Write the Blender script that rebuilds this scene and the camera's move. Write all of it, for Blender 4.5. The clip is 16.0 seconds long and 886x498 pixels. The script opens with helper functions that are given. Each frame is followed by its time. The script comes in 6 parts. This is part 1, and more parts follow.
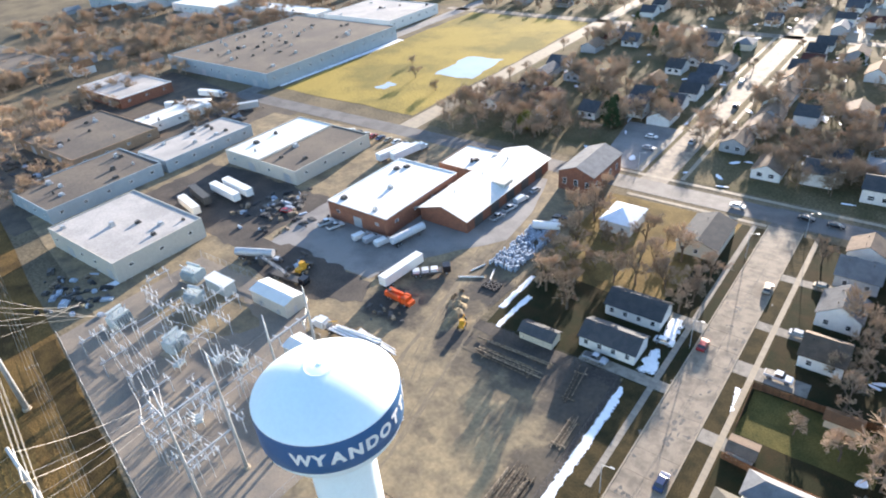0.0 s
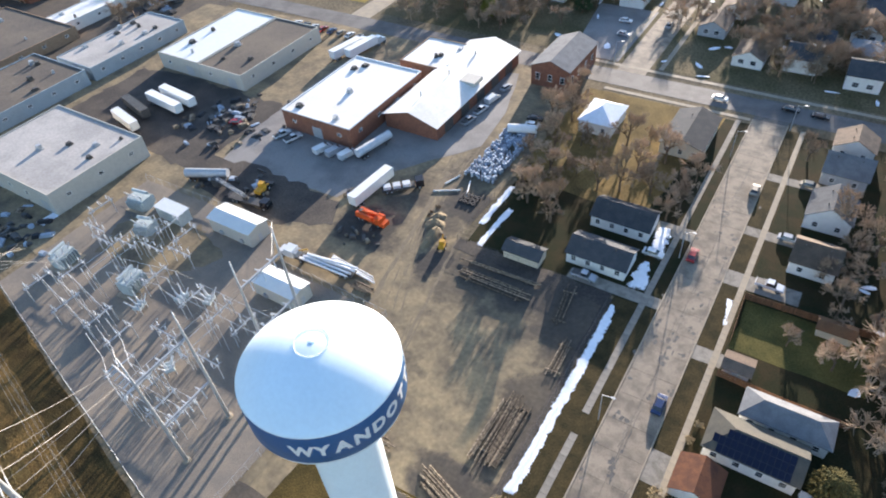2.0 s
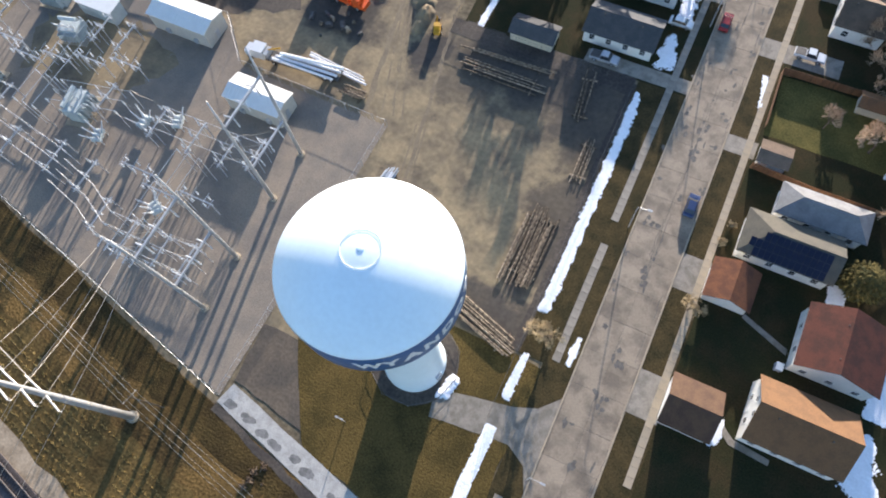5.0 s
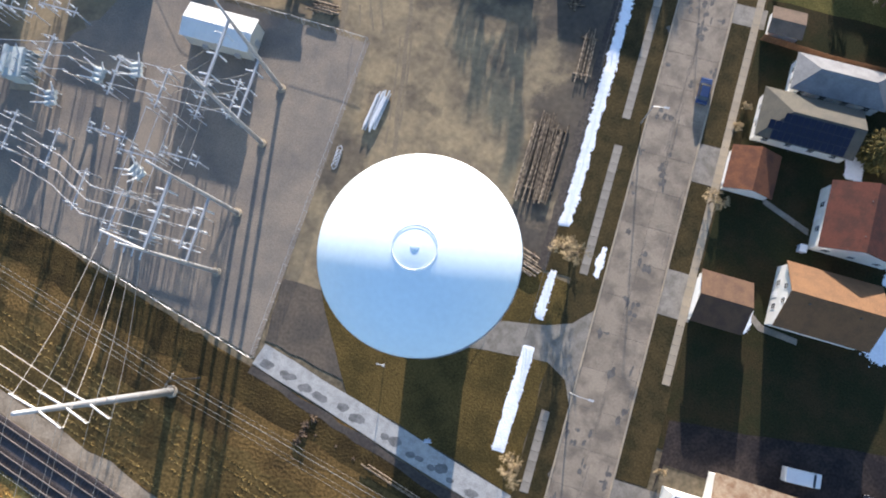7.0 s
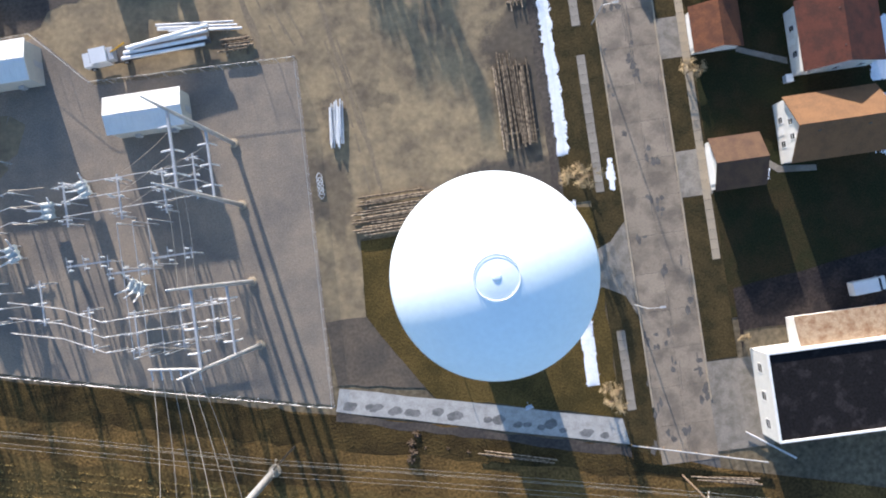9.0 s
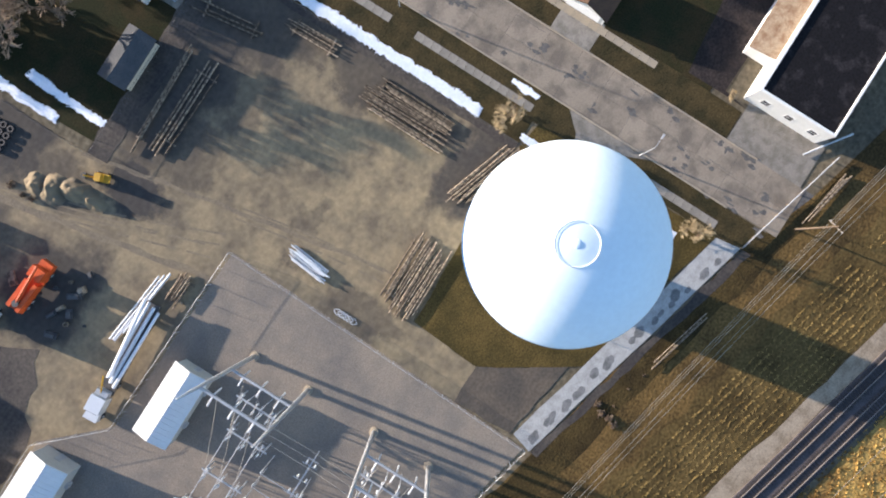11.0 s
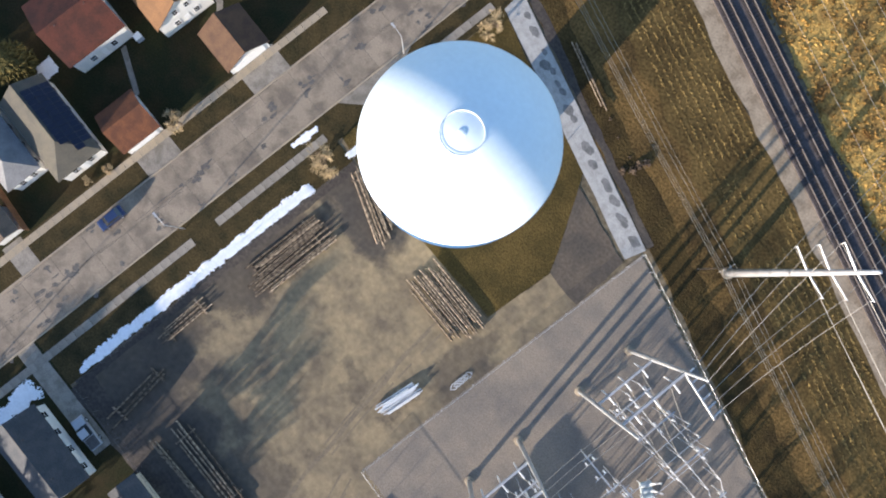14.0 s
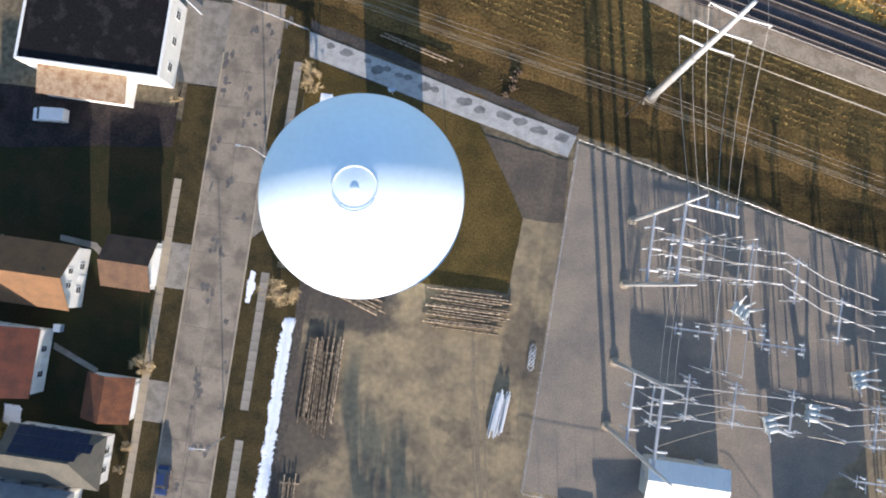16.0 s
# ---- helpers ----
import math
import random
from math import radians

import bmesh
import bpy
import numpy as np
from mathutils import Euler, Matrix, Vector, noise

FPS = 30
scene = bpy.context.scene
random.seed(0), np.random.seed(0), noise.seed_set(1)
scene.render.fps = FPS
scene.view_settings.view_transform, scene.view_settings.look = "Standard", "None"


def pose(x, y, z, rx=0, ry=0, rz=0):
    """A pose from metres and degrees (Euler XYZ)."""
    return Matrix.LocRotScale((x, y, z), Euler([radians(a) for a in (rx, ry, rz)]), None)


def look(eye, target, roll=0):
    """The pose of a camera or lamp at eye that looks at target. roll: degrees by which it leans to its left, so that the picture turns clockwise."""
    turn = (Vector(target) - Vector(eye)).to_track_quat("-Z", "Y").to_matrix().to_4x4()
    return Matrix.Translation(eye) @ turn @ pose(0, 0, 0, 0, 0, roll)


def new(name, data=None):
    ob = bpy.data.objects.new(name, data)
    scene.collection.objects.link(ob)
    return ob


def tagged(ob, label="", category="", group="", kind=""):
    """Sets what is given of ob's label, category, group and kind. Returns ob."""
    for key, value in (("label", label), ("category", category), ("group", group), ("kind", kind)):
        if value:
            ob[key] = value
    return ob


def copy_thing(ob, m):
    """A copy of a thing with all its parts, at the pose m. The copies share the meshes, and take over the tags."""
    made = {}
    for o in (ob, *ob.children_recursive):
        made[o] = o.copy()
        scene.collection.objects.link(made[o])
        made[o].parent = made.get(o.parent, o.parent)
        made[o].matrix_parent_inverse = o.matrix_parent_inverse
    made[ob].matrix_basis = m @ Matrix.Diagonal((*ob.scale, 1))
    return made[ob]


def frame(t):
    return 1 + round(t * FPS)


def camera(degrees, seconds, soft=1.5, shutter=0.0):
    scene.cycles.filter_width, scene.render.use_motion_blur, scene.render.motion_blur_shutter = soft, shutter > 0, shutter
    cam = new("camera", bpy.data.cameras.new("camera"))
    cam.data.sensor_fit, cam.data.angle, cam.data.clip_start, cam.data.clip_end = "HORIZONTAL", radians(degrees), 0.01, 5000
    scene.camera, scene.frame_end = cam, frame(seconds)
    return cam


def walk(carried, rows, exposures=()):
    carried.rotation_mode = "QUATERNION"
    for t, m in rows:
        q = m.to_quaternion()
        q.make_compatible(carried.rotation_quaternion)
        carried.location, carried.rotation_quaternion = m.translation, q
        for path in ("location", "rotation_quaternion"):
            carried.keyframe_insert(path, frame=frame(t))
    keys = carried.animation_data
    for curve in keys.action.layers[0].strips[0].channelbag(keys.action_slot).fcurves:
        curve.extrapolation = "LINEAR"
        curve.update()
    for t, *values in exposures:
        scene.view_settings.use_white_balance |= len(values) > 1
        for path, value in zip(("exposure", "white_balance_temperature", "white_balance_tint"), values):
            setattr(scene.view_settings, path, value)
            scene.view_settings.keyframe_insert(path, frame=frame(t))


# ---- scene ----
cam = camera(69.33, 16.0, soft=2.0)
walk(cam, [
    (0.0, pose(49.48, -33.94, 99.71, 57.47, 4.39, 37.15)),
    (0.5, pose(46.39, -32.33, 100.29, 58.35, 4.36, 34.52)),
    (1.0, pose(43.62, -30.70, 99.78, 57.15, 4.36, 33.21)),
    (1.5, pose(40.38, -28.53, 99.89, 51.99, 4.23, 32.50)),
    (2.0, pose(37.22, -25.99, 100.48, 46.61, 4.17, 32.06)),
    (2.5, pose(33.96, -23.65, 100.47, 41.38, 4.20, 30.79)),
    (3.0, pose(30.72, -21.21, 100.73, 36.44, 4.19, 29.86)),
    (3.5, pose(27.72, -19.69, 100.33, 33.59, 4.04, 29.35)),
    (4.0, pose(24.48, -17.91, 100.24, 29.61, 3.83, 28.66)),
    (6.5, pose(9.58, -7.79, 100.41, 12.15, 3.22, 19.45)),
    (7.0, pose(6.62, -5.74, 100.39, 8.83, 2.99, 16.89)),
    (7.5, pose(4.16, -3.86, 100.29, 5.71, 2.96, 11.71)),
    (8.0, pose(1.33, -1.93, 100.24, 2.54, 2.57, 4.75)),
    (8.5, pose(-0.98, 0.04, 100.18, 1.51, 2.30, -0.79)),
    (9.0, pose(-3.23, 2.66, 100.31, 0.94, 1.87, -8.03)),
    (9.5, pose(-5.03, 4.74, 100.50, 0.65, 1.47, -18.71)),
    (12.0, pose(-8.05, 11.84, 100.37, 0.92, -1.05, -82.69)),
    (12.5, pose(-8.57, 12.07, 100.58, 1.52, -1.25, -93.43)),
    (13.0, pose(-8.79, 11.53, 100.69, 1.87, -1.14, -103.43)),
    (13.5, pose(-8.70, 10.75, 100.60, 2.09, -0.87, -115.55)),
    (14.0, pose(-8.74, 9.96, 100.74, 2.33, -0.56, -128.74)),
    (14.5, pose(-9.09, 9.23, 100.88, 2.74, -0.15, -141.89)),
    (15.0, pose(-9.47, 8.70, 100.89, 3.03, 0.21, -152.08)),
    (15.5, pose(-9.67, 8.34, 100.91, 3.23, 0.48, -161.81)),
    (16.0, pose(-9.85, 7.45, 100.76, 2.96, 0.69, -171.88)),
], exposures=((0.0, 2.0, 6380, 15), (1.5, 1.74, 6260, 15), (2.5, 1.58, 6300, 15), (4.0, 1.58, 6340, 15), (7.0, 1.46, 6140, 16), (9.5, 1.42, 6080, 16), (12.5, 1.44, 6340, 16), (16.0, 1.42, 6240, 16)))

# ---- sky, sun and exposure ----
SUN_AZ = math.atan2(-0.18, 0.984)          # the sun stands north, a little west; it is low
SUN_EL = radians(10.6)
world = bpy.data.worlds.new("sky_world")
scene.world = world
world.use_nodes = True
wn = world.node_tree.nodes
sky = wn.new("ShaderNodeTexSky")
sky.sky_type = "NISHITA"
sky.sun_disc = False
sky.sun_elevation = SUN_EL
sky.sun_rotation = SUN_AZ
sky.air_density, sky.dust_density, sky.ozone_density = 1.0, 0.6, 2.4
world.node_tree.links.new(sky.outputs[0], wn["Background"].inputs[0])
wn["Background"].inputs[1].default_value = 0.13
sun = new("sun", bpy.data.lights.new("sun", "SUN"))
sun.data.energy, sun.data.angle, sun.data.color = 5.0, radians(0.6), (1.0, 0.88, 0.72)
sun_way = Vector((math.sin(SUN_AZ) * math.cos(SUN_EL), math.cos(SUN_AZ) * math.cos(SUN_EL), math.sin(SUN_EL)))
sun.matrix_world = look(sun_way * 300, (0, 0, 0))

# ---- materials ----


def mat(name, col, rough=0.8, metal=0.0, var=0.25, scale=0.6, bump=0.15, col2=None, fine=9.0, mix=(0.42, 0.62), bumpdist=0.05, spec=0.35, rand=0.0):
    """Colour with broad stains towards col2 and a fine grain, in metres of the object."""
    m = bpy.data.materials.new(name)
    m.use_nodes = True
    nt = m.node_tree
    n, l = nt.nodes, nt.links
    b = n["Principled BSDF"]
    tc = n.new("ShaderNodeTexCoord")
    big = n.new("ShaderNodeTexNoise")
    big.inputs["Scale"].default_value, big.inputs["Detail"].default_value, big.inputs["Roughness"].default_value = scale, 5, 0.6
    small = n.new("ShaderNodeTexNoise")
    small.inputs["Scale"].default_value, small.inputs["Detail"].default_value = fine, 3
    for t in (big, small):
        l.new(tc.outputs["Object"], t.inputs["Vector"])
    ramp = n.new("ShaderNodeMapRange")
    ramp.inputs["From Min"].default_value, ramp.inputs["From Max"].default_value = mix
    l.new(big.outputs["Fac"], ramp.inputs["Value"])
    mixc = n.new("ShaderNodeMix")
    mixc.data_type = "RGBA"
    c2 = col2 or tuple(c * (1 - var) for c in col)
    mixc.inputs["A"].default_value, mixc.inputs["B"].default_value = (*col, 1), (*c2, 1)
    l.new(ramp.outputs["Result"], mixc.inputs["Factor"])
    val = n.new("ShaderNodeMapRange")
    val.inputs["To Min"].default_value, val.inputs["To Max"].default_value = 1 - var, 1 + var
    val.inputs["From Min"].default_value, val.inputs["From Max"].default_value = 0.3, 0.7
    l.new(small.outputs["Fac"], val.inputs["Value"])
    hsv = n.new("ShaderNodeHueSaturation")
    l.new(mixc.outputs["Result"], hsv.inputs["Color"])
    if rand:
        oi = n.new("ShaderNodeObjectInfo")
        r2 = n.new("ShaderNodeMapRange")
        r2.inputs["To Min"].default_value, r2.inputs["To Max"].default_value = 1 - rand, 1 + rand
        l.new(oi.outputs["Random"], r2.inputs["Value"])
        mul = n.new("ShaderNodeMath")
        mul.operation = "MULTIPLY"
        l.new(val.outputs["Result"], mul.inputs[0])
        l.new(r2.outputs["Result"], mul.inputs[1])
        l.new(mul.outputs[0], hsv.inputs["Value"])
    else:
        l.new(val.outputs["Result"], hsv.inputs["Value"])
    l.new(hsv.outputs["Color"], b.inputs["Base Color"])
    b.inputs["Roughness"].default_value, b.inputs["Metallic"].default_value = rough, metal
    b.inputs["Specular IOR Level"].default_value = spec
    if bump:
        bp = n.new("ShaderNodeBump")
        bp.inputs["Strength"].default_value, bp.inputs["Distance"].default_value = bump, bumpdist
        l.new(small.outputs["Fac"], bp.inputs["Height"])
        l.new(bp.outputs["Normal"], b.inputs["Normal"])
    return m


GRASS = mat("dormant grass", (0.105, 0.072, 0.024), 0.95, col2=(0.055, 0.042, 0.015), scale=0.12, fine=3.5, var=0.4, bump=0.6, bumpdist=0.1, spec=0.1)
VERGE = mat("dull verge grass", (0.064, 0.047, 0.021), 0.95, col2=(0.034, 0.029, 0.014), scale=0.3, fine=3.5, var=0.4, bump=0.35, bumpdist=0.08, spec=0.1)
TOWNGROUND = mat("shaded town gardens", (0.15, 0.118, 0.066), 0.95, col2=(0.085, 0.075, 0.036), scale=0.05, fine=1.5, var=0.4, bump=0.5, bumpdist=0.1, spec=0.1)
GARDEN = mat("sunlit garden grass", (0.11, 0.095, 0.03), 0.95, col2=(0.07, 0.066, 0.022), scale=0.2, fine=3, var=0.3, bump=0.3, bumpdist=0.06, spec=0.1)
# the shade of houses and trees is darkened into this lawn colour
LAWN = mat("green lawn with painted shade", (0.023, 0.025, 0.011), 0.95, col2=(0.04, 0.03, 0.014), scale=0.15, fine=4, var=0.35, bump=0.5, bumpdist=0.08, spec=0.1)
FIELD = mat("straw field", (0.34, 0.25, 0.065), 0.95, col2=(0.2, 0.16, 0.05), scale=0.03, fine=1.2, var=0.3, bump=0.6, bumpdist=0.2, spec=0.1)
BRUSH = mat("corridor grass", (0.15, 0.092, 0.032), 0.95, col2=(0.062, 0.041, 0.017), scale=0.09, fine=2.4, var=0.45, bump=0.8, bumpdist=0.15, spec=0.1)
WEEDROWS = mat("brown weeds", (0.125, 0.083, 0.03), 0.95, col2=(0.07, 0.047, 0.018), scale=0.14, fine=2.2, var=0.4, bump=0.7, bumpdist=0.12, spec=0.1)
LOTGRASS = mat("brown lot grass", (0.225, 0.155, 0.06), 0.95, col2=(0.12, 0.085, 0.034), scale=0.1, fine=2.2, var=0.35, bump=0.6, bumpdist=0.1, spec=0.1)
WINTERGROUND = mat("winter ground", (0.19, 0.15, 0.095), 0.95, col2=(0.1, 0.085, 0.06), scale=0.03, fine=1.2, var=0.35, bump=0.5, bumpdist=0.1, spec=0.1)
TUSSOCK = mat("brown dry tussock", (0.34, 0.235, 0.085), 0.95, col2=(0.2, 0.138, 0.05), scale=0.2, fine=3, var=0.3, bump=0, spec=0.1)
STRAW = mat("tall straw grass", (0.46, 0.29, 0.085), 0.95, col2=(0.19, 0.105, 0.035), scale=0.14, fine=2.5, var=0.35, bump=0.8, bumpdist=0.2, spec=0.1)
DIRT = mat("packed dirt", (0.265, 0.205, 0.125), 0.9, col2=(0.125, 0.105, 0.078), scale=0.08, fine=1.3, var=0.12, bump=0.22, bumpdist=0.05, spec=0.2)


def damp_and_shade(m, spots, col):
    """Soft-edged dark areas on a ground material, moist earth and painted shade alike: rows of centre, radii and
    strength, in metres.
    """
    nt = m.node_tree
    n, l = nt.nodes, nt.links
    tc, wob, warp = n.new("ShaderNodeTexCoord"), n.new("ShaderNodeTexNoise"), n.new("ShaderNodeVectorMath")
    wob.inputs["Scale"].default_value, wob.inputs["Detail"].default_value, wob.inputs["Roughness"].default_value = 0.16, 6, 0.65
    l.new(tc.outputs["Object"], wob.inputs["Vector"])
    warp.operation = "MULTIPLY_ADD"
    warp.inputs[1].default_value = (13, 13, 0)
    l.new(wob.outputs["Color"], warp.inputs[0])
    l.new(tc.outputs["Object"], warp.inputs[2])
    last = None
    for cx, cy, rx, ry, power in spots:
        off, div, ln, fall = n.new("ShaderNodeVectorMath"), n.new("ShaderNodeVectorMath"), n.new("ShaderNodeVectorMath"), n.new("ShaderNodeMapRange")
        off.operation, div.operation, ln.operation = "SUBTRACT", "DIVIDE", "LENGTH"
        off.inputs[1].default_value = (cx + 6.5, cy + 6.5, 0)
        div.inputs[1].default_value = (rx, ry, 1)
        fall.interpolation_type = "SMOOTHSTEP"
        for key, v in (("From Min", 0.7), ("From Max", 1.25), ("To Min", power), ("To Max", 0.0)):
            fall.inputs[key].default_value = v
        l.new(warp.outputs[0], off.inputs[0])
        l.new(off.outputs[0], div.inputs[0])
        l.new(div.outputs[0], ln.inputs[0])
        l.new(ln.outputs["Value"], fall.inputs["Value"])
        if last:
            top = n.new("ShaderNodeMath")
            top.operation = "MAXIMUM"
            l.new(last, top.inputs[0])
            l.new(fall.outputs["Result"], top.inputs[1])
            last = top.outputs[0]
        else:
            last = fall.outputs["Result"]
    hsv = n["Hue/Saturation/Value"]
    old = hsv.inputs["Color"].links[0].from_socket
    mix = n.new("ShaderNodeMix")
    mix.data_type = "RGBA"
    l.new(old, mix.inputs["A"])
    mix.inputs["B"].default_value = (*col, 1)
    l.new(last, mix.inputs["Factor"])
    l.new(mix.outputs["Result"], hsv.inputs["Color"])


YARDDIRT = mat("packed yard dirt", (0.275, 0.214, 0.13), 0.9, col2=(0.14, 0.113, 0.08), scale=0.17, fine=1.1, var=0.16, bump=0.22, bumpdist=0.05, spec=0.2, mix=(0.4, 0.66))
# spots near the north trees and the trucks hold shade painted into the dirt
damp_and_shade(YARDDIRT, ((-4, 58, 21, 8, 0.85), (9, 52, 7, 10, 0.8), (-15, 52, 7, 6, 0.6), (-2, 48, 7, 4, 0.45), (-25.5, 56, 4.5, 4.5, 0.95), (-27, 76, 8, 6, 0.9), (-30, 67, 4, 6, 0.6), (-46, 58, 10, 7, 0.9), (-44, 74, 6, 9, 0.6), (6, 13.5, 9, 5, 0.85),
                (-22.5, 15, 3, 7, 0.55), (-21, 26, 2, 3, 0.5), (9.6, 31, 4.4, 15, 0.75), (-33, 92, 7, 14, 0.5), (-14, 30, 3, 2, 0.4), (-9, 35, 2.5, 4, 0.3)), (0.05, 0.046, 0.044))
DARKDIRT = mat("dark packed dirt", (0.085, 0.072, 0.059), 0.85, col2=(0.125, 0.1, 0.075), scale=0.16, fine=2.2, var=0.2, bump=0.35, bumpdist=0.05, spec=0.2)
RUT = mat("trodden and darker dirt", (0.2, 0.158, 0.105), 0.9, col2=(0.16, 0.128, 0.09), scale=0.3, fine=3, var=0.2, bump=0.3)
BLOTCH = mat("wet limestone", (0.2, 0.195, 0.185), 0.6, col2=(0.13, 0.127, 0.12), scale=0.9, fine=5, var=0.25, bump=0.3)
GRAVEL = mat("grey gravel", (0.25, 0.208, 0.163), 0.9, col2=(0.17, 0.15, 0.13), scale=0.1, fine=5, var=0.22, bump=0.5, bumpdist=0.05, spec=0.2)
DARKROAD = mat("grey street asphalt", (0.15, 0.142, 0.135), 0.8, col2=(0.105, 0.1, 0.096), scale=0.15, fine=3, var=0.18, bump=0.2, bumpdist=0.02)
ASPHALT = mat("worn asphalt", (0.25, 0.235, 0.22), 0.8, col2=(0.17, 0.16, 0.152), scale=0.08, fine=3, var=0.18, bump=0.2, bumpdist=0.02)
DARKGROUND = mat("dark earth and painted shade", (0.05, 0.042, 0.037), 0.85, col2=(0.085, 0.07, 0.056), scale=0.12, fine=2, var=0.3, bump=0.4)
# dark earth, with the near-black shade behind the workshop in its colour
LOTDARK = mat("black earth with painted shade", (0.02, 0.017, 0.018), 0.85, col2=(0.038, 0.03, 0.027), scale=0.3, fine=2.5, var=0.4, bump=0.2, spec=0.15)
CONCRETE = mat("street concrete", (0.28, 0.228, 0.17), 0.85, col2=(0.165, 0.135, 0.104), scale=0.3, fine=4, var=0.12, bump=0.15, bumpdist=0.02, rand=0.09)
WALKWAY = mat("pale pavement concrete", (0.36, 0.295, 0.21), 0.85, col2=(0.28, 0.24, 0.185), scale=0.5, fine=5, var=0.12, bump=0.15, bumpdist=0.02, rand=0.07)
STAIN = mat("dark oil and tar stain", (0.13, 0.12, 0.108), 0.8, scale=1.0, var=0.3, bump=0.1)
RIPRAP = mat("pale limestone path", (0.42, 0.41, 0.385), 0.9, col2=(0.33, 0.32, 0.3), scale=0.8, fine=7, var=0.2, bump=0.5)
SNOW = mat("old snow", (0.86, 0.88, 0.92), 0.7, var=0.06, scale=0.8, fine=3, bump=0.5, bumpdist=0.12)
WHITE = mat("white paint", (0.8, 0.8, 0.78), 0.5, var=0.06, scale=0.6, bump=0.03)
TANKWHITE = mat("white tank enamel", (0.81, 0.92, 0.95), 0.5, var=0.03, scale=0.25, bump=0.02, fine=2, spec=0.5)
TANKBLUE = mat("blue tank enamel", (0.03, 0.115, 0.27), 0.4, var=0.06, scale=0.4, bump=0.02, fine=3, spec=0.5)
STEEL = mat("galvanised steel", (0.47, 0.48, 0.49), 0.45, 0.35, var=0.12, scale=1.5, bump=0.05)
DARKSTEEL = mat("dark weathered steel", (0.11, 0.105, 0.1), 0.6, 0.4, var=0.25, scale=1.5)
WIRE = mat("weathered aluminium cable", (0.4, 0.37, 0.32), 0.5, 0.4, var=0.1, bump=0)
PORCELAIN = mat("grey porcelain insulator", (0.62, 0.63, 0.64), 0.3, var=0.1, bump=0.02)
TRANSGREY = mat("pale green-grey enamel", (0.45, 0.5, 0.5), 0.5, var=0.12, scale=0.9, bump=0.05)
SHEDROOF = mat("white ribbed metal roof", (0.78, 0.77, 0.73), 0.4, 0.1, var=0.05, scale=0.8, bump=0.03)
SHEDWALL = mat("tan metal siding", (0.5, 0.47, 0.41), 0.6, var=0.08, scale=1.0, bump=0.05)
SIDING = mat("white vinyl siding", (0.72, 0.71, 0.67), 0.6, var=0.08, scale=0.9, bump=0.05)
CREAM = mat("cream siding", (0.6, 0.54, 0.42), 0.65, var=0.08, scale=0.9, bump=0.05)
GREYSIDING = mat("grey siding", (0.36, 0.37, 0.38), 0.65, var=0.1, scale=0.9, bump=0.05)
BRICK = mat("red brick", (0.25, 0.105, 0.062), 0.85, col2=(0.19, 0.08, 0.052), scale=1.2, fine=6, var=0.25, bump=0.25, rand=0.12)
TANBRICK = mat("tan brick", (0.33, 0.22, 0.14), 0.85, col2=(0.27, 0.18, 0.11), scale=1.2, fine=6, var=0.2, bump=0.25)
MEMBRANE = mat("white roof membrane", (0.8, 0.78, 0.74), 0.6, col2=(0.7, 0.67, 0.62), scale=0.12, fine=2, var=0.07, bump=0.05)
GREYROOF = mat("pale grey flat roof", (0.46, 0.425, 0.39), 0.8, col2=(0.36, 0.335, 0.31), scale=0.09, fine=1.5, var=0.12, bump=0.1)
BROWNROOF = mat("gravel flat roof", (0.15, 0.122, 0.094), 0.9, col2=(0.105, 0.088, 0.074), scale=0.05, fine=1.5, var=0.2, bump=0.2)
TARROOF = mat("black tar roof", (0.01, 0.009, 0.01), 0.85, col2=(0.024, 0.021, 0.022), scale=0.35, fine=3, var=0.4, bump=0.1, mix=(0.52, 0.6), spec=0.15)
RUSTROOF = mat("rust streaked tan roof", (0.3, 0.225, 0.15), 0.85, col2=(0.2, 0.12, 0.07), scale=0.9, fine=5, var=0.18)
BLUEWALL = mat("blue-grey metal siding", (0.33, 0.385, 0.42), 0.6, var=0.1, scale=0.3, bump=0.05)
SHING_RED = mat("red-brown shingles", (0.092, 0.029, 0.019), 0.9, col2=(0.055, 0.021, 0.016), scale=0.5, fine=7, var=0.22, bump=0.4)
SHING_TAN = mat("tan shingles", (0.17, 0.09, 0.042), 0.9, col2=(0.135, 0.073, 0.036), scale=0.5, fine=7, var=0.2, bump=0.4)
SHING_ORANGE = mat("orange-brown shingles", (0.16, 0.06, 0.027), 0.9, col2=(0.1, 0.04, 0.022), scale=0.5, fine=7, var=0.22, bump=0.4)
SHING_RUST = mat("rusty brown shingles", (0.1, 0.058, 0.034), 0.9, col2=(0.075, 0.043, 0.028), scale=0.5, fine=7, var=0.22, bump=0.4)
WALKDARK = mat("dirty pavement concrete", (0.27, 0.24, 0.2), 0.85, col2=(0.18, 0.16, 0.13), scale=0.6, fine=5, var=0.15, bump=0.2, bumpdist=0.02, rand=0.12)
TRACKPATH = mat("tan dusty path", (0.36, 0.285, 0.2), 0.9, col2=(0.24, 0.185, 0.125), scale=0.4, fine=3, var=0.2, bump=0.3)
DARKBRUSH = mat("dark brown weeds with painted shade", (0.07, 0.048, 0.018), 0.95, col2=(0.04, 0.028, 0.012), scale=0.25, fine=3, var=0.4, bump=0.8, bumpdist=0.15, spec=0.1)
SOLAR = mat("dark blue solar cells", (0.006, 0.009, 0.028), 0.25, var=0.15, scale=1.5, fine=6, bump=0, spec=0.4)
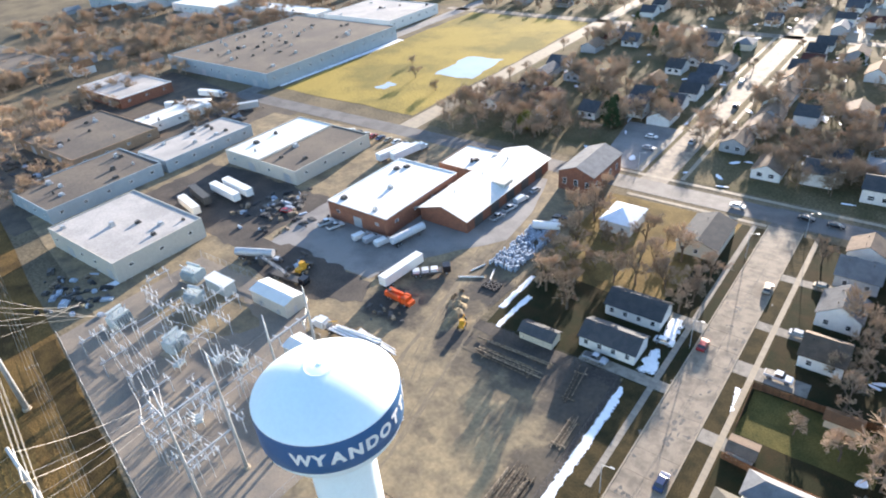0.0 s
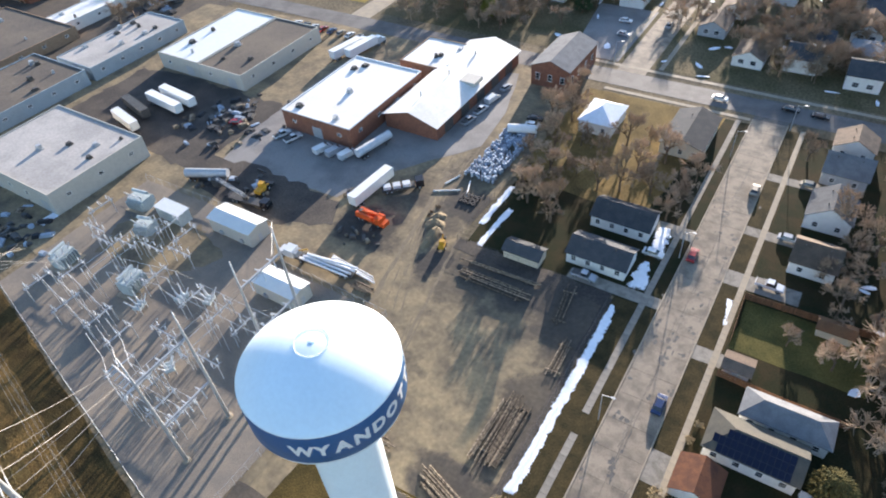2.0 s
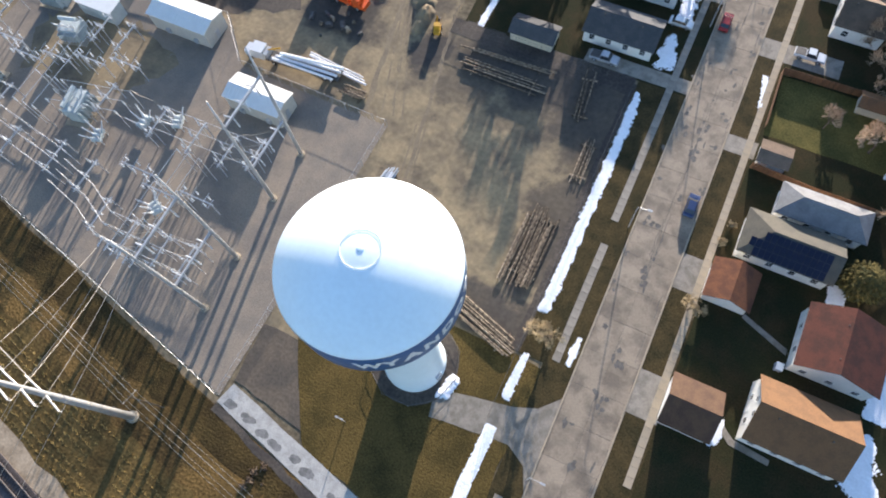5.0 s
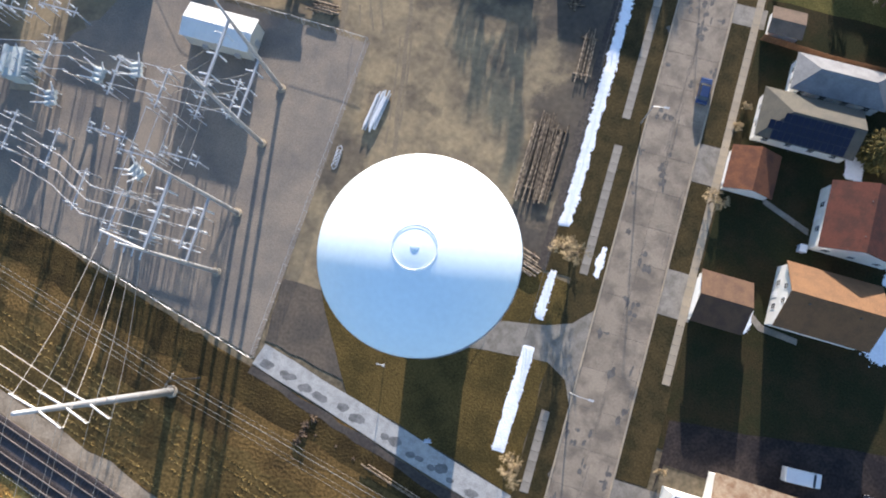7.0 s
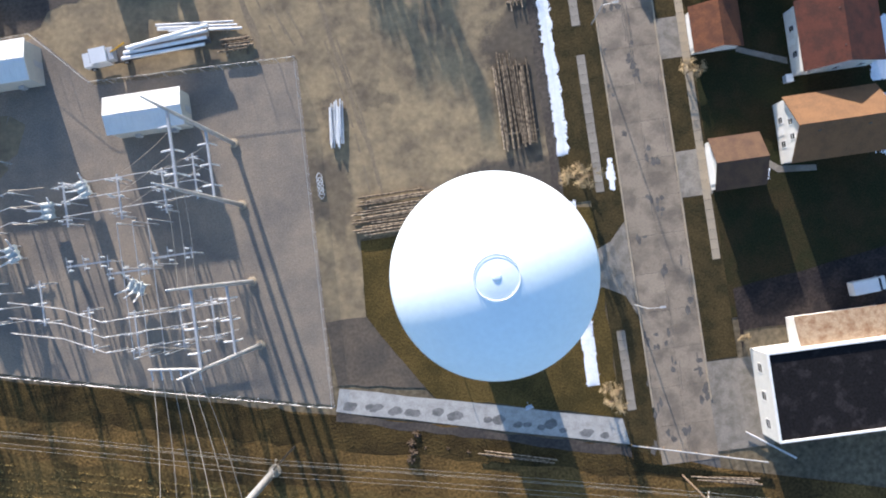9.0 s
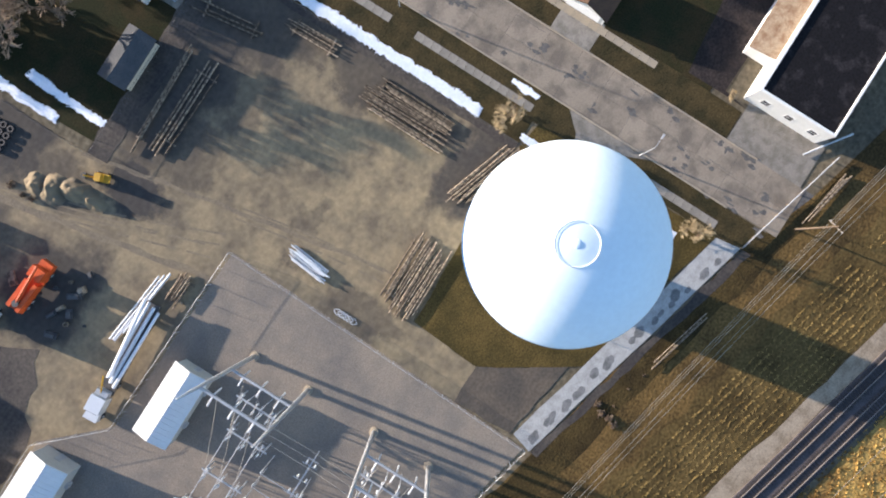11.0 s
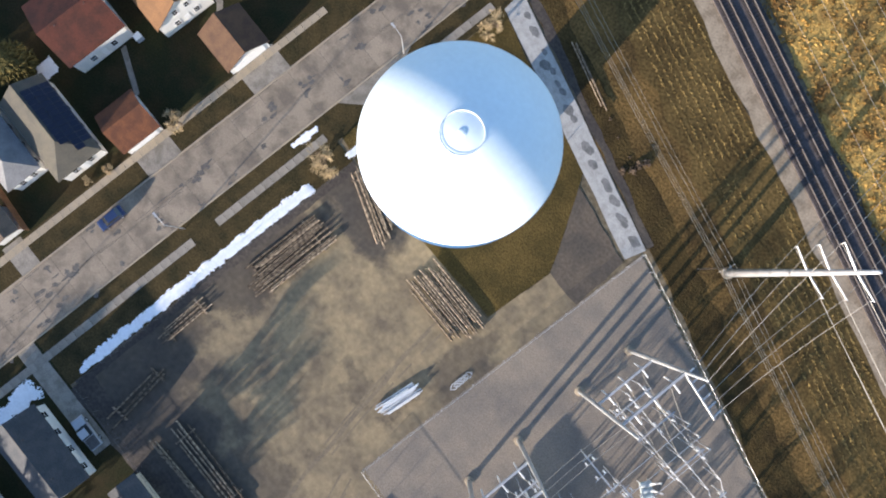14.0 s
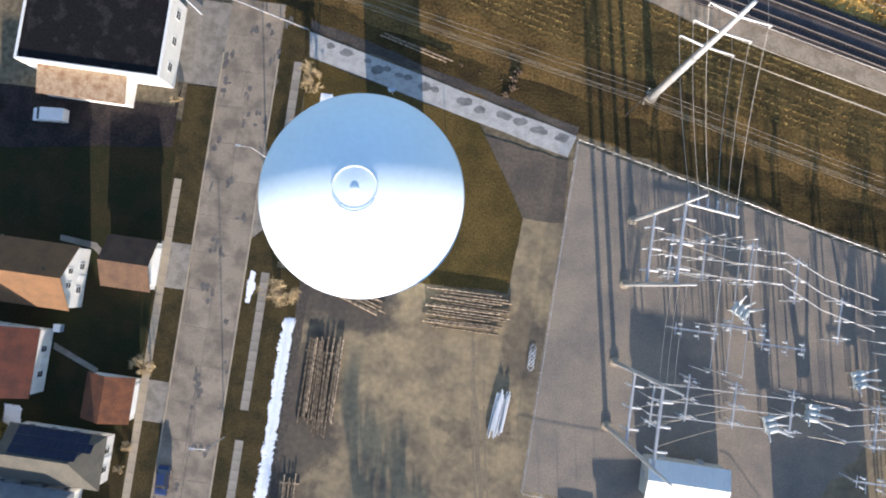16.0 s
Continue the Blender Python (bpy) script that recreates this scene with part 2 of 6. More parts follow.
SHING_WARM = mat("weathered warm grey shingles", (0.1, 0.092, 0.072), 0.9, col2=(0.075, 0.071, 0.06), scale=0.5, fine=7, var=0.22, bump=0.4)
SHING_GREY = mat("blue-grey shingles", (0.075, 0.082, 0.092), 0.9, col2=(0.055, 0.06, 0.07), scale=0.5, fine=7, var=0.22, bump=0.4, rand=0.25)
SHING_DARK = mat("charcoal shingles", (0.05, 0.055, 0.06), 0.9, col2=(0.07, 0.07, 0.072), scale=0.5, fine=7, var=0.25, bump=0.4, rand=0.25)
SHING_BROWN = mat("brown shingles", (0.17, 0.12, 0.085), 0.9, col2=(0.12, 0.09, 0.065), scale=0.5, fine=7, var=0.22, bump=0.4, rand=0.3)
SHING_PALE = mat("pale grey shingles", (0.2, 0.205, 0.21), 0.9, col2=(0.155, 0.158, 0.165), scale=0.5, fine=7, var=0.2, bump=0.4, rand=0.2)
GLASS = mat("dark window glass", (0.03, 0.035, 0.04), 0.08, var=0.1, bump=0, spec=0.8)
LOG = mat("weathered pole timber", (0.29, 0.225, 0.155), 0.9, col2=(0.075, 0.055, 0.04), scale=1.4, fine=8, var=0.3, bump=0.4, rand=0.5)
SNOWPOLE = mat("white coated pole", (0.78, 0.79, 0.8), 0.5, var=0.1, scale=1.0)
PALEPOLE = mat("pale grey pole", (0.62, 0.64, 0.66), 0.6, var=0.12, scale=1.0, rand=0.15)
FENCEWOOD = mat("brown fence wood", (0.17, 0.085, 0.042), 0.9, var=0.25, scale=1.2, fine=7, rand=0.2)
BARK = mat("grey-brown bark", (0.17, 0.125, 0.088), 0.95, var=0.25, scale=2.0, spec=0.1)
TWIG = mat("bare twigs", (0.42, 0.31, 0.215), 0.95, var=0.25, scale=2.0, bump=0, spec=0.1, rand=0.3)
TWIGPALE = mat("pale dry twigs", (0.44, 0.34, 0.2), 0.95, var=0.25, scale=2.0, bump=0, spec=0.1)
EVERGREEN = mat("evergreen needles", (0.045, 0.065, 0.026), 0.9, var=0.35, scale=1.0, bump=0, spec=0.15, rand=0.3)
OLIVE = mat("olive-brown foliage", (0.115, 0.09, 0.028), 0.9, var=0.4, scale=1.2, bump=0, spec=0.15, col2=(0.05, 0.05, 0.02))
YELLOWGREEN = mat("yellow-green foliage", (0.19, 0.19, 0.04), 0.9, var=0.3, scale=1.0, bump=0, spec=0.15)
RAIL = mat("worn rail steel", (0.3, 0.26, 0.23), 0.4, 0.6, var=0.15, bump=0.05)
BALLAST = mat("dark track ballast", (0.09, 0.078, 0.078), 0.95, col2=(0.055, 0.048, 0.05), scale=0.4, fine=4, var=0.3, bump=0.7)
SLEEPER = mat("creosoted sleeper", (0.055, 0.045, 0.04), 0.9, var=0.3, scale=1.5, rand=0.3)
RUBBER = mat("tyre rubber", (0.02, 0.02, 0.02), 0.85, var=0.2)
ORANGE = mat("orange truck paint", (0.65, 0.1, 0.02), 0.45, var=0.12, scale=1.0)
YELLOW = mat("yellow machine paint", (0.55, 0.3, 0.03), 0.5, var=0.15, scale=1.0)
WATER = mat("pale ice", (0.34, 0.4, 0.46), 0.2, var=0.06, scale=0.1, bump=0.02)
REELGREY = mat("pale grey drum", (0.36, 0.42, 0.5), 0.6, var=0.12, rand=0.25)
REELBLACK = mat("black pipe", (0.03, 0.03, 0.035), 0.6, var=0.2)
CARS = {k: mat(k + " car paint", c, 0.25, 0.2, var=0.05, bump=0, spec=0.6) for k, c in
        {"white": (0.75, 0.75, 0.74), "red": (0.3, 0.02, 0.02), "blue": (0.03, 0.05, 0.12), "silver": (0.42, 0.43, 0.45), "black": (0.02, 0.02, 0.025), "tan": (0.36, 0.3, 0.22)}.items()}

# ---- mesh helpers ----


def box(bm, x0, y0, z0, x1, y1, z1):
    v = [bm.verts.new((x, y, z)) for z in (z0, z1) for y in (y0, y1) for x in (x0, x1)]
    for f in ((0, 2, 3, 1), (4, 5, 7, 6), (0, 1, 5, 4), (2, 6, 7, 3), (0, 4, 6, 2), (1, 3, 7, 5)):
        bm.faces.new([v[i] for i in f])


def tube(bm, a, b, r0, r1=None, n=6, caps=True):
    a, b = Vector(a), Vector(b)
    r1 = r0 if r1 is None else r1
    w = (b - a).normalized()
    u = w.cross(Vector((0, 0, 1)) if abs(w.z) < 0.95 else Vector((1, 0, 0))).normalized()
    s = w.cross(u)
    ra, rb = [], []
    for i in range(n):
        t = 2 * math.pi * i / n
        d = u * math.cos(t) + s * math.sin(t)
        ra.append(bm.verts.new(a + d * r0))
        rb.append(bm.verts.new(b + d * r1))
    for i in range(n):
        j = (i + 1) % n
        bm.faces.new((ra[i], ra[j], rb[j], rb[i]))
    if caps:
        bm.faces.new(ra[::-1])
        bm.faces.new(rb)


def lathe(bm, prof, n=48, cap=True):
    """A turned form: prof is rows of radius and height."""
    rings = []
    for r, z in prof:
        rings.append([bm.verts.new((r * math.cos(2 * math.pi * i / n), r * math.sin(2 * math.pi * i / n), z)) for i in range(n)])
    for a, b in zip(rings, rings[1:]):
        for i in range(n):
            j = (i + 1) % n
            bm.faces.new((a[i], a[j], b[j], b[i]))
    if cap:
        bm.faces.new(rings[0][::-1])
        bm.faces.new(rings[-1])


def poly(bm, pts, z, thick=0.0):
    v = [bm.verts.new((x, y, z)) for x, y in pts]
    f = bm.faces.new(v)
    f.normal_update()
    if f.normal.z < 0:
        f.normal_flip()
    if thick:
        r = bmesh.ops.extrude_face_region(bm, geom=[f])
        for e in r["geom"]:
            if isinstance(e, bmesh.types.BMVert):
                e.co.z += thick


def part(name, bm, material, parent=None, label="", smooth=False):
    me = bpy.data.meshes.new(name)
    bmesh.ops.recalc_face_normals(bm, faces=bm.faces[:])
    bm.to_mesh(me)
    bm.free()
    me.materials.append(material)
    if smooth:
        for p in me.polygons:
            p.use_smooth = True
    ob = new(name, me)
    if parent:
        ob.parent = parent
    if label:
        ob["label"] = label
    return ob


def thing(name, label, category, x=0.0, y=0.0, z=0.0, rz=0.0, group="", kind=""):
    ob = new(name)
    ob.empty_display_size = 0.3
    ob.matrix_basis = pose(x, y, z, 0, 0, rz)
    return tagged(ob, label, category, group, kind)


def B():
    return bmesh.new()


def sheet(name, pts, z, material, label, category="ground", thick=0.0):
    bm = B()
    poly(bm, pts, z, thick)
    return tagged(part(name, bm, material), label, category, kind="structure")


def strip(name, x0, y0, x1, y1, z, material, label, category="ground", thick=0.0):
    return sheet(name, [(x0, y0), (x1, y0), (x1, y1), (x0, y1)], z, material, label, category, thick)


def ragged(pts, step, amp, seed):
    """Walks round a polygon with wavering edges."""
    rnd = random.Random(seed)
    out = []
    for (ax, ay), (bx, by) in zip(pts, pts[1:] + pts[:1]):
        d = math.hypot(bx - ax, by - ay)
        k = max(1, int(d / step))
        for i in range(k):
            t = i / k
            j = 0 if i == 0 else amp
            out.append((ax + (bx - ax) * t + rnd.uniform(-j, j), ay + (by - ay) * t + rnd.uniform(-j, j)))
    return out


# ---- ground ----
bm = B()
poly(bm, [(-4000, -4000), (4000, -4000), (4000, 4000), (-4000, 4000)], -0.06)
tagged(part("ground", bm, WINTERGROUND), "brown winter grass and earth over the whole town", "ground", kind="structure")
# the lot north of the tower
sheet("yard", ragged([(13, 9), (12.9, 64), (-24, 64), (-24, 130), (-47, 146), (-130, 146), (-190, 140), (-190, 28), (-110, 12), (-60, 30), (-27, 10), (-19.5, 8)], 6, 0.25, 1), 0.0, YARDDIRT, "tan packed dirt storage yard with wheel ruts", "yard")
sheet("paved_yard", ragged([(-56, 76), (-60, 64), (-100, 62), (-104, 80), (-104, 126), (-47, 140), (-40, 118), (-38, 100)], 7, 0.5, 2), 0.02, ASPHALT, "worn grey asphalt apron round the brick buildings", "yard")
# dark earth, with the shadows cast across it painted in
sheet("dark_yard", ragged([(-54, 55), (-58, 63), (-84, 65), (-104, 63), (-104, 92), (-148, 93), (-168, 90), (-168, 58), (-118, 56), (-92, 50), (-68, 48.5)], 2.5, 1.1, 3), 0.025, DARKGROUND, "dark earth with shade painted in, where machines are parked", "yard")
RX, RY = -0.972, 0.235                       # the railway's direction
sheet("substation_gravel", [(-26.5, -17.2), (-25.0, 37.6), (-57.8, 38.5), (-66.3, 47.5), (-112, 46), (-112, 2.5)], 0.03, GRAVEL, "grey gravel floor of the fenced substation", "gravel")
sheet("lawn_rim", ragged([(-25.6, 20), (-19, 8), (-19.6, -4.2), (-26.1, -4.2)], 2, 0.25, 54), 0.012, YARDDIRT, "pale trodden and darker dirt strip beside the tower lawn", "yard")
sheet("substation_drive", ragged([(-26.2, -4.2), (-19.6, -4.2), (-15.6, -11), (-10, -16.5), (-25.6, -14.2)], 2, 0.2, 5), 0.014, DARKDIRT, "dark grey dirt corner beside the substation fence", "gravel")
sheet("tower_lawn", ragged([(-18.9, 7.8), (13, 8.6), (17.6, 8), (17.6, -25), (-10.6, -18.3), (-15.4, -11), (-19.7, -4)], 4, 0.3, 6), 0.016, GRASS, "dry brown grass round the water tower", "grass")
sheet("north_lawn", ragged([(-22, 65), (22.6, 65), (22.6, 141), (-24, 141)], 8, 0.2, 7), 0.012, LAWN, "patchy green and straw lawn behind small houses, shade painted in", "grass")
sheet("north_field", ragged([(-24, 92), (10, 92), (16, 141), (-24, 141)], 6, 0.5, 17), 0.022, LOTGRASS, "open straw-coloured lot between houses", "grass")
sheet("east_lawn", ragged([(36.3, -12), (104, -12), (104, 142), (36.3, 142)], 9, 0.1, 27), 0.01, LAWN, "green and brown lawns between houses, shade painted in", "grass")
sheet("verge_east", [(31.6, -18), (36.4, -18), (36.4, 142), (31.6, 142)], 0.014, VERGE, "dry brown grass verge along the street", "grass")
sheet("straw_field", ragged([(-215, 166), (-128, 166), (-128, 335), (-215, 335)], 9, 1.0, 8), 0.0, FIELD, "wide straw-yellow vacant field", "grass")
sheet("verge_west", [(13.5, 9), (22.4, 9), (22.4, 65), (13.5, 65)], 0.014, VERGE, "dull brown grass verge beside the yard fence", "grass")
sheet("verge_tower", [(17.6, -33), (22.4, -34), (22.4, 9), (17.6, 9)], 0.012, VERGE, "brown grass verge between tower lawn and street", "grass")
# weedy ground darkened by hand for the north fence's shade
sheet("north_fence_shade", ragged([(-23.8, 61.8), (12.6, 61.0), (12.9, 65.2), (-24, 65.4)], 2, 0.45, 53), 0.036, DARKGROUND, "dark earth, weeds and painted fence shade along the north fence", "ground")
# lighter lawn colour laid where sunlight falls between the board fences
sheet("garden_lawn", ragged([(37, 62.5), (60, 62.5), (60, 76), (37, 76)], 3, 0.3, 51), 0.024, GARDEN, "olive garden lawn inside board fences, sunlight in its colour", "grass")
sheet("town_gardens", [(-116, 160), (420, 160), (420, 337), (-116, 337)], -0.02, TOWNGROUND, "brown winter gardens between town houses", "ground")
sheet("town_gardens_far", [(-330, 346), (420, 346), (420, 760), (-330, 760)], -0.02, TOWNGROUND, "brown winter gardens between far houses", "ground")
sheet("town_gardens_east", [(104, -40), (420, -40), (420, 145), (104, 145)], -0.02, TOWNGROUND, "brown winter gardens of the next street", "ground")
sheet("workshop_ground", ragged([(37.2, -18.1), (37.9, -14), (80, -14), (80, -1.5), (60, -4.4), (48.3, -6.3), (37.2, -7.6)], 3, 0.2, 52), 0.02, LOTDARK, "dark ground behind the workshop, shade painted in", "ground")
sheet("pond", ragged([(-155, 216), (-133, 218), (-136, 252), (-157, 248)], 4, 1.2, 9), 0.02, WATER, "shallow frozen pond in the field", "pond")
sheet("puddle", ragged([(-170, 187), (-164, 187), (-163, 196), (-169, 197)], 2, 0.8, 10), 0.02, WATER, "small frozen puddle in the field", "pond")
sheet("rail_corridor", ragged([(160, -66), (31, -34.5), (18, -29.6), (-27, -18.6), (-112, 2), (-420, 76), (-430, 55), (-112, -22.4), (20, -54.6), (150, -86.3)], 9, 0.3, 11), 0.006, BRUSH, "rough brown grass beside the railway", "grass")
sheet("track_path", ragged([(150, -86.2), (20, -54.5), (-110, -22.8), (-420, 52.8), (-420, 49.6), (-110, -26), (20, -57.7), (150, -89.4)], 4, 0.35, 12), 0.02, TRACKPATH, "tan dusty service track beside the railway", "path")
sheet("corridor_weeds", ragged([(40, -46), (20, -41.5), (-27, -31), (-112, -10), (-112, -22.6), (20, -54.4), (40, -59.4)], 4, 0.9, 31), 0.012, WEEDROWS, "yellowish rows of dry weeds by the railway path", "grass")
# weeds whose dark colour includes the shade at the foot of the fence
sheet("corridor_shade", ragged([(30, -34.6), (18, -29.8), (-27, -18.8), (-112, 1.8), (-112, -4.5), (-27, -24), (18, -34), (30, -37)], 3, 0.5, 32), 0.014, DARKBRUSH, "dark olive weeds below the substation fence, fence shade painted in", "grass")
# dark sheet standing in for the yard fence's shadow and dark foot
sheet("fence_shade_strip", ragged([(12.0, 9), (13.5, 9), (13.6, 64), (12.2, 64)], 2, 0.18, 33), 0.03, DARKGROUND, "dark ground with painted fence shade along the yard fence", "ground")
sheet("path_dark_strip", ragged([(-26.4, -18.5), (18.2, -29.6), (18.2, -31.2), (-26.6, -19.7)], 2, 0.25, 34), 0.024, DARKGROUND, "dark strip of ground beside the limestone path", "ground")
sheet("substation_weeds", ragged([(-100, 20), (-76, 24), (-70, 34), (-84, 40), (-104, 34)], 1.2, 1.3, 35), 0.04, DIRT, "bare ochre earth showing through substation gravel", "ground")
sheet("straw_bank", ragged([(150, -97), (10, -62.9), (-110, -33.6), (-420, 42), (-440, -60), (-100, -130), (150, -190)], 6, 0.6, 13), 0.02, STRAW, "tall straw-gold grass south of the railway", "grass")
sheet("limestone_path", ragged([(-25.4, -14.7), (17.6, -25.1), (18.2, -29.2), (-26.4, -18.2)], 5, 0.12, 14), 0.03, RIPRAP, "pale limestone path with dark wet blotches", "path")

# ---- street, kerbs and pavements ----
tagged(part("road_bed", (lambda b: (poly(b, [(22.6, -33.5), (31.4, -36), (31.4, 156), (22.6, 156)], -0.02), b)[1])(B()), STAIN), "dark joint filler under concrete street slabs", "road", kind="structure")
street = thing("road", "worn concrete residential street with tar-patched slabs", "road", kind="structure")
rnd = random.Random(5)
y = -33.0
while y < 142:
    ln = 5.9
    for x0, x1 in ((22.65, 26.96), (27.0, 31.3)):
        bm = B()
        box(bm, x0, y, -0.05, x1, y + ln - 0.05, 0.02)
        part("slab", bm, CONCRETE, street)
    y += ln
bm = B()
for i in range(70):
    cx, cy = rnd.choice((23.5, 26.9, 27.3, 30.4)) + rnd.gauss(0, 0.6), rnd.uniform(-33, 110)
    for q in range(rnd.randint(1, 4)):
        k = rnd.randint(7, 11)
        px, py = cx + rnd.gauss(0, 0.4), cy + rnd.gauss(0, 0.7)
        sx, sy = rnd.uniform(0.12, 0.55), rnd.uniform(0.15, 0.9)
        poly(bm, [(px + sx * rnd.uniform(0.5, 1.3) * math.cos(6.283 * a / k), py + sy * rnd.uniform(0.5, 1.3) * math.sin(6.283 * a / k)) for a in range(k)], 0.0245 + 0.0015 * q + 0.0001 * i)
for i in range(60):
    y0, x0 = rnd.uniform(-30, 120), rnd.choice((22.9, 26.9, 27.05, 30.9))
    pts = [(x0 + rnd.uniform(-0.12, 0.12) + 0.5 * math.sin(i), y0 + 0.9 * q) for q in range(rnd.randint(4, 10))]
    for (ax, ay), (bx, by) in zip(pts, pts[1:]):
        poly(bm, [(ax, ay), (ax + 0.07, ay), (bx + 0.07, by), (bx, by)], 0.034)
part("tar_patch", bm, STAIN, street)["kind"] = "stuff"
bm = B()
for i in range(13):
    f = (i + 0.45 + rnd.uniform(-0.12, 0.12)) / 13
    for q in range(rnd.randint(1, 3)):
        k = 14
        w = rnd.uniform(0.7, 1.15)
        cx, cy = -25.4 + 43 * f + rnd.gauss(0, 0.5) - 0.24, -17.0 - 10.3 * f + rnd.gauss(0, 0.3) - 0.3
        poly(bm, [(cx + w * rnd.uniform(0.75, 1.15) * math.cos(6.283 * a / k), cy + 0.62 * w * rnd.uniform(0.75, 1.15) * math.sin(6.283 * a / k)) for a in range(k)], 0.034 + 0.0006 * i + 0.0002 * q)
tagged(part("wet_blotches", bm, BLOTCH), "dark wet blotches on the limestone path", "stain", kind="structure")
for nm, x in (("kerb_west", 22.35), ("kerb_east", 31.3)):
    bm = B()
    box(bm, x, -24, -0.05, x + 0.25, 144, 0.14)
    tagged(part(nm, bm, WALKWAY), "low grey concrete street kerb", "kerb", kind="structure")


def pavement(name, x0, x1, y0, y1, pitch, along="y", z=0.05, skip=()):
    p = thing(name, "jointed concrete pavement", "pavement", kind="structure")
    a, end = (y0, y1) if along == "y" else (x0, x1)
    me = None
    while a < end - 0.3:
        if not any(s <= a < e for s, e in skip):
            if me is None:
                bm = B()
                box(bm, 0, 0, -0.08, (x1 - x0 if along == "y" else pitch - 0.04), (pitch - 0.04 if along == "y" else y1 - y0), 0)
                ob = part("slab", bm, WALKDARK if "west" in name else WALKWAY, p)
                me = ob.data
            else:
                ob = new("slab", me)
                ob.parent = p
            ob.location = (x0, a, z) if along == "y" else (a, y0, z)
        a += pitch
    return p


pavement("pavement_west", 18.6, 19.9, -24, 142, 1.55, skip=((-12, 9), (31.5, 35)))
pavement("pavement_east", 34.8, 36.0, -12, 142, 1.55, skip=((-12, -3),))
for nm, x0, x1, y0, y1 in (("driveway_1", 31.4, 36.4, 7.4, 14.6), ("driveway_2", 31.4, 36.6, 29.2, 35.6), ("driveway_3", 31.4, 36.8, 57, 60.5), ("driveway_4", 2.5, 22.4, 65.4, 68.5), ("driveway_5", 31.4, 46, 79, 83.4), ("driveway_6", 31.3, 40.0, -32, -18.2),
                           ("driveway_7", 31.4, 46, 96, 99), ("driveway_8", 14, 22.4, 88, 92), ("driveway_9", 31.4, 46, 118, 121)):
    strip(nm, x0, y0, x1, y1, 0.035, WALKDARK, "worn concrete driveway apron", "driveway")
sheet("tower_apron", ragged([(4, -1.5), (16, 0.8), (19.6, 2.2), (22.4, 5.2), (22.4, -10), (20.8, -6.4), (17.6, -4.6), (5, -6)], 3, 0.2, 18), 0.033, WALKDARK, "worn concrete drive from the street to the tower", "driveway")
# side roads
for nm, x0, y0, x1, y1, m in (("cross_street", -230, 146, 400, 155, DARKROAD), ("field_street", -126.5, 155, -117.5, 420, WALKWAY), ("north_street", -20.5, 155, -11.5, 420, CONCRETE), ("far_cross_street", -240, 338, 400, 345, CONCRETE),
                              ("east_street", 108, -60, 116, 420, CONCRETE), ("avenue", 6, 345, 17, 900, WALKWAY), ("west_street", -232, 150, -222, 420, ASPHALT)):
    strip(nm, x0, y0, x1, y1, -0.01 if nm != "cross_street" else -0.004, m, "worn pale town street", "road")
for nm, x0, y0, x1, y1 in (("pavement_cross", -47, 157.5, 108, 159), ("pavement_cross_south", -20, 142.6, 22, 144), ("pavement_north_west", -24.5, 160, -23, 338), ("pavement_north_east", -9, 160, -7.5, 338)):
    strip(nm, x0, y0, x1, y1, 0.01, WALKWAY, "pale concrete pavement beside the street", "pavement")
strip("side_lot", 40, -12.6, 78, -8.2, 0.03, LOTDARK, "dark lot behind the workshop, shade painted in", "car park")
sheet("car_park", [(-38, 160), (-22, 160), (-22, 200), (-44, 200)], 0.0, ASPHALT, "dark asphalt car park at the street corner", "car park")
sheet("west_lot", [(-300, 20), (-180, 20), (-180, 146), (-222, 150), (-300, 158)], -0.005, DARKDIRT, "brown industrial lot with patched surface", "yard")

bm = B()
rnd = random.Random(15)
for sx, sy, ex, ey, n in ((-28, 40, -41, 84, 2), (-41, 84, -46, 128, 3), (-16, 14, -20, 40, 1)):
    for k in range(n):
        o, bend = rnd.uniform(-3, 3), rnd.uniform(-2, 2)
        for w in (0, 1.9):
            last = None
            for i in range(25):
                t = i / 24
                px, py = sx + (ex - sx) * t + o + w + bend * math.sin(3.1 * t), sy + (ey - sy) * t + 0.2 * math.sin(9 * t + k)
                if last and rnd.random() < 0.8:
                    poly(bm, [(last[0], last[1]), (last[0] + 0.32, last[1]), (px + 0.32, py), (px, py)], 0.012 + 0.0004 * k + 0.0002 * w)
                last = (px, py)
# two long curved bands, darker than the dirt around them
for ax, ay, bx, by, cx, cy, w in ((-40, 86, -33.6, 53.6, -28.5, 30, 1.1), (-24.6, 66, -21.7, 54.6, -14.5, 16, 0.7)):
    last = None
    for i in range(41):
        t = i / 40
        px = (1 - t) ** 2 * ax + 2 * t * (1 - t) * bx + t * t * cx + 0.15 * math.sin(i * 0.9)
        py = (1 - t) ** 2 * ay + 2 * t * (1 - t) * by + t * t * cy
        h = w * rnd.uniform(0.35, 0.6)
        if last:
            poly(bm, [(last[0] - last[2], last[1]), (last[0] + last[2], last[1]), (px + h, py), (px - h, py)], 0.0148)
        last = (px, py, h)
tagged(part("ruts_and_bands", bm, RUT), "wheel ruts and two long darker bands in the dirt yard", "ruts", kind="stuff")
for pts in ([(43.0, 29.6), (50.6, 26.6), (50.6, 25.6), (43.0, 28.7)], [(43.4, 13.0), (47.0, 10.2), (52.5, 9.6), (52.5, 8.7), (46.6, 9.2), (43.4, 11.9)]):
    sheet("garden_path", pts, 0.045, WALKDARK, "narrow concrete path between garage and house", "path")

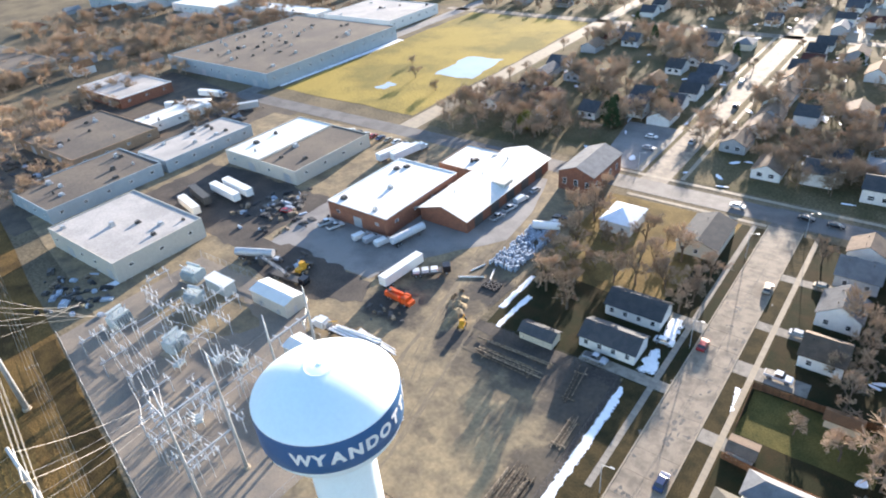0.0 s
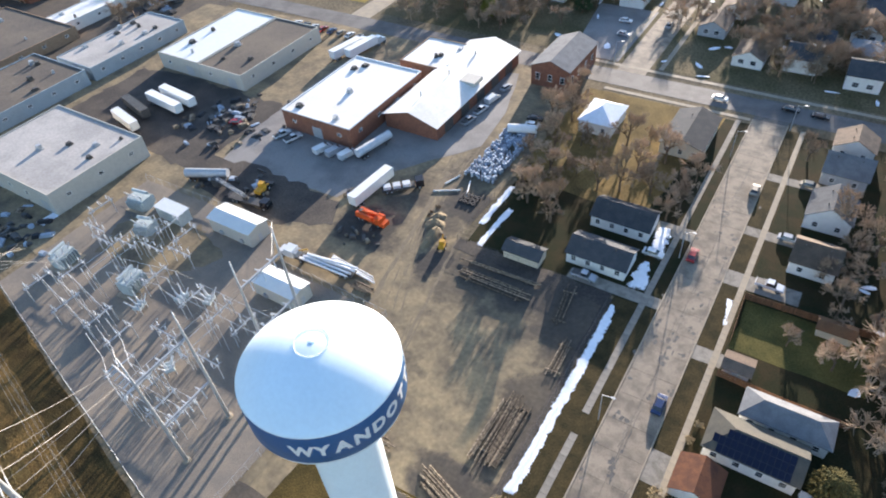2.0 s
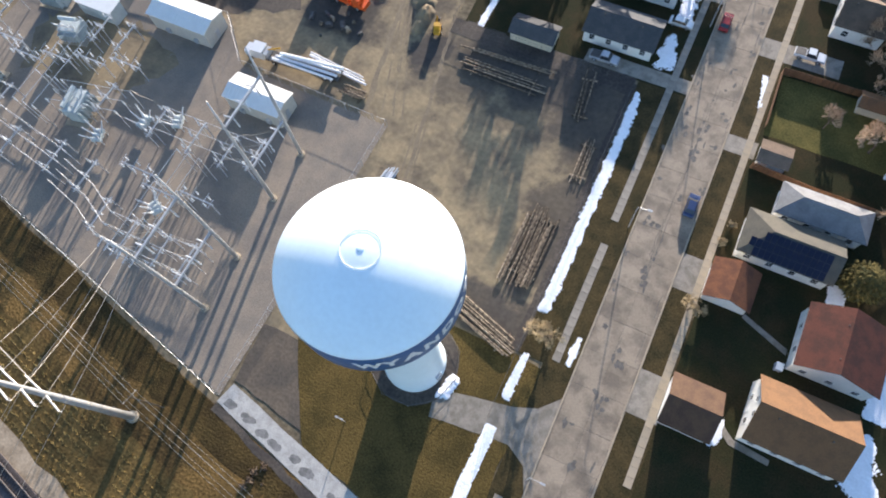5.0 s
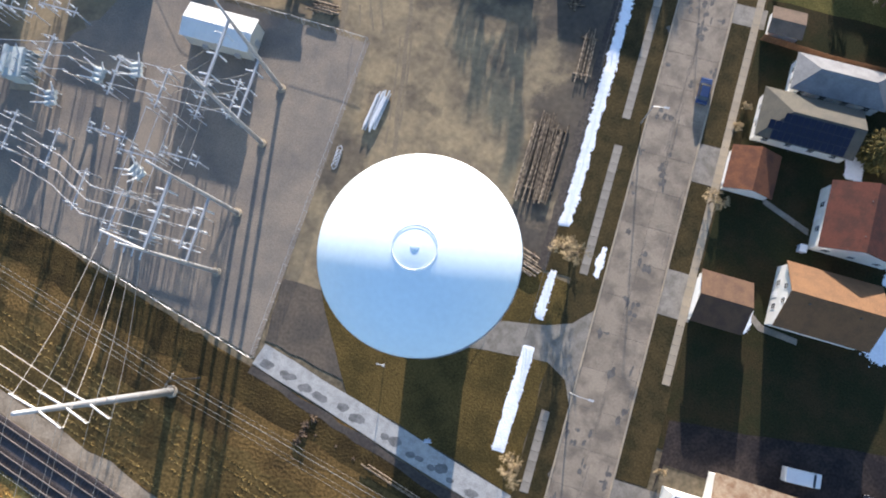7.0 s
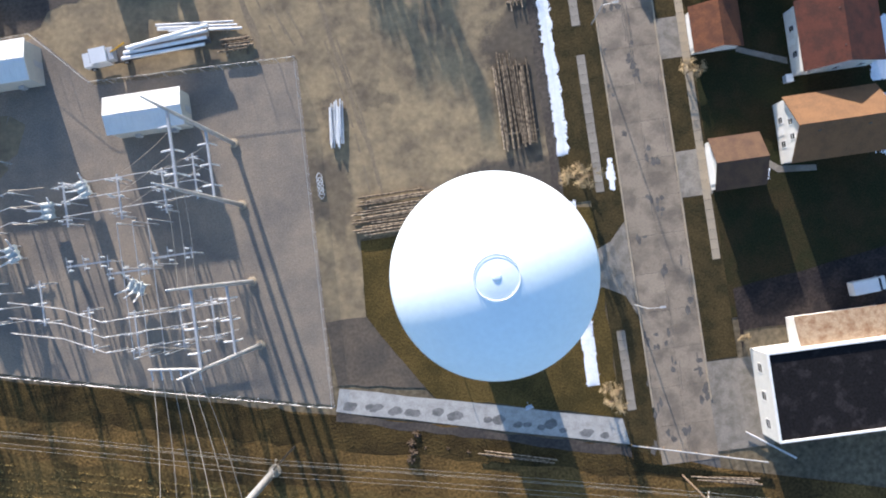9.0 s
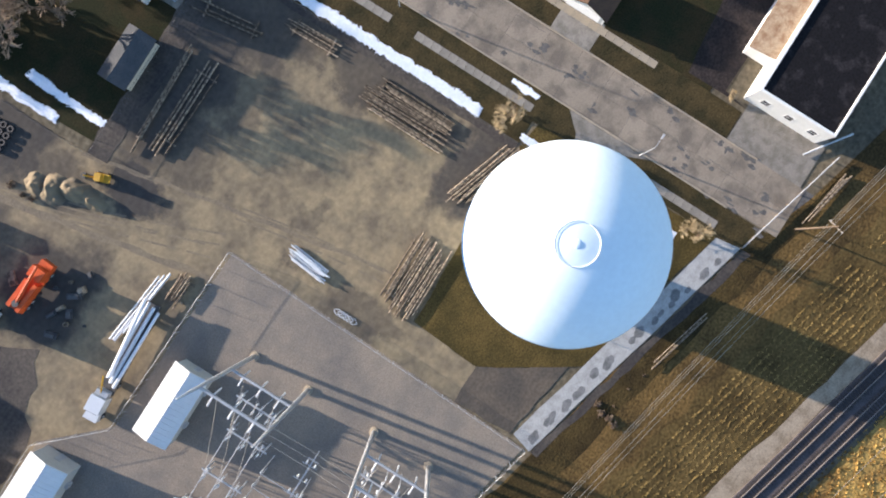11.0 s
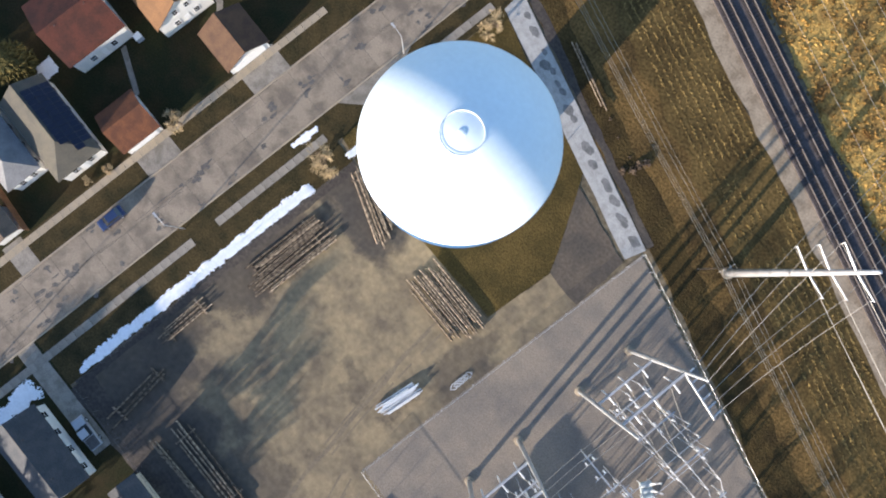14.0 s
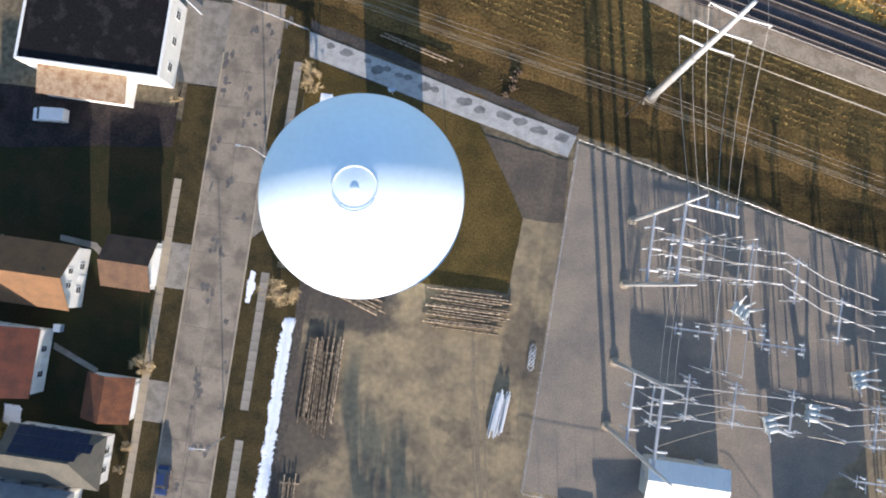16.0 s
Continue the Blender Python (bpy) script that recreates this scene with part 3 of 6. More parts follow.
# ---- water tower ----
tower = thing("water_tower", "white water tower with a blue lettered band and shallow domed roof", "water tower", -0.76, 0.85)
bm = B()
lathe(bm, [(5.0, 0.02), (4.85, 0.6), (4.6, 2.0), (4.5, 4.0), (4.5, 30), (4.7, 32), (5.2, 33.5)], 64)
part("column", bm, TANKWHITE, tower, "white fluted steel column", True)
bm = B()
lathe(bm, [(5.0, 33.5), (6.6, 34.9), (8.3, 36.8), (9.1, 38.1), (9.25, 38.7)], 96, False)
part("bowl", bm, TANKWHITE, tower, smooth=True)
bm = B()
lathe(bm, [(9.25, 38.7), (9.32, 38.8), (9.34, 41.0), (9.34, 43.4), (9.3, 43.55)], 96, False)
part("band", bm, TANKBLUE, tower, "blue painted band", True)
bm = B()
lathe(bm, [(9.3, 43.55), (9.24, 43.68)] + [(13.1 * math.sin(radians(a)), 34.38 + 13.1 * math.cos(radians(a))) for a in (43.5, 40, 36, 32, 28, 24, 20, 16, 12, 8, 4, 2, 0.1)], 96)
part("roof", bm, TANKWHITE, tower, "white shallow dome of welded plates", True)
bm = B()
lathe(bm, [(0.4, 47.3), (0.4, 47.5), (0.34, 47.53), (0.06, 47.55)], 24)
part("vent", bm, TANKWHITE, tower, smooth=True)
bm = B()
for z in (47.37, 47.45):
    for i in range(24):
        a, b = 2 * math.pi * i / 24, 2 * math.pi * (i + 1) / 24
        tube(bm, (1.95 * math.cos(a), 1.95 * math.sin(a), z), (1.95 * math.cos(b), 1.95 * math.sin(b), z), 0.022, n=4)
for i in range(12):
    a = 2 * math.pi * i / 12
    tube(bm, (1.95 * math.cos(a), 1.95 * math.sin(a), 46.9), (1.95 * math.cos(a), 1.95 * math.sin(a), 47.45), 0.018, n=4)
part("railing", bm, WHITE, tower, "white round handrail at the peak")["kind"] = "stuff"
bm = B()
lathe(bm, [(0.34, 43.9), (0.34, 44.32), (0.38, 44.34), (0.1, 44.4)], 16)
hatch = part("hatch", bm, WHITE, tower, "small white roof hatch")
hatch.location = (8.1 * math.cos(radians(14)), 8.1 * math.sin(radians(14)), 0)
# the lettering, each letter bent round the band
for i, ch in enumerate("WYANDOTTE"):
    cu = bpy.data.curves.new("letter", "FONT")
    cu.body, cu.size, cu.align_x, cu.extrude, cu.offset = ch, 2.7, "CENTER", 0.02, 0.12
    tmp = new("letter_source", cu)
    me = bpy.data.meshes.new_from_object(tmp.evaluated_get(bpy.context.evaluated_depsgraph_get()))
    bpy.data.objects.remove(tmp)
    mid = radians(-64 + 13.3 * i)
    for v in me.vertices:
        th, r = mid + v.co.x * 0.9 / 9.4, 9.375 + v.co.z
        v.co = (r * math.cos(th), r * math.sin(th), 40.35 + v.co.y * 0.9)
    me.materials.clear()
    me.materials.append(WHITE)
    ob = new("letter", me)
    ob.parent = tower
bm = B()
box(bm, 4.35, -0.55, 0.05, 4.95, 0.55, 2.2)
door = part("door", bm, STEEL, tower, "grey steel door")
door.rotation_euler = (0, 0, radians(-10))
bm = B()
for i in range(10):
    a = 2 * math.pi * i / 10
    tube(bm, (7.2 * math.cos(a), 7.2 * math.sin(a), 0), (7.2 * math.cos(a), 7.2 * math.sin(a), 1.1), 0.05, n=5)
    b = 2 * math.pi * (i + 1) / 10
    for z in (0.55, 1.08):
        tube(bm, (7.2 * math.cos(a), 7.2 * math.sin(a), z), (7.2 * math.cos(b), 7.2 * math.sin(b), z), 0.03, n=4)
gf = part("guard_fence", bm, DARKSTEEL)
gf.location = (-0.76, 0.85, 0)
tagged(gf, "low dark pipe rail fence round the tower base", "fence")
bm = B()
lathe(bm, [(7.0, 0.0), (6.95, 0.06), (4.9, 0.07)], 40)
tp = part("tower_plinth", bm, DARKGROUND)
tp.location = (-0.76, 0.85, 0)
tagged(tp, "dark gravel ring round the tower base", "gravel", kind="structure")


def inside(x, y, pts):
    hit = False
    for (ax, ay), (bx, by) in zip(pts, pts[1:] + pts[:1]):
        if (ay > y) != (by > y) and x < ax + (bx - ax) * (y - ay) / (by - ay):
            hit = not hit
    return hit


def edge_gap(x, y, pts):
    best = 1e9
    for (ax, ay), (bx, by) in zip(pts, pts[1:] + pts[:1]):
        d2 = (bx - ax) ** 2 + (by - ay) ** 2
        t = max(0.0, min(1.0, ((x - ax) * (bx - ax) + (y - ay) * (by - ay)) / d2))
        best = min(best, math.hypot(x - ax - t * (bx - ax), y - ay - t * (by - ay)))
    return best


def snowbank(pts, h, seed, label="ridge of old snow left beside a fence", fray=0.5):
    """Lumpy melting snow with a frayed rim: a fine net of cells, thinned where the noise bites into it."""
    x0, x1, y0, y1 = min(p[0] for p in pts) - 0.4, max(p[0] for p in pts) + 0.4, min(p[1] for p in pts) - 0.4, max(p[1] for p in pts) + 0.4
    st = 0.16 if (x1 - x0) * (y1 - y0) < 160 else 0.4
    bm = B()
    net = {}

    def level(x, y):
        d = edge_gap(x, y, pts) * (1 if inside(x, y, pts) else -1)
        return d + fray * (0.75 * noise.noise((x * 0.8, y * 0.55, seed * 3.1)) + 0.5 * noise.noise((x * 2.4, y * 2.4, seed * 7.7)) + 0.3 * noise.noise((x * 6, y * 6, seed)))

    def vert(i, j):
        if (i, j) not in net:
            x, y = x0 + i * st, y0 + j * st
            d = level(x, y)
            z = 0.02 + (0.28 * h * min(1.0, max(0.0, d) / 0.7) ** 0.8 * (0.8 + 0.25 * noise.noise((x * 0.9, y * 0.5, seed + 9.0))) if d > 0 else 0.0)
            net[i, j] = bm.verts.new((x + 0.3 * st * noise.noise((x * 9, y * 9, 1.0)), y + 0.3 * st * noise.noise((x * 9, y * 9, 5.0)), z))
        return net[i, j]

    for i in range(int((x1 - x0) / st)):
        for j in range(int((y1 - y0) / st)):
            if level(x0 + (i + 0.5) * st, y0 + (j + 0.5) * st) > 0.0:
                bm.faces.new((vert(i, j), vert(i + 1, j), vert(i + 1, j + 1), vert(i, j + 1)))
    tagged(part("snow_bank", bm, SNOW, smooth=True), label, "snow", kind="stuff")


snowbank([(13.5, 16.6), (15.4, 16.6), (15.5, 40), (15.4, 58), (14.6, 62.5), (13.7, 62.4), (13.7, 36)], 0.4, 1)
snowbank([(12.9, -19.6), (14.9, -19.4), (15.2, -3.0), (13.3, -3.0)], 0.35, 2, fray=0.18)
snowbank([(13.7, 1.5), (15.2, 1.4), (15.4, 9.6), (14.2, 9.4)], 0.3, 3)
snowbank([(20.6, 10), (21.6, 10), (21.9, 15.5), (20.9, 15)], 0.2, 4, "thin patch of snow on the verge")
snowbank([(-19.6, 65.2), (-18.2, 65.2), (-17.6, 79.6), (-19.0, 80)], 0.4, 5)
snowbank([(-22.8, 72), (-21.4, 72), (-21.4, 88), (-22.8, 88)], 0.4, 6)
snowbank([(14.8, 69.5), (18.4, 69.0), (18.2, 72.6), (16.0, 77.5), (14.8, 77)], 0.3, 7, "broken snow heaps in front of a house", 1.3)
snowbank([(15.0, 81), (18, 82), (17.6, 90), (15, 90)], 0.3, 8, "broken snow heaps in front of a house", 1.3)
snowbank([(4.4, -3.2), (6.6, -2.6), (6.9, 0.6), (5.4, 2.4), (4.9, 0.6)], 1.3, 9, "tall snow heap against the tower base")
snowbank([(43.5, 7.6), (45.3, 7.9), (45.4, 12.2), (43.9, 12.4)], 0.3, 10, "patch of snow behind a garage", 0.9)
snowbank([(62.8, 21), (66.5, 21), (66.5, 31), (63.2, 31)], 0.2, 11, "patch of snow beside a house")
snowbank([(-124, 20), (-121, 20), (-121.4, 52), (-123, 52)], 0.25, 12, "strip of snow along a warehouse wall")
snowbank([(33.6, 75), (34.5, 75), (35.6, 68), (34.9, 67)], 0.2, 13, "patch of snow beside a wooden fence")
snowbank([(-219.4, 168), (-217.2, 168), (-214, 262), (-218.8, 262)], 0.3, 14, "long strip of snow along a factory wall")
snowbank([(61.4, 18.4), (64.8, 18.8), (67.2, 10.2), (63.4, 8.8), (61.6, 12)], 0.2, 16, "broken patch of snow beside a tan-roofed house", 1.2)
snowbank([(53.5, 36.4), (56.6, 36.2), (56.6, 39.5), (53.9, 39.8)], 0.25, 15, "patch of snow beside a house")


# ---- fences ----
def fence(pts, h, pitch, label, material=STEEL, r=0.035, name="chain_link_fence", rails=True):
    f = thing(name, label, "fence", pts[0][0], pts[0][1])
    ox, oy = pts[0]
    post = None
    bm = B()
    for (ax, ay), (bx, by) in zip(pts, pts[1:]):
        d = math.hypot(bx - ax, by - ay)
        k = max(1, round(d / pitch))
        for i in range(k + 1):
            px, py = ax + (bx - ax) * i / k - ox, ay + (by - ay) * i / k - oy
            if post is None:
                pm = B()
                tube(pm, (0, 0, 0), (0, 0, h), r * 1.15, n=5)
                o = part("post", pm, material, f)
                post = o.data
            else:
                o = new("post", post)
                o.parent = f
            o.location = (px, py, 0)
        for z in (h - 0.05,):
            tube(bm, (ax - ox, ay - oy, z), (bx - ox, by - oy, z), r * 0.8, n=4)
        # the mesh, as thin wires
        if rails:
            m = int(d / 0.9)
            for i in range(m):
                p, q = i / m, min(1, (i + 1) / m)
                tube(bm, (ax + (bx - ax) * p - ox, ay + (by - ay) * p - oy, 0.1), (ax + (bx - ax) * q - ox, ay + (by - ay) * q - oy, h), 0.006, n=3, caps=False)
                tube(bm, (ax + (bx - ax) * p - ox, ay + (by - ay) * p - oy, h), (ax + (bx - ax) * q - ox, ay + (by - ay) * q - oy, 0.1), 0.006, n=3, caps=False)
    part("mesh", bm, material, f)
    return f


fence([(-25.0, 37.6), (-26.5, -17.2)], 2.2, 3, "galvanised chain-link fence round the substation")
fence([(-26.5, -17.2), (-112, 2.5)], 2.2, 3, "galvanised chain-link fence along the railway")
fence([(-25.0, 37.6), (-57.8, 38.5), (-66.3, 47.5), (-112, 46)], 2.2, 3, "galvanised chain-link fence between substation and yard")
fence([(13.2, 9), (13.0, 63.8)], 1.8, 2.6, "dark chain-link fence along the storage yard", DARKSTEEL)
fence([(13.2, 9), (13.2, -2)], 1.8, 2.6, "dark chain-link fence beside the tower", DARKSTEEL)
fence([(13.0, 63.8), (-24, 64.2), (-24, 100)], 1.9, 2.6, "dark fence between yard and houses", DARKSTEEL)


def board_fence(pts, h, label, material=FENCEWOOD):
    f = thing("board_fence", label, "fence", pts[0][0], pts[0][1])
    ox, oy = pts[0]
    me = None
    for (ax, ay), (bx, by) in zip(pts, pts[1:]):
        d = math.hypot(bx - ax, by - ay)
        k = max(1, round(d / 0.4))
        an = math.degrees(math.atan2(by - ay, bx - ax))
        for i in range(k):
            if me is None:
                bm = B()
                box(bm, 0, -0.03, 0.05, 0.375, 0.03, h)
                o = part("board", bm, material, f)
                me = o.data
            else:
                o = new("board", me)
                o.parent = f
            o.matrix_basis = pose(ax + (bx - ax) * i / k - ox, ay + (by - ay) * i / k - oy, 0, 0, 0, an)
        bm = B()
        tube(bm, (ax - ox, ay - oy - 0.06, h * 0.8), (bx - ox, by - oy - 0.06, h * 0.8), 0.05, n=4)
        part("rail", bm, material, f)


board_fence([(36.6, 55.3), (47, 54.6), (58.5, 54.6)], 1.8, "red-brown wooden board fence between gardens")
board_fence([(36.4, 76.5), (60, 77)], 1.8, "brown wooden board fence behind a garden")
board_fence([(36.4, 76.5), (36.8, 64)], 1.4, "brown wooden board fence along the pavement")


# ---- poles lying in stacks ----
def stack(x, y, rz, n, length, width, label, material=LOG, r=0.18, rows=1, seed=0, bearers=True):
    rnd = random.Random(seed)
    s = thing("pole_stack", label, "pole stack", x, y, 0, rz, "pole stacks")
    bm = B()
    tube(bm, (0, 0, 0), (0, length, 0), r, r * 0.72, 8)
    me = None
    for k in range(rows):
        for i in range(n - k):
            if me is None:
                o = part("pole", bm, material, s, smooth=False)
                me = o.data
            else:
                o = new("pole", me)
                o.parent = s
            px = -width / 2 + width * (i + 0.5 + k * 0.5) / n + rnd.uniform(-0.12, 0.12)
            flip = rnd.random() < 0.4
            q = rnd.uniform(0.8, 1.1)
            o.matrix_basis = pose(px, (length / 2 if flip else -length / 2) + rnd.uniform(-0.8, 0.8), 0.42 + k * r * 1.7, 0, 0, rnd.uniform(-1.2, 1.2) + (180 if flip else 0)) @ Matrix.Diagonal((q, rnd.uniform(0.8, 1.05), q, 1))
    if bearers:
        for yy in (-length * 0.36, length * 0.36):
            bm = B()
            box(bm, -width / 2 - 0.3, yy - 0.14, 0, width / 2 + 0.3, yy + 0.14, 0.26)
            part("bearer", bm, LOG, s, "dark timber bearer")
    return s


stack(8.1, 26.4, 0, 15, 14.6, 5.4, "weathered timber utility poles lying in a loose stack", rows=1, seed=1)
stack(-13.0, 11.5, 90, 15, 12.0, 6.2, "weathered timber utility poles on bearers", seed=2)
stack(6.2, 10.8, 72, 8, 12.6, 3.4, "jumbled timber poles beside the tower lawn", seed=3)
stack(-9.8, 55.9, 90, 5, 16.5, 3.0, "dark timber poles along the yard's edge", seed=4)
stack(5.8, 57.5, 8, 3, 11.5, 2.4, "long timber poles lying askew", seed=5)
stack(10.3, 45, 3, 5, 9, 2.4, "short brown timbers by the fence", seed=6, r=0.12)
stack(-10.8, 59.7, 93, 3, 19, 0.9, "dark timbers along the north fence", seed=8)
stack(-20.1, 26.6, -6, 8, 6.6, 2.2, "pale grey poles bundled on the dirt", PALEPOLE, 0.14, 2, 7)
# a heap of pale brackets on the ground
bk = thing("bracket_heap", "pale metal pole brackets heaped by the fence", "metal parts", -24.0, 16.6)
for i in range(5):
    bm = B()
    z = 0.06 + 0.02 * i
    for s in (-1, 1):
        tube(bm, (s * 0.05, -1.4 + i * 0.7, z), (s * 0.5, -0.7 + i * 0.7, z + 0.1), 0.06, n=5)
        tube(bm, (s * 0.5, -0.7 + i * 0.7, z + 0.1), (s * 0.05, i * 0.7, z), 0.06, n=5)
    part("bracket", bm, PALEPOLE, bk)


# ---- houses ----
def gable_walls(bm, x0, x1, y0, y1, h, rise, axis, at):
    """A closed body with gables; at: where the ridge lies across, 0 to 1."""
    if axis == "x":
        m = y0 + (y1 - y0) * at
        ends = [[(x, y0, 0), (x, y1, 0), (x, y1, h), (x, m, h + rise), (x, y0, h)] for x in (x0, x1)]
    else:
        m = x0 + (x1 - x0) * at
        ends = [[(x0, y, 0), (x1, y, 0), (x1, y, h), (m, y, h + rise), (x0, y, h)] for y in (y0, y1)]
    a, b = [[bm.verts.new(p) for p in e] for e in ends]
    bm.faces.new(a)
    bm.faces.new(b[::-1])
    for i in range(5):
        j = (i + 1) % 5
        bm.faces.new((a[i], b[i], b[j], a[j]))


def slab3(bm, quad, t):
    """A thick plate: four corners and a thickness downwards."""
    top = [bm.verts.new(p) for p in quad]
    low = [bm.verts.new((p[0], p[1], p[2] - t)) for p in quad]
    bm.faces.new(top)
    bm.faces.new(low[::-1])
    for i in range(4):
        j = (i + 1) % 4
        bm.faces.new((top[i], low[i], low[j], top[j]))


def gable_roof(x0, x1, y0, y1, h, rise, axis, at, over, parent, material, t=0.16):
    for side in (0, 1):
        bm = B()
        if axis == "x":
            m = y0 + (y1 - y0) * at
            e = y1 + over if side else y0 - over
            run = (y1 - m) if side else (m - y0)
            drop = rise * over / run
            q = [(x0 - over, m, h + rise + t), (x1 + over, m, h + rise + t), (x1 + over, e, h - drop + t), (x0 - over, e, h - drop + t)]
        else:
            m = x0 + (x1 - x0) * at
            e = x1 + over if side else x0 - over
            run = (x1 - m) if side else (m - x0)
            drop = rise * over / run
            q = [(m, y0 - over, h + rise + t), (m, y1 + over, h + rise + t), (e, y1 + over, h - drop + t), (e, y0 - over, h - drop + t)]
        slab3(bm, q, t)
        part("roof_slope", bm, material, parent)


def hip_roof(x0, x1, y0, y1, h, rise, over, parent, material, east=True):
    bm = B()
    X0, X1, Y0, Y1 = x0 - over, x1 + over, y0 - over, y1 + over
    w = min(X1 - X0, Y1 - Y0) / 2
    if X1 - X0 >= Y1 - Y0:
        r = [(X0 + w, (Y0 + Y1) / 2), ((X1 - w if east else X1) + 0.02, (Y0 + Y1) / 2)]
        ring = [(X0, Y0), (X1, Y0), (X1, Y1), (X0, Y1)]
        faces = ((0, 1, 5, 4), (1, 2, 5), (2, 3, 4, 5), (3, 0, 4))
    else:
        r = [((X0 + X1) / 2, Y0 + w), ((X0 + X1) / 2, Y1 - w + 0.02)]
        ring = [(X0, Y0), (X1, Y0), (X1, Y1), (X0, Y1)]
        faces = ((0, 1, 4), (1, 2, 5, 4), (2, 3, 5), (3, 0, 4, 5))
    v = [bm.verts.new((x, y, h + 0.1)) for x, y in ring] + [bm.verts.new((x, y, h + rise + 0.1)) for x, y in r]
    lo = [bm.verts.new((x, y, h - 0.08)) for x, y in ring]
    for f in faces:
        bm.faces.new([v[i] for i in f])
    bm.faces.new(lo[::-1])
    for i in range(4):
        j = (i + 1) % 4
        bm.faces.new((v[i], lo[i], lo[j], v[j]))
    part("roof", bm, material, parent)


def window(parent, x, y, z, w, h, face, name="window"):
    """A framed pane on a wall that looks to face (+x, -x, +y or -y)."""
    bm = B()
    d, p = 0.05, 0.035
    s = {"+x": 0, "+y": 90, "-x": 180, "-y": 270}[face]
    for a, b, c, e in ((-w / 2 - 0.1, -h / 2 - 0.1, w / 2 + 0.1, -h / 2), (-w / 2 - 0.1, h / 2, w / 2 + 0.1, h / 2 + 0.1), (-w / 2 - 0.1, -h / 2, -w / 2, h / 2), (w / 2, -h / 2, w / 2 + 0.1, h / 2), (-w / 2, -0.03, w / 2, 0.03)):
        box(bm, -0.02, a, b, d, c, e)
    f = part(name, bm, WHITE, parent)
    f.matrix_basis = pose(x, y, z, 0, 0, s)
    bm = B()
    box(bm, -0.02, -w / 2, -h / 2, p - 0.015, w / 2, h / 2)
    part("pane", bm, GLASS, f)
    return f


def house(x0, x1, y0, y1, h, rise, axis, roof, wall, label, at=0.5, over=0.4, hip=False, chimney=None, name="house", category="house", windows=True, garage=None, group=""):
    cx, cy = (x0 + x1) / 2, (y0 + y1) / 2
    t = thing(name, label, category, cx, cy, 0, 0, group)
    a, b, c, d = x0 - cx, x1 - cx, y0 - cy, y1 - cy
    bm = B()
    if hip:
        box(bm, a, c, 0, b, d, h)
        part("wall", bm, wall, t)
        hip_roof(a, b, c, d, h, rise, over, t, roof, hip != "west")
    else:
        gable_walls(bm, a, b, c, d, h, rise, axis, at)
        part("wall", bm, wall, t)
        gable_roof(a, b, c, d, h, rise, axis, at, over, t, roof)
    if windows == "few":
        window(t, a * 0.4, c, min(1.8, h * 0.6), 1.6, 1.3, "-y")
        window(t, b * 0.4, c, min(1.8, h * 0.6), 1.6, 1.3, "-y")
    elif windows:
        for k in range(max(2, int((b - a) / 3.2))):
            px = a + (b - a) * (k + 0.5) / max(2, int((b - a) / 3.2))
            window(t, px, c, min(1.7, h * 0.6), 1.0, 1.2, "-y")
            if h > 4.5:
                window(t, px, c, 4.1, 0.9, 1.1, "-y")
        for k in range(2):
            py = c + (d - c) * (0.3 + 0.4 * k)
            window(t, a, py, min(1.7, h * 0.6), 0.9, 1.2, "-x")
            if h + rise > 5 and axis == "x" and not hip:
                window(t, a, c + (d - c) * (0.38 + 0.24 * k), h + 0.5, 0.8, 1.1, "-x")
        bm = B()
        box(bm, a - 0.05, c + (d - c) * 0.5 - 0.45, 0.1, a + 0.05, c + (d - c) * 0.5 + 0.45, 2.15)
        part("door", bm, DARKSTEEL if wall is CREAM else WHITE, t)
    if windows is True and not hip:
        for k in (-0.3, 0.25):
            bm = B()
            px, py = (a + (b - a) * (0.5 + k), c + (d - c) * 0.38) if axis == "x" else (a + (b - a) * 0.38, c + (d - c) * (0.5 + k))
            tube(bm, (px, py, h + rise * 0.6), (px, py, h + rise * 0.76 + 0.7), 0.09, n=8)
            part("vent_pipe", bm, DARKSTEEL, t)
    if garage:
        bm = B()
        gx = a if garage == "-x" else b
        box(bm, gx - 0.06, c + 0.7, 0.03, gx + 0.06, d - 0.7, 2.15)
        gd = part("garage_door", bm, WHITE, t)
        for i in range(4):
            bm = B()
            box(bm, gx - 0.09, c + 0.8, 0.08 + 0.52 * i, gx + 0.09, d - 0.8, 0.55 + 0.52 * i)
            part("panel", bm, WHITE, gd)
    if chimney:
        bm = B()
        box(bm, chimney[0] - cx - 0.35, chimney[1] - cy - 0.35, h, chimney[0] - cx + 0.35, chimney[1] - cy + 0.35, h + rise + 1.0)
        part("chimney", bm, BRICK, t)
    return t


house(36.2, 42.9, 29.2, 35.5, 2.5, 1.7, "y", SHING_ORANGE, SIDING, "white garage with an orange-brown shingle roof", name="garage", category="garage", windows=False, garage="-x")
house(36.2, 43.2, 7.9, 15.2, 2.5, 1.9, "x", SHING_RUST, SIDING, "white garage with a rusty brown shingle roof", name="garage", category="garage", windows=False, garage="-x")
house(51.0, 62.3, 23.6, 33.4, 4.2, 3.0, "y", SHING_RED, SIDING, "white two-storey house with a red-brown roof", at=0.42)
house(47.3, 60.4, 10.4, 19.6, 4.0, 3.4, "x", SHING_TAN, SIDING, "white gabled house with a tan shingle roof")
bungalow = house(38.7, 52.7, 38.3, 45.5, 3.3, 2.3, "x", SHING_WARM, SIDING, "long white bungalow with a weathered grey shingle roof", hip="west", over=0.5)
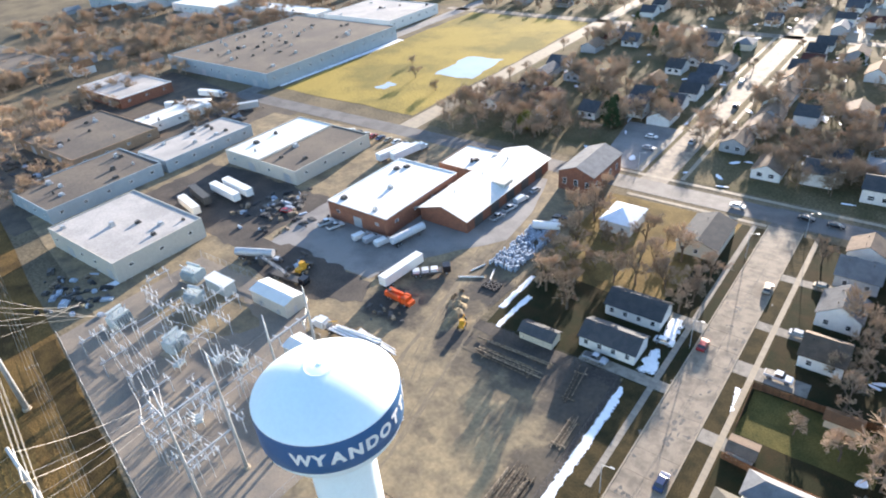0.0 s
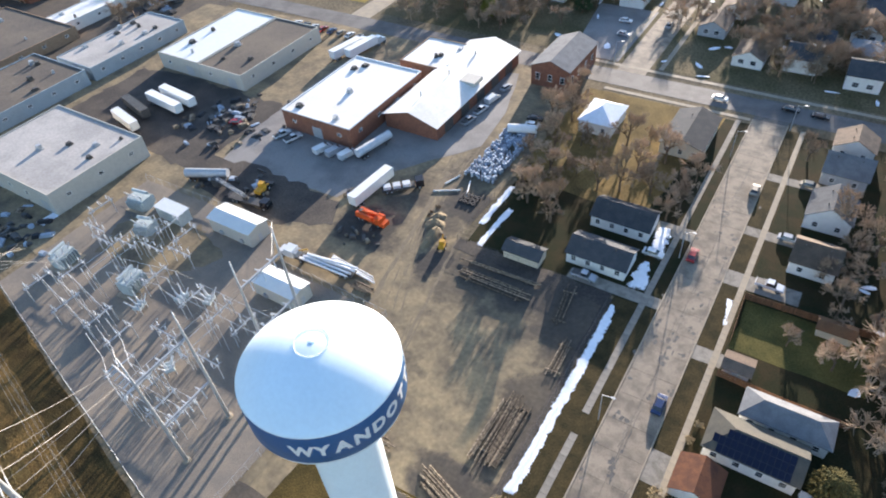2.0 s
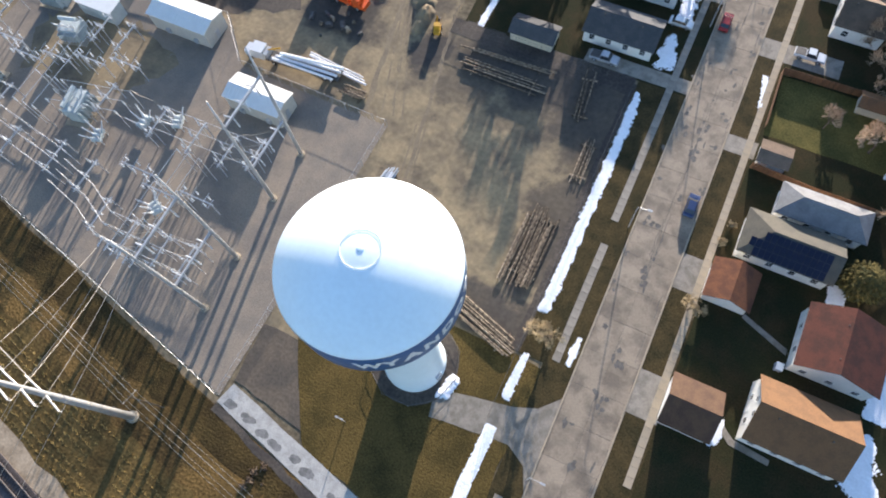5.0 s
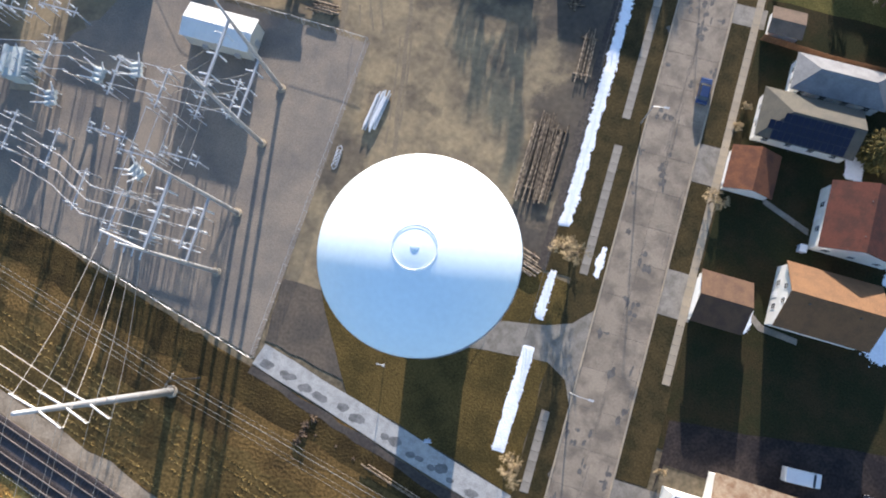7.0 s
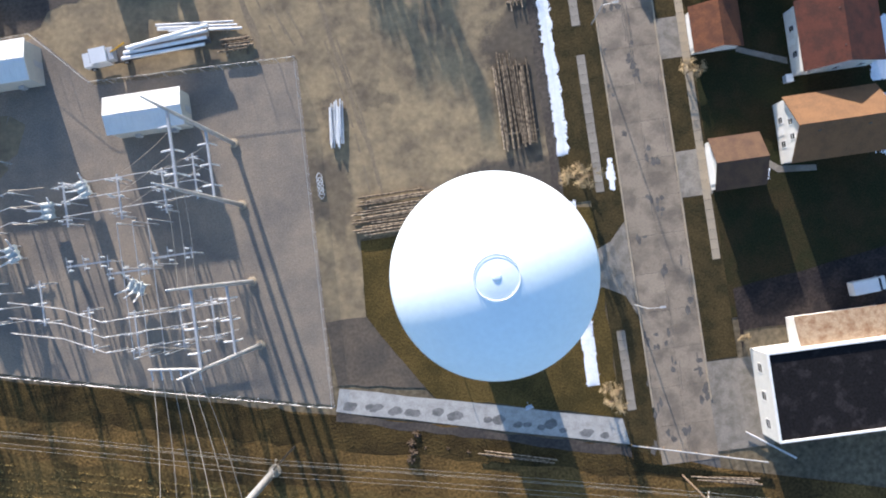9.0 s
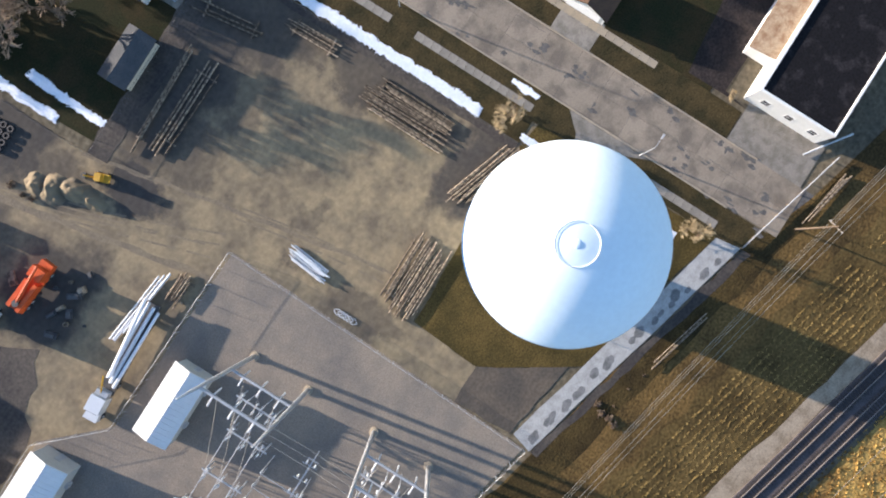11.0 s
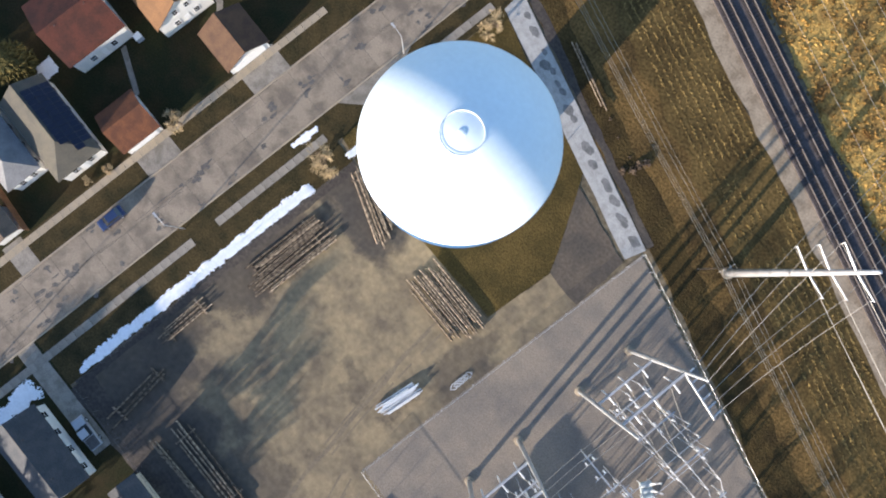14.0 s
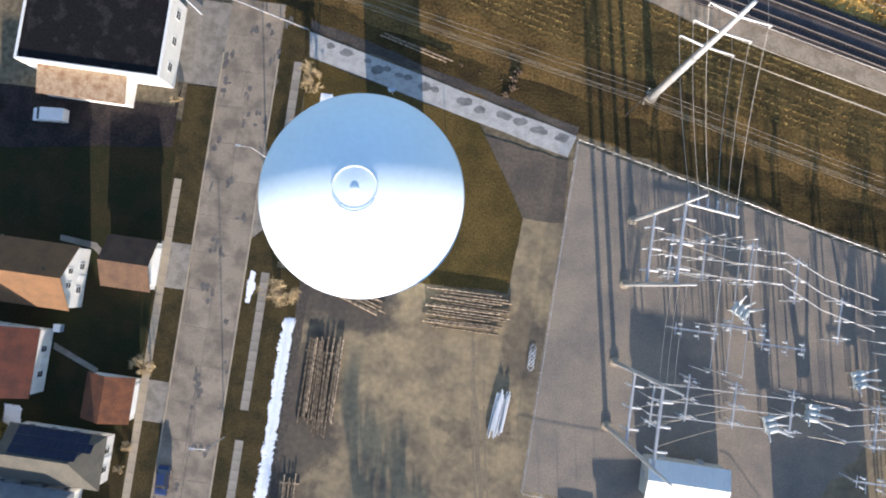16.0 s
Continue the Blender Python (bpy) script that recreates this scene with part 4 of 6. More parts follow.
# solar panels in three rows on the south slope, on rails just above the shingles
tilt = math.degrees(math.atan2(2.3, 4.1))
panel_mesh, cell_mesh = None, None
for row in range(3):
    for k in range(1 if row == 0 else (0 if row == 1 else 2), 13):
        u, v = -5.75 + 0.93 * k, 0.78 + 1.42 * row
        if panel_mesh is None:
            bm = B()
            box(bm, -0.45, -0.69, 0.05, 0.45, 0.69, 0.09)
            ob = part("solar_panel", bm, DARKSTEEL, bungalow, "dark blue solar panel")
            panel_mesh = ob.data
            bm = B()
            box(bm, -0.435, -0.675, 0.07, 0.435, 0.675, 0.096)
            pn = part("solar_glass", bm, SOLAR, ob)
            cell_mesh = pn.data
        else:
            ob = new("solar_panel", panel_mesh)
            ob.parent = bungalow
            pn = new("solar_glass", cell_mesh)
            pn.parent = ob
        ob.matrix_basis = pose(u, -4.1 + v * math.cos(radians(tilt)), 3.42 + v * math.sin(radians(tilt)), tilt, 0, 0)
house(42.3, 55.8, 47.2, 52.4, 3.2, 2.2, "x", SHING_PALE, SIDING, "white bungalow with a pale grey hipped roof", hip=True, over=0.5)
house(37.2, 41.8, 55.9, 59.8, 2.2, 0.4, "x", SHING_BROWN, SIDING, "low brown-roofed carport beside the pavement", name="carport", category="carport", windows=False)
house(50.0, 56.0, 73.2, 76.2, 2.2, 0.7, "x", SHING_TAN, CREAM, "small cream garden shed", name="garden_shed", category="shed", windows=False)
house(63.5, 74, 54, 63.5, 4.2, 3.2, "y", SHING_BROWN, SIDING, "white two-storey house with a brown roof")
house(0.6, 13.7, 69.8, 77.2, 3.0, 2.0, "x", SHING_DARK, SIDING, "white bungalow with a charcoal shingle roof")
house(0.6, 14.0, 83.4, 91.0, 3.2, 2.2, "x", SHING_DARK, SIDING, "white bungalow with a dark roof and pale gable")
house(-12.2, -3.8, 64.7, 68.9, 2.4, 1.1, "x", SHING_DARK, CREAM, "cream backyard garage with a dark roof", name="garage", category="garage", windows=False)
house(-17.6, -8.4, 118.5, 130, 3.6, 2.8, "y", SNOW, SIDING, "house with a snow-covered hipped roof", hip=True)
house(5.0, 15.6, 118, 135, 3.4, 1.9, "y", SHING_DARK, CREAM, "cream dark-roofed house at the edge of an open lot")
house(42, 50.5, 88, 96.5, 3.4, 2.6, "x", SHING_BROWN, SIDING, "white house with a brown roof")
house(42, 51, 104, 113.5, 3.8, 3.0, "y", SHING_GREY, SIDING, "white house with a grey gabled roof")
house(42.5, 52, 122, 131, 3.6, 3.0, "x", SHING_PALE, GREYSIDING, "grey house with a pale roof")
house(43, 52, 134.5, 142, 3.4, 2.6, "y", SHING_BROWN, SIDING, "white corner house with a brown roof")

# the pale block beside the railway crossing
wb = thing("workshop", "white block workshop with a black tar roof and a rust-streaked annex", "workshop", 50, -23)
bm = B()
box(bm, -11.6, -7.2, 0, 11, 6.0, 5.2)
part("wall", bm, SIDING, wb)
bm = B()
box(bm, -11.3, -6.9, 5.2, 10.7, 5.7, 5.24)
part("roof", bm, TARROOF, wb, "black tar roof with worn patches")
bm = B()
for q in ((-11.6, -7.2, 11, -6.9), (-11.6, 5.7, 11, 6.0), (-11.6, -6.9, -11.3, 5.7), (10.7, -6.9, 11, 5.7)):
    box(bm, q[0], q[1], 5.2, q[2], q[3], 5.5)
part("parapet", bm, WHITE, wb)
bm = B()
box(bm, -5.6, 6.0, 0, 8, 10.0, 3.2)
an = part("annex", bm, SIDING, wb)
bm = B()
slab3(bm, [(-5.9, 6.0, 4.1), (8.2, 6.0, 4.1), (8.2, 10.4, 3.3), (-5.9, 10.4, 3.3)], 0.15)
part("annex_roof", bm, RUSTROOF, wb, "tan annex roof with rust streaks")
for i in range(3):
    window(wb, -11.6, -5 + 4.2 * i, 2.6, 1.3, 1.3, "-x")


# ---- large flat buildings ----
def block(x0, x1, y0, y1, h, wall, roof, label, name="warehouse", vents=6, seed=0, doors=()):
    cx, cy = (x0 + x1) / 2, (y0 + y1) / 2
    t = thing(name, label, "building", cx, cy)
    a, b, c, d = x0 - cx, x1 - cx, y0 - cy, y1 - cy
    bm = B()
    box(bm, a, c, 0, b, d, h)
    part("wall", bm, wall, t)
    bm = B()
    box(bm, a + 0.3, c + 0.3, h, b - 0.3, d - 0.3, h + 0.06)
    part("roof", bm, roof, t)
    bm = B()
    for q in ((a, c, b, c + 0.3), (a, d - 0.3, b, d), (a, c + 0.3, a + 0.3, d - 0.3), (b - 0.3, c + 0.3, b, d - 0.3)):
        box(bm, q[0], q[1], h, q[2], q[3], h + 0.35)
    part("parapet", bm, wall if wall is not BRICK else WHITE, t)
    rnd = random.Random(seed)
    for i in range(vents):
        px, py, s = rnd.uniform(a * 0.85, b * 0.85), rnd.uniform(c * 0.85, d * 0.85), rnd.uniform(0.4, 1.1)
        bm = B()
        box(bm, px - s, py - s, h, px + s, py + s, h + 0.4)
        box(bm, px - s * 0.7, py - s * 0.7, h + 0.4, px + s * 0.7, py + s * 0.7, h + rnd.uniform(0.8, 1.5))
        part("roof_vent", bm, STEEL if i % 2 else DARKSTEEL, t)
    n = max(2, int((b - a) / 7))
    for i in range(n):
        px = a + (b - a) * (i + 0.5) / n
        if i % 3 == 1:
            bm = B()
            box(bm, px - 1.7, c - 0.06, 0, px + 1.7, c + 0.06, 3.4)
            part("roller_door", bm, STEEL, t)
        else:
            window(t, px, c, h * 0.55, 1.3, 0.8, "-y")
    n = max(2, int((d - c) / 8))
    for i in range(n):
        window(t, b, c + (d - c) * (i + 0.5) / n, h * 0.6, 1.3, 0.8, "+x")
    return t


block(-94.6, -69.6, 83.3, 119.0, 6.0, BRICK, MEMBRANE, "red brick depot with a white membrane roof", "depot", 5, 1)
block(-160.3, -121.0, 24.6, 54.3, 6.4, SHEDWALL, GREYROOF, "pale warehouse with a pale grey flat roof", "warehouse", 6, 2)
block(-162, -142.2, 93.5, 132, 5.4, SHEDWALL, SHEDROOF, "industrial hall with a white metal roof", "hall", 3, 3)
block(-142, -122, 93.5, 132, 5.2, SHEDWALL, BROWNROOF, "low hall with a brown gravel roof", "hall", 3, 4)
block(-206, -176.2, 31, 74, 5.0, BLUEWALL, BROWNROOF, "long factory hall with blue-grey walls", "factory", 10, 5)
block(-196, -176.2, 76, 117, 4.6, BLUEWALL, GREYROOF, "long factory hall with a pale roof", "factory", 8, 6)
block(-308, -219.5, 162, 262, 7.5, BLUEWALL, BROWNROOF, "vast factory with blue-grey walls and a gravel roof", "factory", 46, 7)
block(-262, -214, 58, 96, 4.2, TANBRICK, BROWNROOF, "low brown-roofed factory wing", "factory", 9, 21)
block(-234, -221, 96, 126, 4.0, SIDING, MEMBRANE, "narrow white industrial shed", "hall", 2, 22)
block(-310, -267, 108, 137, 5.0, BRICK, GREYROOF, "brick industrial building with a grey roof", "factory", 4, 8)
block(-82, -63, 125, 143, 4.4, TANBRICK, MEMBRANE, "small brick office with a pale roof", "office", 4, 10)
block(-460, -402, 262, 302, 6, SIDING, MEMBRANE, "long white industrial hall beyond the woods", "hall", 5, 12)
block(-392, -306, 276, 292, 5, SIDING, MEMBRANE, "low white hall beyond the woods", "hall", 4, 13)
block(-560, -482, 244, 300, 8, BLUEWALL, SHING_PALE, "wide hall with a pale blue-grey roof", "hall", 4, 14)
block(-296, -236, 275, 325, 6, SIDING, GREYROOF, "grey industrial hall at the field's end", "hall", 6, 11)
block(-480, -380, 60, 130, 6, SHEDWALL, BROWNROOF, "large industrial hall with a brown roof", "hall", 8, 16)

depot = thing("depot_hall", "brick truck hall with a white gabled metal roof", "building", -59, 121)
bm = B()
gable_walls(bm, -8.8, 8.8, -24, 25, 4.4, 2.6, "y", 0.5)
part("wall", bm, BRICK, depot)
gable_roof(-8.8, 8.8, -24, 25, 4.4, 2.6, "y", 0.5, 0.7, depot, MEMBRANE, 0.2)
for i in range(5):
    bm = B()
    box(bm, 8.75, -20 + 9 * i, 0, 8.9, -15.5 + 9 * i, 3.6)
    part("roller_door", bm, DARKSTEEL, depot, "dark roller door")
bm = B()
box(bm, 3, -2, 5.2, 8.2, 3, 6.3)
part("dormer", bm, SHEDWALL, depot)
for i in range(3):
    bm = B()
    tube(bm, (-2 + i, -15 + 14 * i, 6), (-2 + i, -15 + 14 * i, 8.2), 0.25, n=8)
    part("roof_vent", bm, STEEL, depot)

mill = thing("brick_hall", "tall red brick hall with a pale metal roof", "building", -34.6, 146.5)
bm = B()
gable_walls(bm, -6.2, 6.2, -10.4, 10.4, 6.4, 2.4, "y", 0.5)
part("wall", bm, BRICK, mill)
gable_roof(-6.2, 6.2, -10.4, 10.4, 6.4, 2.4, "y", 0.5, 0.35, mill, SHING_PALE, 0.2)
for i in range(4):
    window(mill, 6.2, -8 + 5 * i, 3.2, 1.2, 2.0, "+x")
    if i < 3:
        window(mill, -4 + 4 * i, -10.4, 3.2, 1.2, 2.0, "-y")


# ---- the town beyond: houses in rows ----
rnd = random.Random(21)
roofs = [(SHING_DARK, "charcoal"), (SHING_BROWN, "brown"), (SHING_GREY, "grey"), (SHING_PALE, "pale grey"), (SHING_RED, "red-brown"), (SHING_TAN, "tan")]
walls = [(SIDING, "white"), (SIDING, "white"), (CREAM, "cream"), (SIDING, "white"), (GREYSIDING, "grey")]
kinds = []
for i in range(14):
    (rm, rn), (wm, wnm) = roofs[i % 6], walls[(i * 3) % 5]
    w, d = rnd.uniform(7.5, 9.5), rnd.uniform(9, 13)
    kinds.append(dict(w=w, d=d, h=rnd.choice((3.0, 3.2, 4.4)), rise=rnd.uniform(2.0, 3.2), axis="xy"[i % 2], roof=rm, wall=wm, label=f"{wnm} town house with a {rn} shingle roof", hip=i % 5 == 4))
made = {}
TREESPOTS = []


def town_house(x, y):
    i = rnd.randrange(14)
    k = kinds[i]
    if i not in made:
        made[i] = house(x - k["w"] / 2, x + k["w"] / 2, y - k["d"] / 2, y + k["d"] / 2, k["h"], k["rise"], k["axis"], k["roof"], k["wall"], k["label"], hip=k["hip"], group="town houses", windows="few")
    else:
        copy_thing(made[i], pose(x, y, 0, 0, 0, rnd.choice((0, 180)) + rnd.uniform(-2, 2)))
    for n in range(2):
        if rnd.random() < 0.55:
            TREESPOTS.append((x + rnd.choice((-1, 1)) * rnd.uniform(8, 14), y + rnd.uniform(-7, 7)))


for sx in (-118, -16, 60, 140, 220):
    for side in (-1, 1):
        if sx == -118 and side < 0:
            continue
        y = 176.0
        while y < 480:
            if not 330 < y < 352 and rnd.random() < 0.86 and not (sx == -16 and side < 0 and y < 205):
                town_house(sx + side * rnd.uniform(15, 19), y)
                if rnd.random() < 0.4:
                    town_house(sx + side * rnd.uniform(30, 34), y + 2)
            y += rnd.uniform(13.5, 17.5)
for y in [64 + 15.5 * i for i in range(6)]:
    for x in (92, 132):
        if rnd.random() < 0.9:
            town_house(x + rnd.uniform(-2, 2), y + rnd.uniform(-1.5, 1.5))
for x in (66, 84):
    for y in (84, 99, 114, 130):
        town_house(x + rnd.uniform(-1, 1), y)
for x in (88, 102):
    for y in (-10, 8, 26, 44):
        town_house(x, y)
for x, y in ((14, 178), (28, 180), (-44, 210), (-60, 200), (-78, 196), (70, 176)):
    town_house(x, y)
for i in range(46):
    town_house(rnd.uniform(-330, 330), rnd.uniform(500, 700))
for i in range(60):
    town_house(rnd.uniform(-560, -330), rnd.uniform(100, 560))
for i in range(14):
    town_house(rnd.uniform(-300, -140), rnd.uniform(360, 480))


# small remains of snow lying in the town's gardens
rnd = random.Random(88)
bm = B()
for k in range(420):
    x, y = rnd.choice((rnd.uniform(-110, 110), rnd.uniform(-10, 130))), rnd.uniform(160, 480)
    if rnd.random() < 0.2:
        x, y = rnd.uniform(56, 130), rnd.uniform(60, 150)
    if abs(x + 16) < 6 or abs(y - 341) < 6:
        continue
    a0, w, ln = rnd.uniform(0, 3.14), rnd.uniform(0.4, 1.2), rnd.uniform(0.8, 3.2)
    pts = []
    for a in range(9):
        u, v = ln * math.cos(6.283 * a / 9) * rnd.uniform(0.6, 1.2), w * math.sin(6.283 * a / 9) * rnd.uniform(0.6, 1.2)
        pts.append((x + u * math.cos(a0) - v * math.sin(a0), y + u * math.sin(a0) + v * math.cos(a0)))
    poly(bm, pts, 0.03 + 0.0001 * k, 0.12)
tagged(part("snow_remains", bm, SNOW), "scattered remains of snow in town gardens", "snow", kind="stuff")


# ---- trees ----
def grow(bt, bw, p, d, ln, r, depth, rnd, spread, thin):
    q = p + d * ln
    tube(bt if depth > 1 else bw, p, q, r, r * 0.68, 6 if depth > 3 else (4 if depth > 1 else 3), caps=False)
    if depth == 0:
        return
    for i in range(3 if depth > 3 else (4 if depth > 1 else 6)):
        nd = (d + Vector((rnd.gauss(0, spread), rnd.gauss(0, spread), rnd.gauss(0.06, spread * 0.7)))).normalized()
        st = p + d * ln * rnd.uniform(0.5, 1.0)
        grow(bt, bw, st, nd, ln * rnd.uniform(0.62, 0.88), max(thin, r * 0.58), depth - 1, rnd, spread, thin)


def bare_tree(seed, h, spread=0.48, twig=TWIG, label="bare grey-brown deciduous tree", depth=5, thin=0.035):
    rnd = random.Random(seed)
    t = thing("tree", label, "tree", 0, 0, 0, 0, "bare trees")
    bt, bw = B(), B()
    grow(bt, bw, Vector((0, 0, 0)), Vector((rnd.gauss(0, 0.04), rnd.gauss(0, 0.04), 1)).normalized(), h * 0.25, h * 0.022, depth, rnd, spread, thin)
    part("trunk", bt, BARK, t)
    part("crown", bw, twig, t)
    return t


def needle_tree(seed, h, r, material=EVERGREEN, label="dark green conical evergreen tree", round_top=False, n=420):
    rnd = random.Random(seed)
    t = thing("tree", label, "tree", 0, 0, 0, 0, "evergreens")
    bm = B()
    tube(bm, (0, 0, 0), (0, 0, h * 0.9), h * 0.02 + 0.06, 0.03, 6)
    part("trunk", bm, BARK, t)
    bm = B()
    for i in range(n):
        f = rnd.random() ** 0.8
        z = h * (0.08 + 0.92 * f)
        rr = r * ((1 - f) ** 0.8 + 0.04) if not round_top else r * math.sin(math.pi * min(0.97, 0.12 + 0.88 * f)) ** 0.7
        a = rnd.uniform(0, 6.283)
        s = rr * rnd.uniform(0.55, 1.05)
        c = Vector((s * math.cos(a), s * math.sin(a), z))
        out = Vector((math.cos(a), math.sin(a), rnd.uniform(-0.4, 0.35)))
        side = Vector((-math.sin(a), math.cos(a), rnd.uniform(-0.5, 0.5)))
        ln, w = h * rnd.uniform(0.05, 0.1), h * rnd.uniform(0.02, 0.045)
        v = [bm.verts.new(c - out * ln * 0.6), bm.verts.new(c + side * w), bm.verts.new(c + out * ln), bm.verts.new(c - side * w), bm.verts.new(c + Vector((0, 0, w * 0.8)))]
        for f3 in ((0, 1, 4), (1, 2, 4), (2, 3, 4), (3, 0, 4)):
            bm.faces.new([v[k] for k in f3])
    part("crown", bm, material, t)
    return t


# the first tree of each kind stands in its own place, the rest are copies
rnd = random.Random(3)
protos = [bare_tree(31, 13, thin=0.045), bare_tree(32, 11, 0.55, thin=0.045), bare_tree(33, 15, 0.42, thin=0.045), bare_tree(34, 9, 0.6, thin=0.042)]
first = [(-16.5, 98.0), (-6.5, 108), (-21, 122), (7, 104)]
for p, (x, y) in zip(protos, first):
    p.matrix_basis = pose(x, y, 0)
spots = [(-21, 96), (-23, 101), (-12, 86), (-20, 90), (-3, 96), (2, 98), (-14, 112), (-24, 118), (-24, 112), (8, 114), (-28, 124), (62, 66), (56, 92), (54, 108), (58, 124), (66, 76), (78, 84), (70, 104), (-13, 92), (-19, 106), (-10, 100), (9, 100), (-23, 132), (-25, 136), (-22, 128), (-3, 116), (3, 108), (-16, 84), (-8, 80),
         (60, 70), (64, 86), (57, 101), (60, 118), (58, 132), (66, 46), (70, 60), (76, 72), (78, 34), (54, 66), (46, 68), (78, 100), (72, 122), (74, 138),
         (-160, 207), (-139, 196), (-178, 226), (-116, 172), (-114, 186), (-113, 204), (-68, 166), (-61, 172), (-80, 172), (-88, 176), (-50, 178), (-104, 182),
         (-44, 196), (-38, 214), (-56, 224), (-70, 212), (-90, 240),
         (16.6, 98.3), (15.6, 104), (15.2, 92.5), (17, 110), (49.5, 106), (53, 96), (38.6, 130), (52.6, 79.5), (60, 80), (-17, 85.5), (-12.5, 95), (2, 120), (51, 88)]
for x, y in spots:
    s = rnd.uniform(0.75, 1.15)
    copy_thing(protos[rnd.randrange(4)], pose(x, y, 0, rnd.uniform(-2, 2), rnd.uniform(-2, 2), rnd.uniform(0, 360)) @ Matrix.Scale(s, 4))
small = [bare_tree(51, 11, 0.55, depth=4, thin=0.055), bare_tree(52, 9, 0.6, depth=4, thin=0.055), bare_tree(53, 12, 0.5, depth=4, thin=0.055)]
for p, (x, y) in zip(small, TREESPOTS[:3]):
    p.matrix_basis = pose(x, y, 0)
for x, y in TREESPOTS[3:150]:
    copy_thing(small[rnd.randrange(3)], pose(x, y, 0, 0, 0, rnd.uniform(0, 360)) @ Matrix.Scale(rnd.uniform(0.7, 1.15), 4))


# woods and street trees far off: patches of many bare trees
def wood(seed, n, w, d):
    rnd = random.Random(seed)
    bm = B()

    def limb(p, d, ln, r, depth):
        q = p + d * ln
        tube(bm, p, q, r, r * 0.7, 3, caps=False)
        for i in range((15, 5, 5)[depth - 1] if depth else 0):
            nd = (d + Vector((rnd.gauss(0, 0.75), rnd.gauss(0, 0.75), rnd.gauss(0.1, 0.5)))).normalized()
            limb(p + d * ln * rnd.uniform(0.45, 1.0), nd, ln * rnd.uniform(0.6, 0.95), max(0.055, r * 0.5), depth - 1)

    for i in range(n):
        o = Vector((rnd.uniform(-w, w), rnd.uniform(-d, d), 0))
        limb(o, Vector((rnd.gauss(0, 0.05), rnd.gauss(0, 0.05), 1)).normalized(), rnd.uniform(2.6, 4.2), 0.22, 3)
    return tagged(part("bare_woods", bm, TWIG), "distant patch of bare brown trees", "trees", kind="stuff")


woods = [wood(61, 8, 16, 16), wood(62, 7, 14, 18), wood(63, 6, 18, 12)]
wspots = []
for k in range(700):
    x, y = rnd.uniform(-560, 360), rnd.uniform(60, 640)
    if x > -130 and y < 168 or x > 30 and y < 60:
        continue
    if -340 < x < -126 and y < 345:
        continue
    if abs(x + 16) < 19 and y < 350 or abs(x + 122) < 14 and y < 350 or abs(y - 341) < 14:
        continue
    wspots.append((x, y))
wspots = wspots[:290] + [(22, 198), (48, 206), (36, 186), (8, 206), (58, 226), (20, 262), (84, 186), (100, 200), (-62, 182), (-80, 184), (70, 168), (-6, 196), (90, 166), (-214, 40), (-232, 34), (-250, 46), (-240, 20), (-270, 70), (-282, 96), (-296, 112), (-214, 126), (-228, 132), (-100, 176), (-92, 190), (-106, 200), (-300, 150), (-320, 146), (-345, 160), (-290, 80), (-310, 60), (-330, 30), (-350, 80), (-368, 224), (-350, 240), (-340, 256), (-325, 270), (-312, 300), (-381, 250), (-396, 236), (-360, 262), (-332, 206), (-344, 190), (-330, 226), (-370, 196), (-400, 180), (-420, 200), (-420, 150), (-390, 130), (-350, 110), (-440, 170), (-360, 40), (-390, 60), (-380, 90), (78, 70), (80, 105), (72, 52), (84, 128), (124, 90), (124, 60), (20, 195), (34, 200), (28, 222), (66, 190), (40, 240), (10, 240), (-60, 190), (-84, 196), (-98, 210), (-70, 240), (96, 20), (110, 40)]
for k, (x, y) in enumerate(wspots):
    if k < 3:
        woods[k].matrix_basis = pose(x, y, 0)
    else:
        copy_thing(woods[k % 3], pose(x, y, 0, 0, 0, rnd.uniform(0, 360)) @ Matrix.Scale(rnd.uniform(0.8, 1.15), 4))
greens = [needle_tree(41, 10, 2.6), needle_tree(42, 7, 2.4)]
for p, (x, y) in zip(greens, ((-50, 200), (-33, 214))):
    p.matrix_basis = pose(x, y, 0)
for x, y in [(-41, 222), (-52, 196), (-47, 190), (72, 180), (80, 172), (96, 150), (-96, 330), (-74, 300), (20, 300), (90, 220), (130, 190), (150, 240), (44, 260), (-30, 290), (74, 196)]:
    copy_thing(greens[rnd.randrange(2)], pose(x, y, 0, 0, 0, rnd.uniform(0, 360)) @ Matrix.Scale(rnd.uniform(0.8, 1.3), 4))
yb = needle_tree(43, 8, 3.4, YELLOWGREEN, "tall yellow-green rounded shrub", True, 900)
yb.matrix_basis = pose(-76, 174, 0)
hb = needle_tree(44, 6.0, 3.4, OLIVE, "rounded olive-brown garden tree", True, 1200)
hb.matrix_basis = pose(57.4, 40.6, 0)
# dry bushes on the verge and by the railway
for nm, x, y, h, sp in (("bush", 16.6, 12.2, 9.0, 0.85), ("bush", 15.9, -22.2, 6.4, 0.9), ("bush", 35.0, 26.4, 6.0, 0.9), ("bush", 37.4, -15.2, 2.4, 1.0), ("bush", 36.5, 39.8, 2.4, 1.0), ("bush", 37.2, 43.4, 2.0, 1.0)):
    b = bare_tree(int(x * 10 + 900), h, sp, TWIGPALE, "pale leafless dry bush", 5, 0.028)
    b.name = "bush"
    b["category"], b["group"] = "bush", "dry bushes"
    b.matrix_basis = pose(x, y, 0)

